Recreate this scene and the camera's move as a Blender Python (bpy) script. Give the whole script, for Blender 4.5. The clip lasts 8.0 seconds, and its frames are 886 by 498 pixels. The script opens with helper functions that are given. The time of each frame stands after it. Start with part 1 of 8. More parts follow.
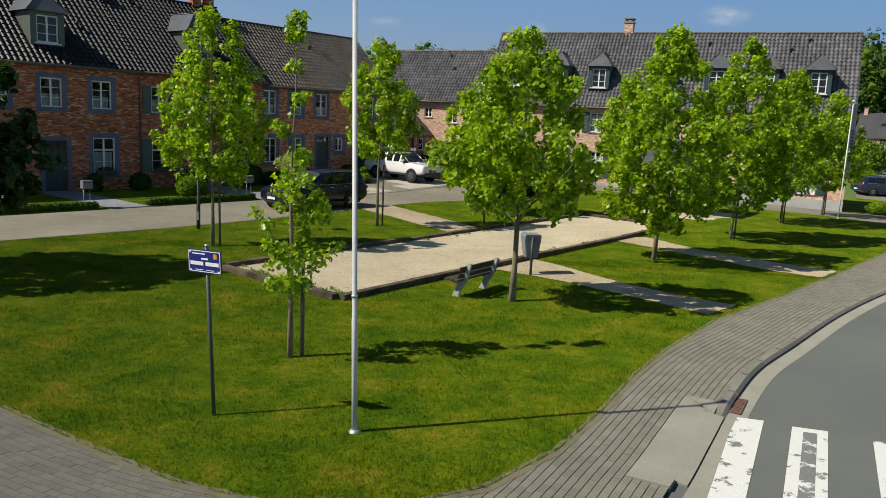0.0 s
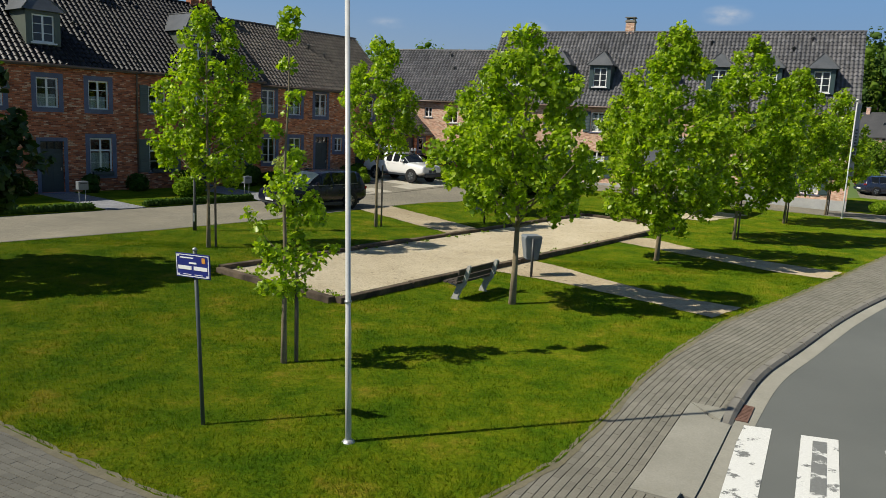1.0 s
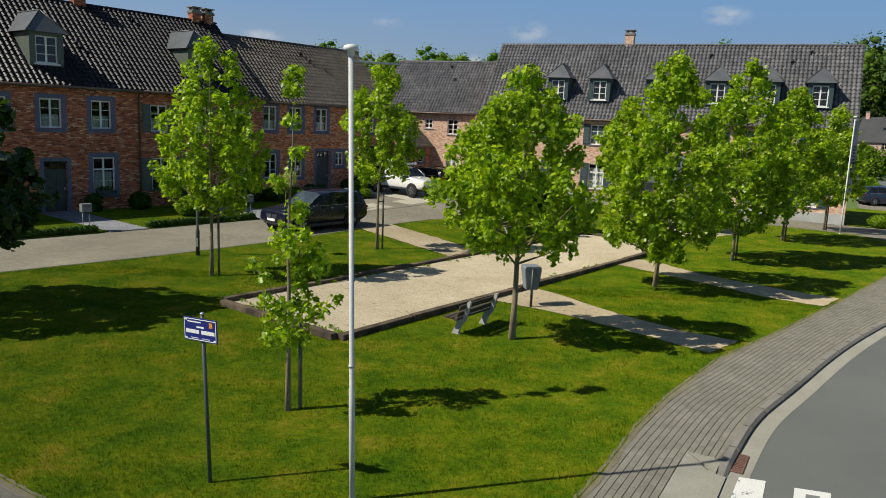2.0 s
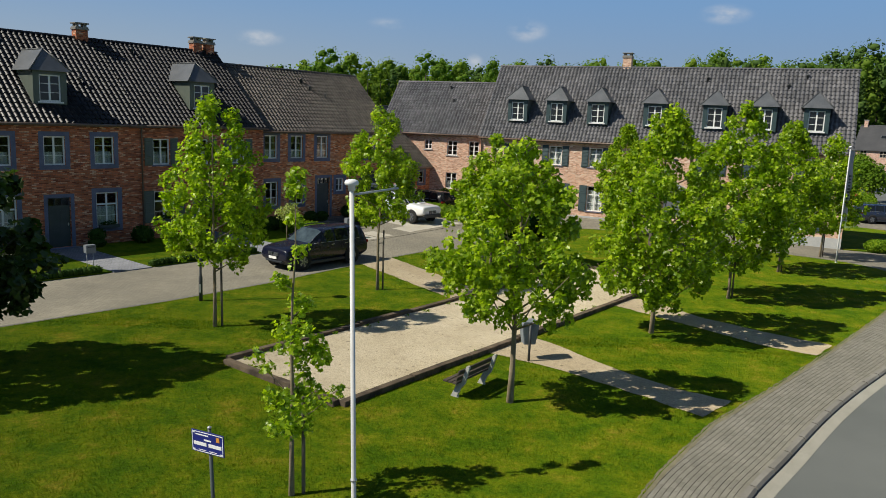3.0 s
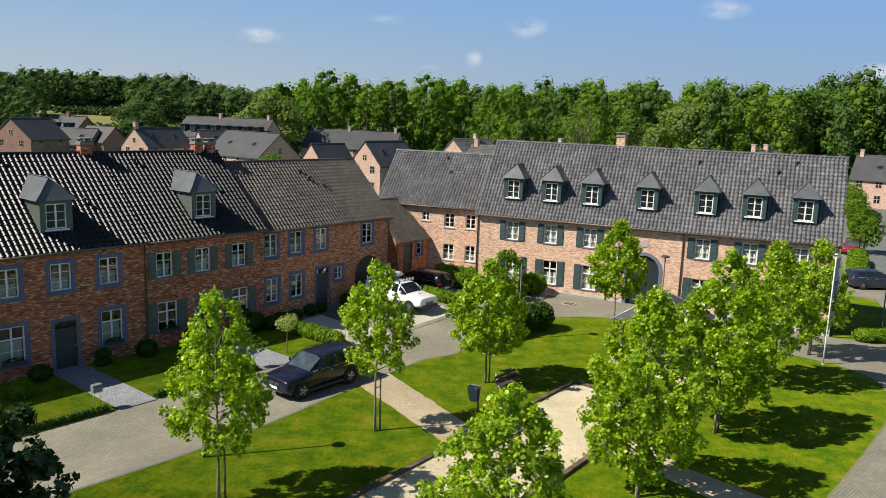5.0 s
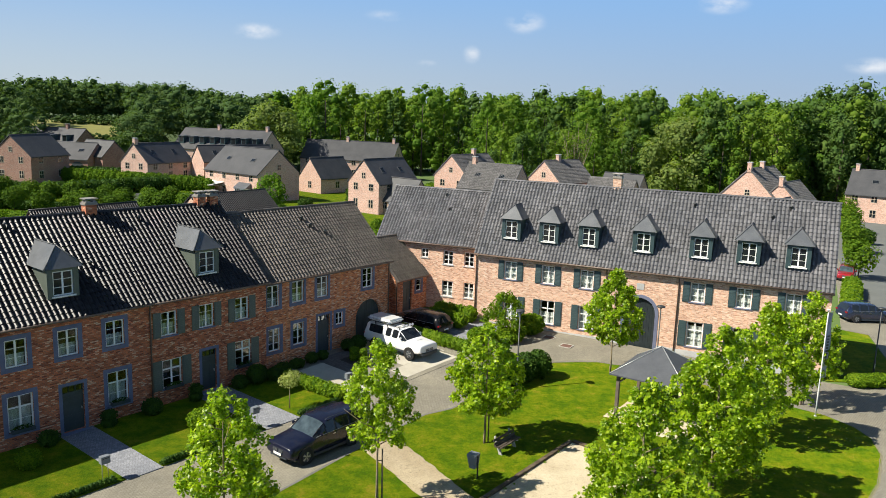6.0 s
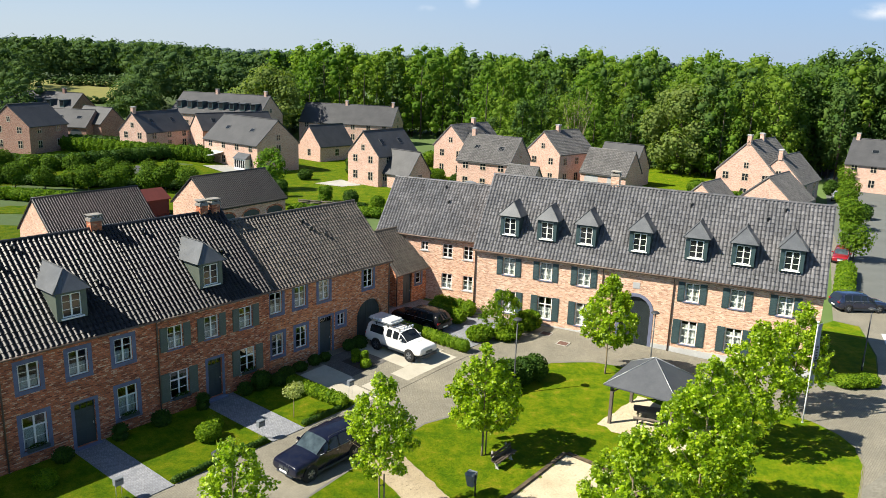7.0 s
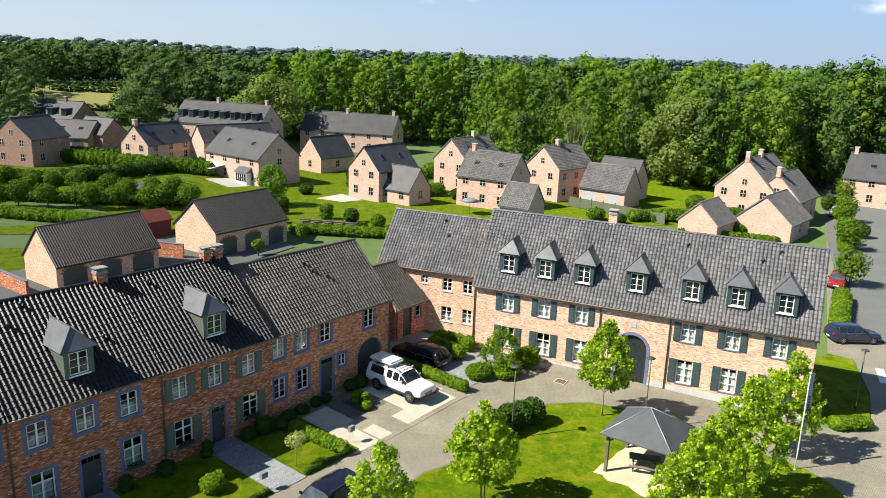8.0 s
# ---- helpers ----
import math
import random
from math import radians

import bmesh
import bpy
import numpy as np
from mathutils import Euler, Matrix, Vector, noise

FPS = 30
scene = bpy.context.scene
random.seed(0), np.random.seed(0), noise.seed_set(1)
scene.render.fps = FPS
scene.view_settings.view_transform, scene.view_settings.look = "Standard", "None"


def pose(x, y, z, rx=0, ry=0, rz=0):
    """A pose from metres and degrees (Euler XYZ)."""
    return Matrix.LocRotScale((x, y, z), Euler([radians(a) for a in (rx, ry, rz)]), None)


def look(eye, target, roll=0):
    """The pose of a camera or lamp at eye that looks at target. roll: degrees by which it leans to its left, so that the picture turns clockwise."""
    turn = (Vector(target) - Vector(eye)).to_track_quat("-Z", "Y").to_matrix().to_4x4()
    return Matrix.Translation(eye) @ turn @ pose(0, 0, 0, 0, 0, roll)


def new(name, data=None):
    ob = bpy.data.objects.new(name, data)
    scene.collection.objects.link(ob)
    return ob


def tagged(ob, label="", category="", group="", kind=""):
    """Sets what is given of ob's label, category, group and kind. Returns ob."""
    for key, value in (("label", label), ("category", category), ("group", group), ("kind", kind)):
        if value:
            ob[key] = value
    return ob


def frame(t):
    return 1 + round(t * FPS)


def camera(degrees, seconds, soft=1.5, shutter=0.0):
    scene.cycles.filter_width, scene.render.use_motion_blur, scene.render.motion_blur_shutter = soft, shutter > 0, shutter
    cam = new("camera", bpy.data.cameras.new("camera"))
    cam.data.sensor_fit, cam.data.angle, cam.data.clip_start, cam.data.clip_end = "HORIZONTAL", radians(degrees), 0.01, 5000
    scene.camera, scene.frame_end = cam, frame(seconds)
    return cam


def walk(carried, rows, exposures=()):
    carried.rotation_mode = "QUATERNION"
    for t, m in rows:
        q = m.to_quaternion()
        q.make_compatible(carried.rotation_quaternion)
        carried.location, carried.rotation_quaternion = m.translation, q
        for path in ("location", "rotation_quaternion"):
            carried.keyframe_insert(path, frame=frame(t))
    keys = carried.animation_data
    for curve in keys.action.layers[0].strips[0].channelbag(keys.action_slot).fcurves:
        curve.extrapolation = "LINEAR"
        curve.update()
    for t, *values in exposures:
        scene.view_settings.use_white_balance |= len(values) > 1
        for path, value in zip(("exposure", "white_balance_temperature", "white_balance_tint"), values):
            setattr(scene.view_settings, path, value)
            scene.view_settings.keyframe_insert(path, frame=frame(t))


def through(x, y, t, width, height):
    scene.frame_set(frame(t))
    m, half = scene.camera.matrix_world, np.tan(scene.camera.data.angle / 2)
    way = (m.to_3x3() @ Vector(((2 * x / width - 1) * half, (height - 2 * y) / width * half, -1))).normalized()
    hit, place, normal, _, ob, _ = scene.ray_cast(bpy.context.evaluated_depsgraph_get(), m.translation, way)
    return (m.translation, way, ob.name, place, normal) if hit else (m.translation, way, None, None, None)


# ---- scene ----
cam = camera(60.2, 8.0, soft=0.6)
PATH = [
    (0, (0.29, -0.046, 4.255), (0.281, 1.926, 3.921), 2.8),
    (0.5, (0.346, 0.319, 4.239), (0.334, 2.291, 3.906), 2.7),
    (1, (0.344, 0.317, 4.242), (0.332, 2.289, 3.908), 2.7),
    (1.2, (0.339, 0.305, 4.305), (0.327, 2.277, 3.971), 2.7),
    (2.5, (0.274, 0.13, 5.901), (0.26, 2.102, 5.568), 2.5),
    (3, (0.263, 0.081, 6.762), (0.249, 2.053, 6.429), 2.4),
    (3.5, (0.246, 0.088, 7.805), (0.233, 2.06, 7.47), 2.4),
    (4, (0.252, 0.066, 9.397), (0.238, 2.038, 9.06), 2.3),
    (4.5, (0.316, 0.073, 11.122), (0.299, 2.044, 10.782), 2.2),
    (6, (0.08, -0.084, 16.244), (0.07, 1.885, 15.892), 2.0),
    (6.5, (0.055, -0.191, 18.084), (0.046, 1.768, 17.683), 2.0),
    (7, (-0.005, -0.124, 19.963), (-0.01, 1.817, 19.481), 2.0),
    (7.5, (-0.023, -0.14, 21.548), (-0.028, 1.799, 21.059), 2.0),
    (8, (-0.087, -0.069, 23.372), (-0.092, 1.868, 22.875), 2.1),
]
walk(cam, [(t, look(eye, target, roll)) for t, eye, target, roll in PATH],
     exposures=[(0.0, 0.20), (1.2, 0.20), (2.5, 0.19), (3.5, 0.28), (4.5, 0.48), (6.5, 0.90), (8.0, 1.08)])

# ---- daylight ----
SUN_ELEV, SUN_TURN = radians(44), radians(252)
world = bpy.data.worlds.new("sky")
scene.world = world
world.use_nodes = True
wn, wl = world.node_tree.nodes, world.node_tree.links
sky = wn.new("ShaderNodeTexSky")
sky.sky_type, sky.sun_disc = "NISHITA", False
sky.sun_elevation, sky.sun_rotation = SUN_ELEV, SUN_TURN
sky.air_density, sky.dust_density, sky.ozone_density = 1.0, 0.3, 2.0
# a few soft drifting clouds
wco = wn.new("ShaderNodeTexCoord")
wdiv = wn.new("ShaderNodeMapping")
wdiv.inputs["Scale"].default_value = (1.0, 1.0, 2.0)
wl.new(wco.outputs["Generated"], wdiv.inputs[0])
wnoise = wn.new("ShaderNodeTexNoise")
wnoise.inputs["Scale"].default_value, wnoise.inputs["Detail"].default_value = 30.0, 5.0
wl.new(wdiv.outputs[0], wnoise.inputs["Vector"])
wramp = wn.new("ShaderNodeMapRange")
for k, v in (("From Min", 0.36), ("From Max", 0.66)):
    wramp.inputs[k].default_value = v
wl.new(wnoise.outputs["Fac"], wramp.inputs["Value"])


def cloud(towards, wide, high, dense):
    """One small cloud: a soft oval in the sky, broken up by the noise."""
    off = wn.new("ShaderNodeVectorMath")
    off.operation = "SUBTRACT"
    wl.new(wco.outputs["Generated"], off.inputs[0])
    off.inputs[1].default_value = towards
    size = wn.new("ShaderNodeVectorMath")
    size.operation = "DIVIDE"
    wl.new(off.outputs[0], size.inputs[0])
    size.inputs[1].default_value = (wide, wide, high)
    far = wn.new("ShaderNodeVectorMath")
    far.operation = "LENGTH"
    wl.new(size.outputs[0], far.inputs[0])
    fall = wn.new("ShaderNodeMapRange")
    fall.interpolation_type = "SMOOTHSTEP"
    for k, v in (("From Min", 0.1), ("From Max", 1.0), ("To Min", dense), ("To Max", 0.0)):
        fall.inputs[k].default_value = v
    wl.new(far.outputs["Value"], fall.inputs["Value"])
    return fall.outputs[0]


total = None
for towards, wide, high, dense in (((-0.2419, 0.9661, 0.0903), 0.034, 0.012, 0.9), ((0.0880, 0.9896, 0.1139), 0.030, 0.017, 0.65), ((0.3147, 0.9394, 0.1363), 0.036, 0.014, 0.75), ((0.0228, 0.9971, 0.0731), 0.014, 0.014, 0.7), ((-0.0885, 0.9893, 0.1161), 0.030, 0.009, 0.35),
                                   ((0.4682, 0.8811, 0.0668), 0.034, 0.012, 0.8), ((-0.0341, 0.9976, 0.0608), 0.016, 0.006, 0.3), ((-0.75, 0.55, 0.25), 0.12, 0.05, 0.7), ((0.8, -0.3, 0.35), 0.15, 0.06, 0.7), ((-0.2, -0.9, 0.3), 0.14, 0.05, 0.7)):
    one = cloud(towards, wide, high, dense)
    if total is None:
        total = one
    else:
        both = wn.new("ShaderNodeMath")
        both.operation = "MAXIMUM"
        wl.new(total, both.inputs[0]), wl.new(one, both.inputs[1])
        total = both.outputs[0]
broken = wn.new("ShaderNodeMath")
broken.operation = "MULTIPLY"
wl.new(wramp.outputs[0], broken.inputs[0]), wl.new(total, broken.inputs[1])
wmix = wn.new("ShaderNodeMix")
wmix.data_type = "RGBA"
wl.new(broken.outputs[0], wmix.inputs[0])
wmix.inputs[7].default_value = (10.5, 10.8, 11.2, 1)
# a clear, slightly hazy blue low down
wsep = wn.new("ShaderNodeSeparateXYZ")
wl.new(wco.outputs["Generated"], wsep.inputs[0])
wband = wn.new("ShaderNodeMapRange")
wband.interpolation_type = "SMOOTHSTEP"
for k, v in (("From Min", 0.22), ("From Max", 0.55), ("To Min", 0.85), ("To Max", 0.0)):
    wband.inputs[k].default_value = v
wl.new(wsep.outputs["Z"], wband.inputs["Value"])
wblue = wn.new("ShaderNodeMix")
wblue.data_type = "RGBA"
wl.new(wband.outputs[0], wblue.inputs[0])
wl.new(sky.outputs[0], wblue.inputs[6])
wlow = wn.new("ShaderNodeMapRange")
wlow.interpolation_type = "SMOOTHSTEP"
for k, v in (("From Min", 0.0), ("From Max", 0.20), ("To Min", 0.0), ("To Max", 1.0)):
    wlow.inputs[k].default_value = v
wl.new(wsep.outputs["Z"], wlow.inputs["Value"])
wtint = wn.new("ShaderNodeMix")
wtint.data_type = "RGBA"
wl.new(wlow.outputs[0], wtint.inputs[0])
wside = wn.new("ShaderNodeMapRange")
wside.interpolation_type = "SMOOTHSTEP"
for k, v in (("From Min", -0.55), ("From Max", 0.55), ("To Min", 0.0), ("To Max", 1.0)):
    wside.inputs[k].default_value = v
wl.new(wsep.outputs["X"], wside.inputs["Value"])
whaze = wn.new("ShaderNodeMix")
whaze.data_type = "RGBA"
wl.new(wside.outputs[0], whaze.inputs[0])
whaze.inputs[6].default_value, whaze.inputs[7].default_value = (6.1, 7.3, 8.5, 1), (4.0, 5.5, 7.9, 1)
wl.new(whaze.outputs[2], wtint.inputs[6])
wtint.inputs[7].default_value = (2.9, 5.9, 10.6, 1)
wl.new(wtint.outputs[2], wblue.inputs[7])
wl.new(wblue.outputs[2], wmix.inputs[6])
wl.new(wmix.outputs[2], wn["Background"].inputs[0])
wn["Background"].inputs[1].default_value = 0.050

sun = new("sun", bpy.data.lights.new("sun", "SUN"))
sun.data.energy, sun.data.angle, sun.data.color = 4.8, radians(0.5), (1.0, 0.94, 0.80)
TO_SUN = Vector((-math.cos(SUN_ELEV) * 0.9511, -math.cos(SUN_ELEV) * 0.3090, math.sin(SUN_ELEV)))
sun.matrix_world = look(TO_SUN * 80, (0, 0, 0))

# ---- materials ----
def nodes_of(name):
    m = bpy.data.materials.new(name)
    m.use_nodes = True
    t = m.node_tree
    return m, t.nodes, t.links, t.nodes["Principled BSDF"]


def rgb(c):
    return (c[0], c[1], c[2], 1)


def position(n, l, scale=1.0, local=False):
    """World position, or the object's own coordinates, in metres."""
    if local:
        return n.new("ShaderNodeTexCoord").outputs["Object"]
    return n.new("ShaderNodeNewGeometry").outputs["Position"]


def noise_of(n, l, vec, scale, detail=4.0, rough=0.6):
    t = n.new("ShaderNodeTexNoise")
    t.inputs["Scale"].default_value, t.inputs["Detail"].default_value, t.inputs["Roughness"].default_value = scale, detail, rough
    l.new(vec, t.inputs["Vector"])
    return t.outputs["Fac"]


def ramp_of(n, l, fac, stops):
    r = n.new("ShaderNodeValToRGB")
    e = r.color_ramp.elements
    while len(e) < len(stops):
        e.new(0.5)
    for k, (p, c) in zip(e, stops):
        k.position, k.color = p, rgb(c)
    l.new(fac, r.inputs[0])
    return r.outputs[0]


def mix_of(n, l, fac, a, b, mode="MIX"):
    m = n.new("ShaderNodeMix")
    m.data_type, m.blend_type = "RGBA", mode
    for sock, v in ((m.inputs[0], fac), (m.inputs[6], a), (m.inputs[7], b)):
        if isinstance(v, bpy.types.NodeSocket):
            l.new(v, sock)
        elif isinstance(v, (int, float)):
            sock.default_value = v
        else:
            sock.default_value = rgb(v)
    return m.outputs[2]


def bump_of(n, l, height, strength, dist, out):
    b = n.new("ShaderNodeBump")
    b.inputs["Strength"].default_value, b.inputs["Distance"].default_value = strength, dist
    l.new(height, b.inputs["Height"])
    l.new(b.outputs[0], out.inputs["Normal"])


def surface(name, c1, c2, big=0.6, fine=18.0, rough=0.8, bump=0.3, metal=0.0, local=False, spread=0.0, dist=0.01, coat=0.0):
    """Two-scale mottled surface; spread varies the colour from piece to piece."""
    m, n, l, p = nodes_of(name)
    vec = position(n, l, local=local)
    a = noise_of(n, l, vec, big, 5)
    b = noise_of(n, l, vec, fine, 3)
    col = mix_of(n, l, ramp_of(n, l, a, [(0.3, (0, 0, 0)), (0.7, (1, 1, 1))]), c1, c2)
    col = mix_of(n, l, 0.35, col, ramp_of(n, l, b, [(0.25, (0.35, 0.35, 0.35)), (0.75, (0.65, 0.65, 0.65))]), "OVERLAY")
    if spread:
        info = n.new("ShaderNodeObjectInfo").outputs["Random"]
        isl = n.new("ShaderNodeNewGeometry").outputs["Random Per Island"]
        add = n.new("ShaderNodeMath")
        add.operation = "ADD"
        l.new(info, add.inputs[0]), l.new(isl, add.inputs[1])
        fr = n.new("ShaderNodeMath")
        fr.operation = "FRACT"
        l.new(add.outputs[0], fr.inputs[0])
        lo, hi = 1 - spread, 1 + spread
        col = mix_of(n, l, 1.0, col, ramp_of(n, l, fr.outputs[0], [(0, (lo, lo, lo)), (1, (hi, hi, hi))]), "MULTIPLY")
    l.new(col, p.inputs["Base Color"])
    p.inputs["Roughness"].default_value, p.inputs["Metallic"].default_value = rough, metal
    p.inputs["Diffuse Roughness"].default_value = 1.0 if rough > 0.75 else 0.3
    p.inputs["Coat Weight"].default_value = coat
    if bump:
        bump_of(n, l, b, bump, dist, p)
    return m


def brick_mat(name, c1, c2, mortar, pale):
    """Hand-made bricks in running bond, by the wall's own coordinates."""
    m, n, l, p = nodes_of(name)
    sep = n.new("ShaderNodeSeparateXYZ")
    l.new(n.new("ShaderNodeTexCoord").outputs["Object"], sep.inputs[0])
    add = n.new("ShaderNodeMath")
    l.new(sep.outputs[0], add.inputs[0]), l.new(sep.outputs[1], add.inputs[1])
    com = n.new("ShaderNodeCombineXYZ")
    l.new(add.outputs[0], com.inputs[0]), l.new(sep.outputs[2], com.inputs[1])
    br = n.new("ShaderNodeTexBrick")
    br.inputs["Scale"].default_value = 1.0
    br.inputs["Brick Width"].default_value, br.inputs["Row Height"].default_value = 0.215, 0.067
    br.inputs["Mortar Size"].default_value, br.inputs["Mortar Smooth"].default_value = 0.007, 0.3
    br.inputs["Color1"].default_value, br.inputs["Color2"].default_value = (0, 0, 0, 1), (1, 1, 1, 1)
    br.inputs["Mortar"].default_value = (0.5, 0.5, 0.5, 1)
    l.new(com.outputs[0], br.inputs["Vector"])
    tone = ramp_of(n, l, br.outputs["Color"], [(0.0, c1), (0.40, c2), (0.74, (min(0.8, c2[0] * 1.25), c2[1] * 1.2, c2[2] * 1.15)), (1.0, pale)])
    big = noise_of(n, l, com.outputs[0], 0.5, 5)
    tone = mix_of(n, l, ramp_of(n, l, big, [(0.40, (0, 0, 0)), (0.78, (0.32, 0.32, 0.32))]), tone, (c1[0] * 0.8, c1[1] * 0.8, c1[2] * 0.8))
    grit = noise_of(n, l, com.outputs[0], 9, 4)
    tone = mix_of(n, l, 0.5, tone, ramp_of(n, l, grit, [(0.2, (0.25, 0.25, 0.25)), (0.8, (0.75, 0.75, 0.75))]), "OVERLAY")
    col = mix_of(n, l, br.outputs["Fac"], tone, mortar)
    l.new(col, p.inputs["Base Color"])
    p.inputs["Roughness"].default_value = 0.9
    p.inputs["Diffuse Roughness"].default_value = 0.5
    inv = n.new("ShaderNodeMath")
    inv.operation, inv.inputs[0].default_value = "SUBTRACT", 1.0
    l.new(br.outputs["Fac"], inv.inputs[1])
    bump_of(n, l, inv.outputs[0], 0.5, 0.008, p)
    return m


def leaf_mat(name, c1, c2, through, gloss=0.42, patch=0.35):
    """Leaf that lets some light through; each leaf or clump has its own tone."""
    m, n, l, p = nodes_of(name)
    geo = n.new("ShaderNodeNewGeometry")
    tone = ramp_of(n, l, geo.outputs["Random Per Island"], [(0.0, c1), (0.75, c2), (1.0, (c2[0] * 1.3, c2[1] * 1.2, c2[2]))])
    big = noise_of(n, l, geo.outputs["Position"], patch, 3)
    tone = mix_of(n, l, ramp_of(n, l, big, [(0.35, (0, 0, 0)), (0.7, (0.6, 0.6, 0.6))]), tone, c1)
    l.new(tone, p.inputs["Base Color"])
    p.inputs["Roughness"].default_value = gloss
    p.inputs["Specular IOR Level"].default_value = 0.5 if gloss < 0.45 else 0.3 if gloss < 0.6 else 0.12
    tr = n.new("ShaderNodeBsdfTranslucent")
    l.new(mix_of(n, l, 1.0, tone, (1.5, 1.6, 0.5), "MULTIPLY"), tr.inputs[0])
    ms = n.new("ShaderNodeMixShader")
    ms.inputs[0].default_value = through
    l.new(p.outputs[0], ms.inputs[1]), l.new(tr.outputs[0], ms.inputs[2])
    l.new(ms.outputs[0], n["Material Output"].inputs[0])
    return m


def glass_mat(name, tint):
    m, n, l, p = nodes_of(name)
    n.remove(p)
    fr = n.new("ShaderNodeFresnel")
    fr.inputs["IOR"].default_value = 1.42
    tp = n.new("ShaderNodeBsdfTransparent")
    tp.inputs[0].default_value = rgb(tint)
    gl = n.new("ShaderNodeBsdfGlossy")
    gl.inputs["Roughness"].default_value = 0.03
    ms = n.new("ShaderNodeMixShader")
    l.new(fr.outputs[0], ms.inputs[0]), l.new(tp.outputs[0], ms.inputs[1]), l.new(gl.outputs[0], ms.inputs[2])
    l.new(ms.outputs[0], n["Material Output"].inputs[0])
    return m


def lawn_tone(n, l, vec):
    """Broad patches of the lawn: lush, thin and dried-out spots."""
    patch = noise_of(n, l, vec, 0.8, 9, 0.78)
    return ramp_of(n, l, patch, [(0.30, (0.032, 0.084, 0.002)), (0.44, (0.066, 0.122, 0.003)), (0.55, (0.118, 0.158, 0.004)), (0.70, (0.240, 0.190, 0.024))])


def lawn_mat(name):
    m, n, l, p = nodes_of(name)
    vec = position(n, l)
    tuft = noise_of(n, l, vec, 16.0, 6, 0.75)
    blade = noise_of(n, l, vec, 60.0, 3, 0.7)
    col = lawn_tone(n, l, vec)
    col = mix_of(n, l, 0.8, col, ramp_of(n, l, tuft, [(0.3, (0.22, 0.25, 0.18)), (0.7, (0.78, 0.75, 0.70))]), "OVERLAY")
    col = mix_of(n, l, 0.5, col, ramp_of(n, l, blade, [(0.25, (0.2, 0.2, 0.2)), (0.75, (0.8, 0.8, 0.8))]), "OVERLAY")
    l.new(col, p.inputs["Base Color"])
    p.inputs["Roughness"].default_value = 0.85
    p.inputs["Diffuse Roughness"].default_value = 1.0
    p.inputs["Specular IOR Level"].default_value = 0.06
    bump_of(n, l, blade, 0.8, 0.03, p)
    return m


def blade_mat(name):
    """Grass blades in the tone of the lawn under them, each a little lighter or darker."""
    m, n, l, p = nodes_of(name)
    geo = n.new("ShaderNodeNewGeometry")
    own = ramp_of(n, l, geo.outputs["Random Per Island"], [(0.0, (0.76, 0.80, 0.8)), (0.7, (1.10, 1.10, 1.05)), (1.0, (1.5, 1.35, 1.1))])
    tone = mix_of(n, l, 1.0, lawn_tone(n, l, geo.outputs["Position"]), own, "MULTIPLY")
    tuft = noise_of(n, l, geo.outputs["Position"], 6.0, 5, 0.7)
    tone = mix_of(n, l, 1.0, tone, ramp_of(n, l, tuft, [(0.36, (0.58, 0.62, 0.55)), (0.5, (0.98, 0.98, 0.98)), (0.66, (1.45, 1.38, 1.25))]), "MULTIPLY")
    l.new(tone, p.inputs["Base Color"])
    p.inputs["Roughness"].default_value, p.inputs["Specular IOR Level"].default_value = 0.8, 0.08
    tr = n.new("ShaderNodeBsdfTranslucent")
    l.new(mix_of(n, l, 1.0, tone, (1.4, 1.5, 0.5), "MULTIPLY"), tr.inputs[0])
    ms = n.new("ShaderNodeMixShader")
    ms.inputs[0].default_value = 0.3
    l.new(p.outputs[0], ms.inputs[1]), l.new(tr.outputs[0], ms.inputs[2])
    l.new(ms.outputs[0], n["Material Output"].inputs[0])
    return m


def paver_mat(name, c1, c2, w, h, turn):
    """Small concrete pavers for surfaces that stay far off; turn: degrees of the rows."""
    m, n, l, p = nodes_of(name)
    mp = n.new("ShaderNodeMapping")
    mp.inputs["Rotation"].default_value = (0, 0, radians(-turn))
    l.new(position(n, l), mp.inputs[0])
    br = n.new("ShaderNodeTexBrick")
    br.inputs["Scale"].default_value = 1.0
    br.inputs["Brick Width"].default_value, br.inputs["Row Height"].default_value = w, h
    br.inputs["Mortar Size"].default_value = 0.008
    br.inputs["Color1"].default_value, br.inputs["Color2"].default_value = rgb(c1), rgb(c2)
    br.inputs["Mortar"].default_value = (c1[0] * 0.68, c1[1] * 0.68, c1[2] * 0.64, 1)
    l.new(mp.outputs[0], br.inputs["Vector"])
    big = noise_of(n, l, position(n, l), 0.35, 6)
    col = mix_of(n, l, 0.6, br.outputs["Color"], ramp_of(n, l, big, [(0.3, (0.32, 0.32, 0.32)), (0.72, (0.66, 0.65, 0.63))]), "OVERLAY")
    l.new(col, p.inputs["Base Color"])
    p.inputs["Roughness"].default_value = 0.85
    bump_of(n, l, br.outputs["Fac"], -0.4, 0.01, p)
    return m


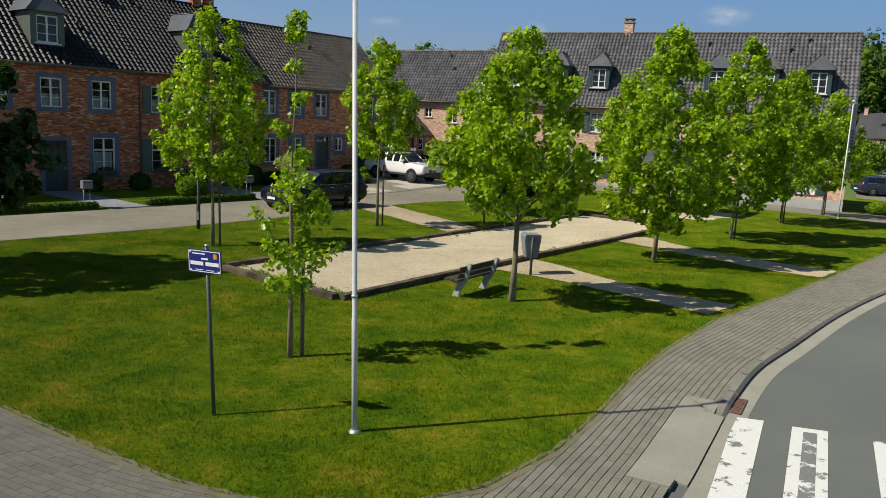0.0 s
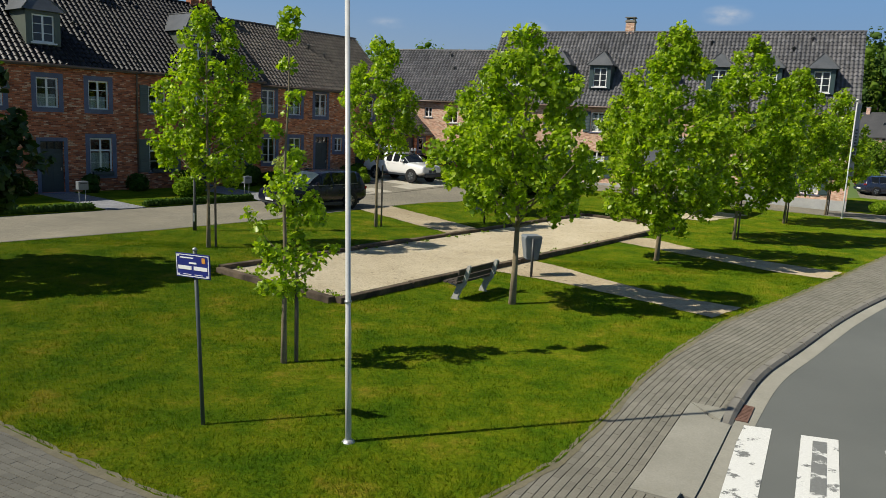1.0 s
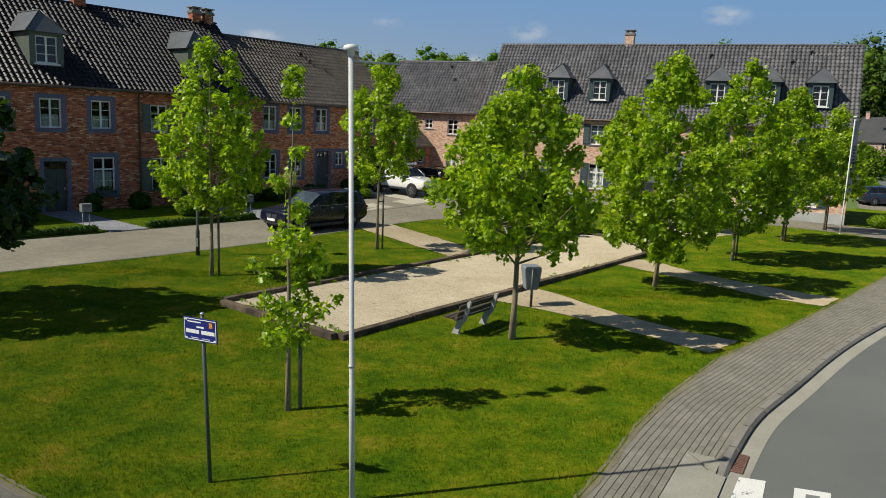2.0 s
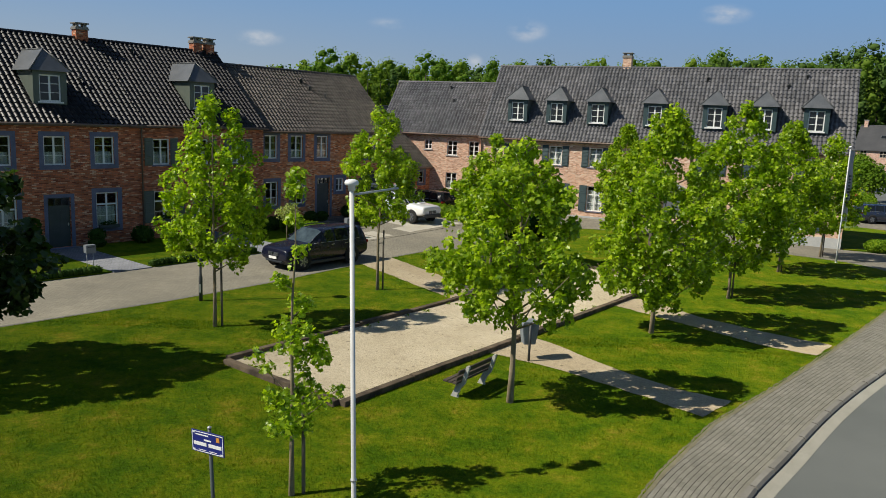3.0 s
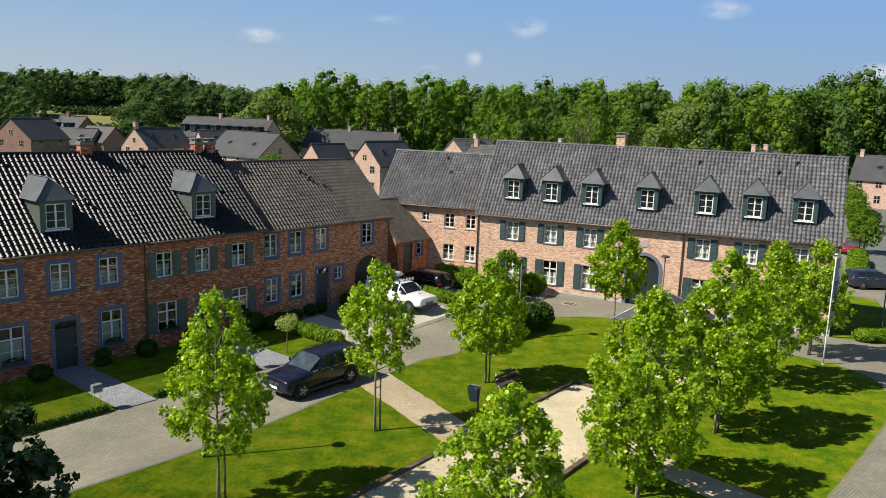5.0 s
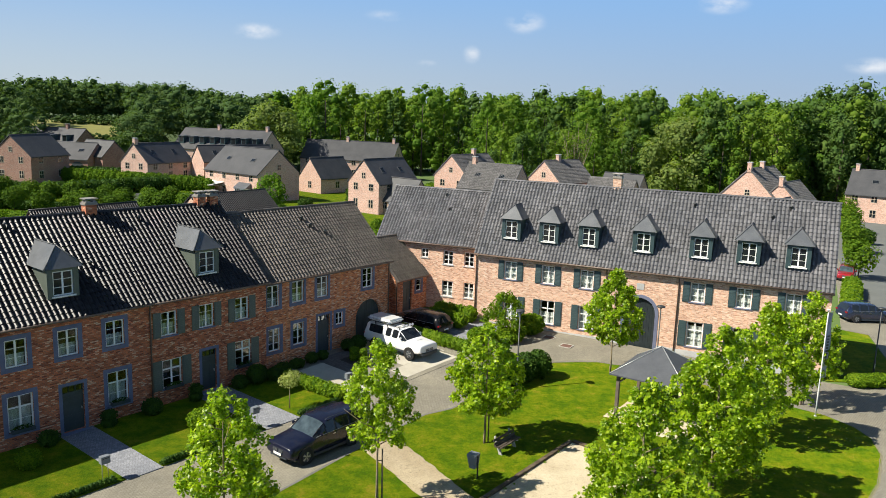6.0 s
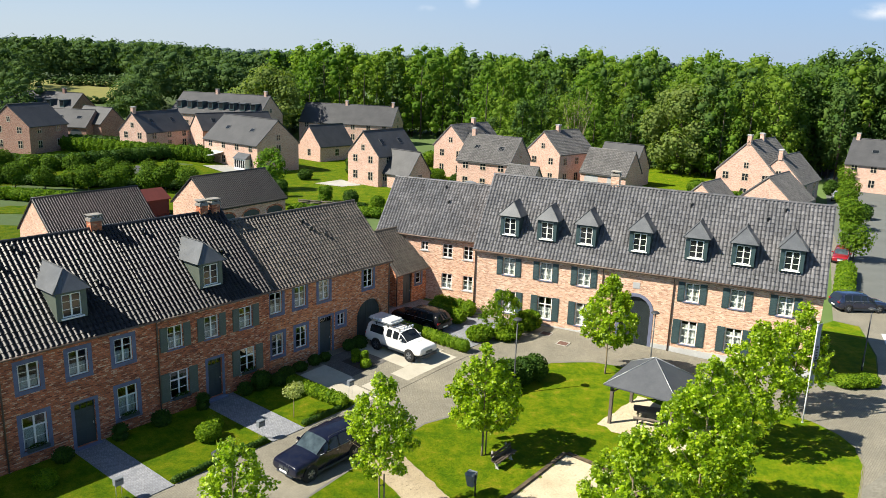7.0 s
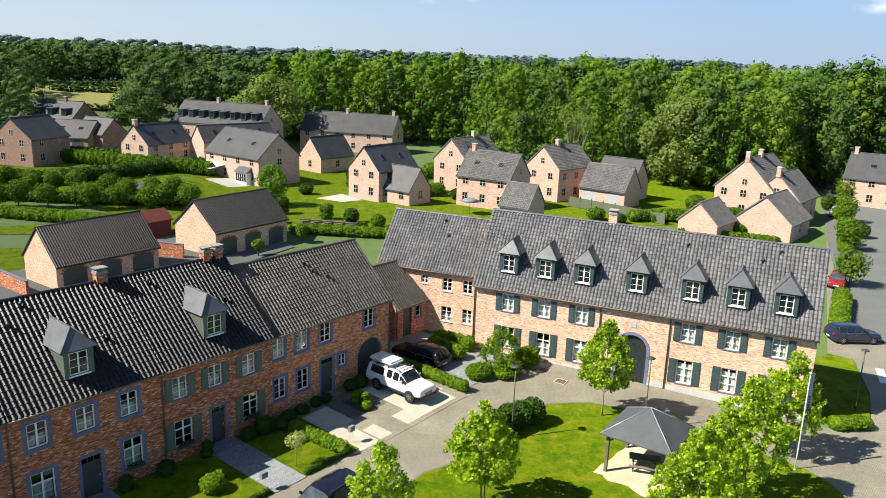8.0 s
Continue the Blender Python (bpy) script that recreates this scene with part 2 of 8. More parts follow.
def gravel_mat(name, c1, c2, dark):
    """Fine grit with scattered larger pebbles and broad scuffed stains."""
    m, n, l, p = nodes_of(name)
    vec = position(n, l)
    big = noise_of(n, l, vec, 0.5, 6)
    mid = noise_of(n, l, vec, 4.0, 5, 0.7)
    vo = n.new("ShaderNodeTexVoronoi")
    vo.inputs["Scale"].default_value = 38.0
    l.new(vec, vo.inputs["Vector"])
    col = mix_of(n, l, ramp_of(n, l, big, [(0.35, (0, 0, 0)), (0.7, (1, 1, 1))]), c1, c2)
    col = mix_of(n, l, ramp_of(n, l, mid, [(0.52, (0, 0, 0)), (0.72, (0.7, 0.7, 0.7))]), col, dark)
    spots = noise_of(n, l, vec, 9.0, 2, 0.4)
    col = mix_of(n, l, ramp_of(n, l, spots, [(0.68, (0, 0, 0)), (0.72, (0.8, 0.8, 0.8))]), col, (dark[0] * 0.5, dark[1] * 0.5, dark[2] * 0.5))
    col = mix_of(n, l, 0.42, col, ramp_of(n, l, vo.outputs["Color"], [(0.1, (0.22, 0.21, 0.20)), (0.5, (0.5, 0.5, 0.5)), (0.9, (0.74, 0.74, 0.72))]), "OVERLAY")
    l.new(col, p.inputs["Base Color"])
    p.inputs["Roughness"].default_value = 0.95
    p.inputs["Diffuse Roughness"].default_value = 1.0
    bump_of(n, l, vo.outputs["Distance"], -0.7, 0.02, p)
    return m


def worn_paint_mat(name):
    """Road paint flaked off in ragged patches, asphalt showing through."""
    m, n, l, p = nodes_of(name)
    vec = position(n, l)
    flake = noise_of(n, l, vec, 2.6, 9, 0.72)
    grit = noise_of(n, l, vec, 60, 3)
    wear = ramp_of(n, l, flake, [(0.575, (0, 0, 0)), (0.60, (1, 1, 1))])
    white = ramp_of(n, l, grit, [(0.3, (0.60, 0.60, 0.57)), (0.7, (0.78, 0.78, 0.75))])
    bare = ramp_of(n, l, grit, [(0.3, (0.13, 0.135, 0.13)), (0.7, (0.24, 0.245, 0.235))])
    l.new(mix_of(n, l, wear, white, bare), p.inputs["Base Color"])
    p.inputs["Roughness"].default_value = 0.75
    bump_of(n, l, grit, 0.3, 0.004, p)
    return m


M_MARK = worn_paint_mat("worn_road_paint")
M_BRICK = brick_mat("red_brick", (0.215, 0.055, 0.027), (0.52, 0.162, 0.068), (0.25, 0.148, 0.102), (0.76, 0.52, 0.34))
M_BRICK_WARM = brick_mat("warm_red_brick", (0.30, 0.085, 0.036), (0.70, 0.245, 0.098), (0.36, 0.225, 0.150), (0.80, 0.56, 0.38))
M_BRICK_PALE = brick_mat("pale_brick", (0.46, 0.235, 0.150), (0.66, 0.415, 0.295), (0.64, 0.52, 0.42), (0.80, 0.65, 0.52))
M_BRICK_FAR = brick_mat("rose_brick", (0.46, 0.265, 0.200), (0.58, 0.375, 0.295), (0.58, 0.465, 0.40), (0.68, 0.525, 0.44))
M_BRICK_DULL = brick_mat("dull_brown_brick", (0.22, 0.105, 0.078), (0.34, 0.180, 0.135), (0.30, 0.22, 0.18), (0.42, 0.29, 0.23))
M_TILE_DARK = surface("black_glazed_tile", (0.016, 0.016, 0.018), (0.027, 0.026, 0.027), 0.8, 30, 0.42, 0.05, spread=0.2)
M_TILE_DARK.node_tree.nodes["Principled BSDF"].inputs["Specular IOR Level"].default_value = 0.32
M_TILE_BROWN = surface("brown_black_tile", (0.066, 0.055, 0.044), (0.115, 0.096, 0.076), 0.8, 30, 0.46, 0.08, spread=0.3)
M_TILE_BROWN.node_tree.nodes["Principled BSDF"].inputs["Specular IOR Level"].default_value = 0.5
M_TILE_GREY = surface("grey_clay_tile", (0.085, 0.086, 0.095), (0.146, 0.142, 0.149), 0.5, 25, 0.55, 0.2, spread=0.28)
M_TILE_FAR = surface("slate_grey_roof", (0.036, 0.038, 0.043), (0.064, 0.064, 0.069), 0.5, 5, 0.6, 0.5, spread=0.12, dist=0.05)
M_TILE_VILLAGE = surface("weathered_grey_tile", (0.098, 0.095, 0.094), (0.150, 0.143, 0.138), 0.5, 12, 0.65, 0.2, spread=0.25)
M_SLATE = surface("natural_slate", (0.075, 0.083, 0.094), (0.120, 0.128, 0.140), 1.5, 12, 0.42, 0.25)
M_LEAD = surface("dark_lead", (0.06, 0.065, 0.07), (0.10, 0.105, 0.11), 2, 20, 0.5, 0.1)
M_STONE = surface("blue_limestone", (0.125, 0.14, 0.215), (0.185, 0.205, 0.30), 2, 25, 0.8, 0.2)
M_STONE_PALE = surface("pale_limestone", (0.42, 0.42, 0.42), (0.55, 0.55, 0.54), 1, 22, 0.8, 0.2)
M_CHIMCAP = surface("weathered_cap_stone", (0.26, 0.24, 0.21), (0.36, 0.33, 0.29), 2, 25, 0.85, 0.2)
M_WHITE = surface("white_paint", (0.74, 0.74, 0.72), (0.82, 0.82, 0.80), 1.5, 20, 0.5, 0.05)
M_WINFAR = surface("beige_window_paint", (0.40, 0.345, 0.275), (0.48, 0.42, 0.34), 1.5, 20, 0.6, 0.05)
M_DOOR = surface("dark_grey_green_paint", (0.040, 0.052, 0.056), (0.055, 0.070, 0.075), 2, 30, 0.5, 0.1)
M_SHUTTER = surface("slate_green_paint", (0.028, 0.055, 0.060), (0.042, 0.075, 0.080), 2, 30, 0.5, 0.1)
M_SHUTTER_OLIVE = surface("olive_paint", (0.085, 0.105, 0.085), (0.11, 0.13, 0.105), 2, 30, 0.55, 0.1)
M_GLASS = glass_mat("window_glass", (0.86, 0.90, 0.90))
M_DARKGLASS = surface("dark_window_glass", (0.012, 0.015, 0.018), (0.02, 0.024, 0.028), 1, 3, 0.06, 0)
M_CURTAIN = surface("net_curtain", (0.60, 0.60, 0.57), (0.72, 0.72, 0.69), 3, 30, 0.9, 0.2)
M_PLASTER = surface("dim_plaster", (0.20, 0.18, 0.15), (0.26, 0.24, 0.20), 1, 20, 0.9, 0.1)
M_COPPER = surface("brown_zinc_pipe", (0.11, 0.075, 0.055), (0.16, 0.11, 0.085), 2, 20, 0.5, 0.1)
M_CONCRETE = surface("concrete", (0.36, 0.345, 0.305), (0.46, 0.445, 0.40), 0.7, 25, 0.9, 0.2)
M_SLAB = surface("pale_slab_concrete", (0.40, 0.365, 0.295), (0.49, 0.455, 0.375), 0.9, 25, 0.9, 0.2)
M_KERB = surface("kerb_concrete", (0.135, 0.128, 0.112), (0.19, 0.18, 0.158), 1.2, 25, 0.9, 0.2, spread=0.12)
M_PAVER = surface("grey_brown_paver", (0.142, 0.135, 0.108), (0.186, 0.176, 0.145), 0.8, 30, 0.88, 0.25, spread=0.12)
M_GUTTER = surface("worn_concrete", (0.205, 0.198, 0.165), (0.27, 0.26, 0.222), 1.0, 30, 0.9, 0.2)
M_JOINT = surface("sand_joint", (0.035, 0.030, 0.024), (0.06, 0.052, 0.042), 2, 40, 0.95, 0.3)
M_ROADPAVE = paver_mat("street_pavers", (0.205, 0.188, 0.147), (0.250, 0.231, 0.184), 0.22, 0.11, 51)
M_PAVEDARK = paver_mat("dark_grey_pavers", (0.105, 0.100, 0.095), (0.150, 0.142, 0.132), 0.22, 0.11, 51)
M_SETT = paver_mat("slate_setts", (0.19, 0.20, 0.23), (0.28, 0.29, 0.32), 0.14, 0.12, 51)
M_ASPHALT = surface("asphalt", (0.087, 0.093, 0.088), (0.109, 0.115, 0.109), 0.3, 90, 0.85, 0.4, dist=0.004)
M_GRAVEL = gravel_mat("pale_gravel", (0.41, 0.345, 0.235), (0.52, 0.450, 0.325), (0.33, 0.27, 0.18))
M_PATH = gravel_mat("sandy_path", (0.33, 0.265, 0.170), (0.44, 0.365, 0.250), (0.22, 0.175, 0.105))
M_SLEEPER = surface("weathered_sleeper", (0.036, 0.024, 0.015), (0.150, 0.110, 0.070), 2.5, 30, 0.9, 0.4, spread=0.2)
M_TIMBER = surface("weathered_timber", (0.10, 0.080, 0.062), (0.17, 0.14, 0.11), 2.5, 30, 0.85, 0.3, spread=0.15)
M_BENCHLEG = surface("cast_concrete", (0.36, 0.35, 0.32), (0.48, 0.47, 0.43), 4, 40, 0.85, 0.2)
M_STEEL = surface("galvanised_steel", (0.42, 0.43, 0.43), (0.55, 0.56, 0.56), 3, 30, 0.45, 0.05, metal=0.6)
M_POLE_WHITE = surface("pale_grey_lacquer", (0.55, 0.55, 0.53), (0.66, 0.66, 0.64), 3, 30, 0.4, 0.05)
M_POLE_DARK = surface("dark_lacquer", (0.035, 0.038, 0.040), (0.055, 0.058, 0.060), 3, 30, 0.45, 0.05)
M_SIGN_BLUE = surface("blue_enamel", (0.012, 0.020, 0.16), (0.018, 0.028, 0.20), 3, 20, 0.3, 0)
M_BIN = surface("grey_plastic", (0.16, 0.18, 0.20), (0.21, 0.23, 0.25), 3, 30, 0.55, 0.1)
M_BINDARK = surface("dark_plastic", (0.025, 0.032, 0.042), (0.04, 0.05, 0.06), 3, 30, 0.5, 0.1)
M_BARK_YOUNG = surface("young_bark", (0.19, 0.148, 0.090), (0.31, 0.252, 0.160), 5, 40, 0.9, 0.6)
M_BARK = surface("bark", (0.055, 0.042, 0.030), (0.11, 0.09, 0.065), 4, 40, 0.95, 0.7)
M_GRASS = lawn_mat("lawn_grass")
M_FIELD = surface("field", (0.060, 0.105, 0.022), (0.095, 0.145, 0.036), 0.02, 0.5, 0.95, 0)
# light green crop, paled further in its colour for the hazy distance
M_FIELD_PALE = surface("haze_paled_crop_field", (0.15, 0.22, 0.10), (0.20, 0.26, 0.13), 0.01, 0.2, 0.95, 0)
M_FIELD_DRY = surface("ripe_field", (0.22, 0.225, 0.045), (0.30, 0.275, 0.07), 0.03, 0.6, 0.95, 0)
M_LEAF = leaf_mat("young_plane_leaf", (0.108, 0.200, 0.007), (0.425, 0.550, 0.024), 0.48, 0.38, 0.8)
M_LEAF_DARK = leaf_mat("dark_leaf", (0.020, 0.048, 0.008), (0.042, 0.080, 0.012), 0.25)
M_HEDGE = leaf_mat("hedge_leaf", (0.075, 0.155, 0.008), (0.195, 0.295, 0.015), 0.4, 0.62)
M_HEDGE_FAR = leaf_mat("far_hedge_leaf", (0.060, 0.13, 0.010), (0.14, 0.225, 0.016), 0.35, 0.85)
M_HEDGE_MID = leaf_mat("clipped_tree_leaf", (0.040, 0.090, 0.008), (0.095, 0.165, 0.013), 0.3, 0.85)
M_HEDGE_DARK = leaf_mat("beech_hedge_leaf", (0.026, 0.064, 0.010), (0.058, 0.115, 0.014), 0.25, 0.62)
M_POPLAR = leaf_mat("poplar_foliage", (0.088, 0.172, 0.022), (0.140, 0.238, 0.030), 0.45, 0.85, 0.09)
M_POPLAR_PALE = leaf_mat("pale_poplar_foliage", (0.120, 0.198, 0.026), (0.182, 0.272, 0.038), 0.45, 0.85, 0.12)
M_PINE = leaf_mat("dark_mixed_foliage", (0.056, 0.112, 0.026), (0.088, 0.150, 0.036), 0.3, 0.85, 0.1)
M_WOOD = leaf_mat("woodland_foliage", (0.054, 0.102, 0.032), (0.088, 0.142, 0.045), 0.3, 0.85, 0.05)
# far leaves: the blue of the hazy distance is put into the base colour
M_WOOD_FAR = leaf_mat("haze_tinted_far_foliage", (0.088, 0.130, 0.130), (0.106, 0.150, 0.146), 0.2, 0.9, 0.02)
M_WILLOW = leaf_mat("willow_foliage", (0.120, 0.175, 0.045), (0.195, 0.250, 0.070), 0.4, 0.85)
M_SHEDRED = surface("red_brown_stain", (0.10, 0.018, 0.014), (0.15, 0.03, 0.022), 2, 20, 0.7, 0.2)

# ---- foliage ----
def leaf_cloud(blobs, count, size, fill=0.55, flat=0.0, shape=6):
    """Leaves scattered through ellipsoids: returns vertices and faces. blobs: (centre, radii)."""
    rng = np.random.default_rng(random.randrange(1 << 30))
    vol = np.array([b[1][0] * b[1][1] * b[1][2] for b in blobs]) ** 0.75
    per = rng.multinomial(count, vol / vol.sum())
    P, D = [], []
    for (c, r), k in zip(blobs, per):
        d = rng.normal(size=(k, 3))
        d /= np.linalg.norm(d, axis=1)[:, None]
        rad = fill + (1 - fill) * rng.random(k) ** 0.6
        P.append(np.array(c) + d * rad[:, None] * np.array(r))
        D.append(d)
    P = np.concatenate(P)
    n = len(P)
    nor = rng.normal(size=(n, 3)) * (0.5 if shape == 4 else 0.75) + np.array((0, 0, 0.6)) + np.concatenate(D) * (1.3 if shape == 4 else 0.5)
    nor /= np.linalg.norm(nor, axis=1)[:, None]
    ref = rng.normal(size=(n, 3))
    u = np.cross(nor, ref)
    u /= np.linalg.norm(u, axis=1)[:, None]
    w = np.cross(nor, u)
    s = size * (0.65 + 0.7 * rng.random(n))[:, None]
    if shape == 6:    # lobed leaf, folded along its middle
        half = [(0.34, -0.38, 0.10), (0.30, -0.12, 0.06), (0.54, 0.14, 0.14), (0.27, 0.27, 0.06)]
        outline = [(0.0, -0.42, 0.0)] + half + [(0.0, 0.66, 0.02)] + [(-a, b, c) for a, b, c in half[::-1]]
        quads = [(0, 1, 2, 3, 4, 5), (0, 5, 6, 7, 8, 9)]
    elif shape == 7:  # plainer lobed leaf for trees further off
        outline = [(0.0, -0.45, 0.0), (0.50, -0.10, 0.12), (0.28, 0.28, 0.06), (0.0, 0.62, 0.0), (-0.28, 0.28, 0.06), (-0.50, -0.10, 0.12)]
        quads = [(0, 1, 2, 3), (0, 3, 4, 5)]
    elif shape == 5:  # plain small leaf
        outline = [(0.0, -0.5, 0.0), (0.40, -0.05, 0.10), (0.0, 0.62, 0.0), (-0.40, -0.05, 0.10)]
        quads = [(0, 1, 2), (0, 2, 3)]
    else:             # a bent spray
        outline = [(-0.5, -0.25, 0), (0.5, -0.35, 0.12), (0.35, 0.45, -0.05), (-0.4, 0.4, 0.15)]
        quads = [(0, 1, 2), (0, 2, 3)]
    V = np.stack([P + s * (a * u + b * w + c * nor) for a, b, c in outline], 1).reshape(-1, 3)
    k = len(outline)
    F = (np.arange(n)[:, None, None] * k + np.array(quads)[None]).reshape(-1, len(quads[0]))
    return V, F


def fast_mesh(name, V, F, material):
    me = bpy.data.meshes.new(name)
    me.vertices.add(len(V))
    me.vertices.foreach_set("co", np.asarray(V, dtype=np.float32).ravel())
    m, k = F.shape
    me.loops.add(m * k)
    me.loops.foreach_set("vertex_index", F.astype(np.int32).ravel())
    me.polygons.add(m)
    me.polygons.foreach_set("loop_start", np.arange(0, m * k, k, dtype=np.int32))
    me.update(calc_edges=True)
    me.validate()
    me.materials.append(material)
    return me


def leaves_in(parent, blobs, count, size, material, name="leaves", fill=0.5, shape=6):
    V, F = leaf_cloud(blobs, count, size, fill, 0, shape)
    ob = new(name, fast_mesh(name, V, F, material))
    ob.parent = parent
    return ob

# ---- mesh helpers ----
def part(name, bm, material, parent=None, label="", m=None):
    """Links a bmesh as one mesh object under a thing or a part."""
    me = bpy.data.meshes.new(name)
    bm.normal_update()
    bm.to_mesh(me)
    bm.free()
    me.materials.append(material)
    ob = new(name, me)
    if m is not None:
        ob.matrix_basis = m
    if parent is not None:
        ob.parent = parent
    return tagged(ob, label)


def raw(name, verts, faces, material, parent=None, label="", smooth=False):
    me = bpy.data.meshes.new(name)
    me.from_pydata(verts, [], faces)
    me.materials.append(material)
    if smooth:
        me.polygons.foreach_set("use_smooth", [True] * len(me.polygons))
    ob = new(name, me)
    if parent is not None:
        ob.parent = parent
    return tagged(ob, label)


def thing(name, m, label, category, group="", kind=""):
    ob = new(name)
    ob.empty_display_size = 0.3
    ob.matrix_basis = m
    return tagged(ob, label, category, group, kind)


def box(bm, x0, y0, z0, x1, y1, z1, m=None):
    v = [bm.verts.new(p) for p in ((x0, y0, z0), (x1, y0, z0), (x1, y1, z0), (x0, y1, z0), (x0, y0, z1), (x1, y0, z1), (x1, y1, z1), (x0, y1, z1))]
    if m is not None:
        for w in v:
            w.co = m @ w.co
    for f in ((3, 2, 1, 0), (4, 5, 6, 7), (0, 1, 5, 4), (1, 2, 6, 5), (2, 3, 7, 6), (3, 0, 4, 7)):
        bm.faces.new([v[i] for i in f])
    return bm


def boxed(*corners, bevel=0.0, m=None):
    bm = bmesh.new()
    box(bm, *corners, m=m)
    if bevel:
        bmesh.ops.bevel(bm, geom=bm.edges[:], offset=bevel, segments=2, affect="EDGES")
    return bm


def prism(pts, axis, a, b, bm=None):
    """A polygon in two axes drawn out along the third from a to b. axis 1: pts are (x, z); axis 0: (y, z); axis 2: (x, y)."""
    bm = bm or bmesh.new()
    put = {0: lambda p, k: (k, p[0], p[1]), 1: lambda p, k: (p[0], k, p[1]), 2: lambda p, k: (p[0], p[1], k)}[axis]
    v0 = [bm.verts.new(put(p, a)) for p in pts]
    v1 = [bm.verts.new(put(p, b)) for p in pts]
    bm.faces.new(v0)
    bm.faces.new(v1[::-1])
    for i in range(len(pts)):
        j = (i + 1) % len(pts)
        bm.faces.new((v0[j], v0[i], v1[i], v1[j]))
    bmesh.ops.recalc_face_normals(bm, faces=bm.faces[:])
    return bm


def tube(path, radii, sides=8, bm=None, cap=True):
    bm = bm or bmesh.new()
    rings = []
    whole = (Vector(path[-1]) - Vector(path[0])).normalized()
    ref = Vector((1, 0, 0)) if abs(whole.z) > 0.6 else Vector((0, 0, 1))
    for i, p in enumerate(path):
        p = Vector(p)
        d = (Vector(path[min(i + 1, len(path) - 1)]) - Vector(path[max(i - 1, 0)])).normalized()
        v = d.cross(ref).normalized()
        u = v.cross(d)
        rings.append([bm.verts.new(p + radii[i] * (u * math.cos(2 * math.pi * k / sides) + v * math.sin(2 * math.pi * k / sides))) for k in range(sides)])
    for r0, r1 in zip(rings, rings[1:]):
        for k in range(sides):
            f = bm.faces.new((r0[k], r0[(k + 1) % sides], r1[(k + 1) % sides], r1[k]))
            f.smooth = True
    if cap:
        bm.faces.new(rings[0][::-1])
        bm.faces.new(rings[-1])
    return bm


def lathe(profile, sides=16, bm=None):
    """(radius, z) pairs turned round z."""
    return tube([(0, 0, z) for r, z in profile], [max(r, 0.001) for r, z in profile], sides, bm) if all(b[1] > a[1] for a, b in zip(profile, profile[1:])) else turned(profile, sides)


def turned(profile, sides=16):
    bm = bmesh.new()
    rings = [[bm.verts.new((max(r, 0.001) * math.cos(2 * math.pi * k / sides), max(r, 0.001) * math.sin(2 * math.pi * k / sides), z)) for k in range(sides)] for r, z in profile]
    for r0, r1 in zip(rings, rings[1:]):
        for k in range(sides):
            bm.faces.new((r0[k], r0[(k + 1) % sides], r1[(k + 1) % sides], r1[k])).smooth = True
    bm.faces.new(rings[0][::-1])
    bm.faces.new(rings[-1])
    return bm


# ---- lie of the land ----
def smooth01(x):
    x = min(1.0, max(0.0, x))
    return x * x * (3 - 2 * x)


def gz(x, y):
    """The ground falls a little towards the east along the square's far side; it climbs to a low hill in the west and gently far off."""
    w = smooth01((y - 41) / 9) * (1 - smooth01((y - 60) / 14))
    z = w * max(-0.38, min(0.28, -0.036 * (x - 16.5)))
    d = math.hypot(x, y)
    a = math.degrees(math.atan2(x, y))
    if d > 110:
        west = smooth01((-12 - a) / 9) if y > 0 else 0.0
        z += west * (1.5 * smooth01((d - 115) / 30) + 8.5 * smooth01((d - 165) / 80) - 20 * smooth01((d - 400) / 2500))
        z += (1 - west) * 7 * smooth01((d - 450) / 600) + 3 * smooth01((d - 1500) / 1500)
    return z


def plane_at(angle, d):
    """Local frame of a facade: x along it, y into the building, z up; d: its distance along the outward normal."""
    a = radians(angle)
    u, n = Vector((math.cos(a), math.sin(a), 0)), Vector((math.sin(a), -math.cos(a), 0))
    m = Matrix.Identity(4)
    m.col[0][:3], m.col[1][:3], m.col[3][:3] = u, -n, n * d
    return m


ROW_W = plane_at(51.0, -36.4)
ROW_N = plane_at(-23.4, -54.34)


def at_row(m, s, y, z=None):
    p = m @ Vector((s, y, 0))
    return Vector((p.x, p.y, gz(p.x, p.y) if z is None else z))


def sheet(name, outline, off, material, label, category, cell=1.0, thick=0.0, kind="structure"):
    """A surface laid on the ground, cut into cells so that it follows the ground; thick: the depth of its edge."""
    bm = bmesh.new()
    bm.faces.new([bm.verts.new((p[0], p[1], 0)) for p in outline])
    xs, ys = [p[0] for p in outline], [p[1] for p in outline]
    for axis, lo, hi in ((0, min(xs), max(xs)), (1, min(ys), max(ys))):
        k = math.floor(lo / cell) + 1
        while k * cell < hi:
            co, no = [0, 0, 0], [0, 0, 0]
            co[axis], no[axis] = k * cell, 1
            bmesh.ops.bisect_plane(bm, geom=bm.verts[:] + bm.edges[:] + bm.faces[:], plane_co=co, plane_no=no, dist=1e-5)
            k += 1
    for v in bm.verts:
        v.co.z = gz(v.co.x, v.co.y) + off
    for f in bm.faces:
        f.normal_update()
        if f.normal.z < 0:
            f.normal_flip()
    if thick:
        edge = [e for e in bm.edges if e.is_boundary]
        res = bmesh.ops.extrude_edge_only(bm, edges=edge)
        for v in res["geom"]:
            if isinstance(v, bmesh.types.BMVert):
                v.co.z -= thick
    return tagged(part(name, bm, material), label, category, "", kind)


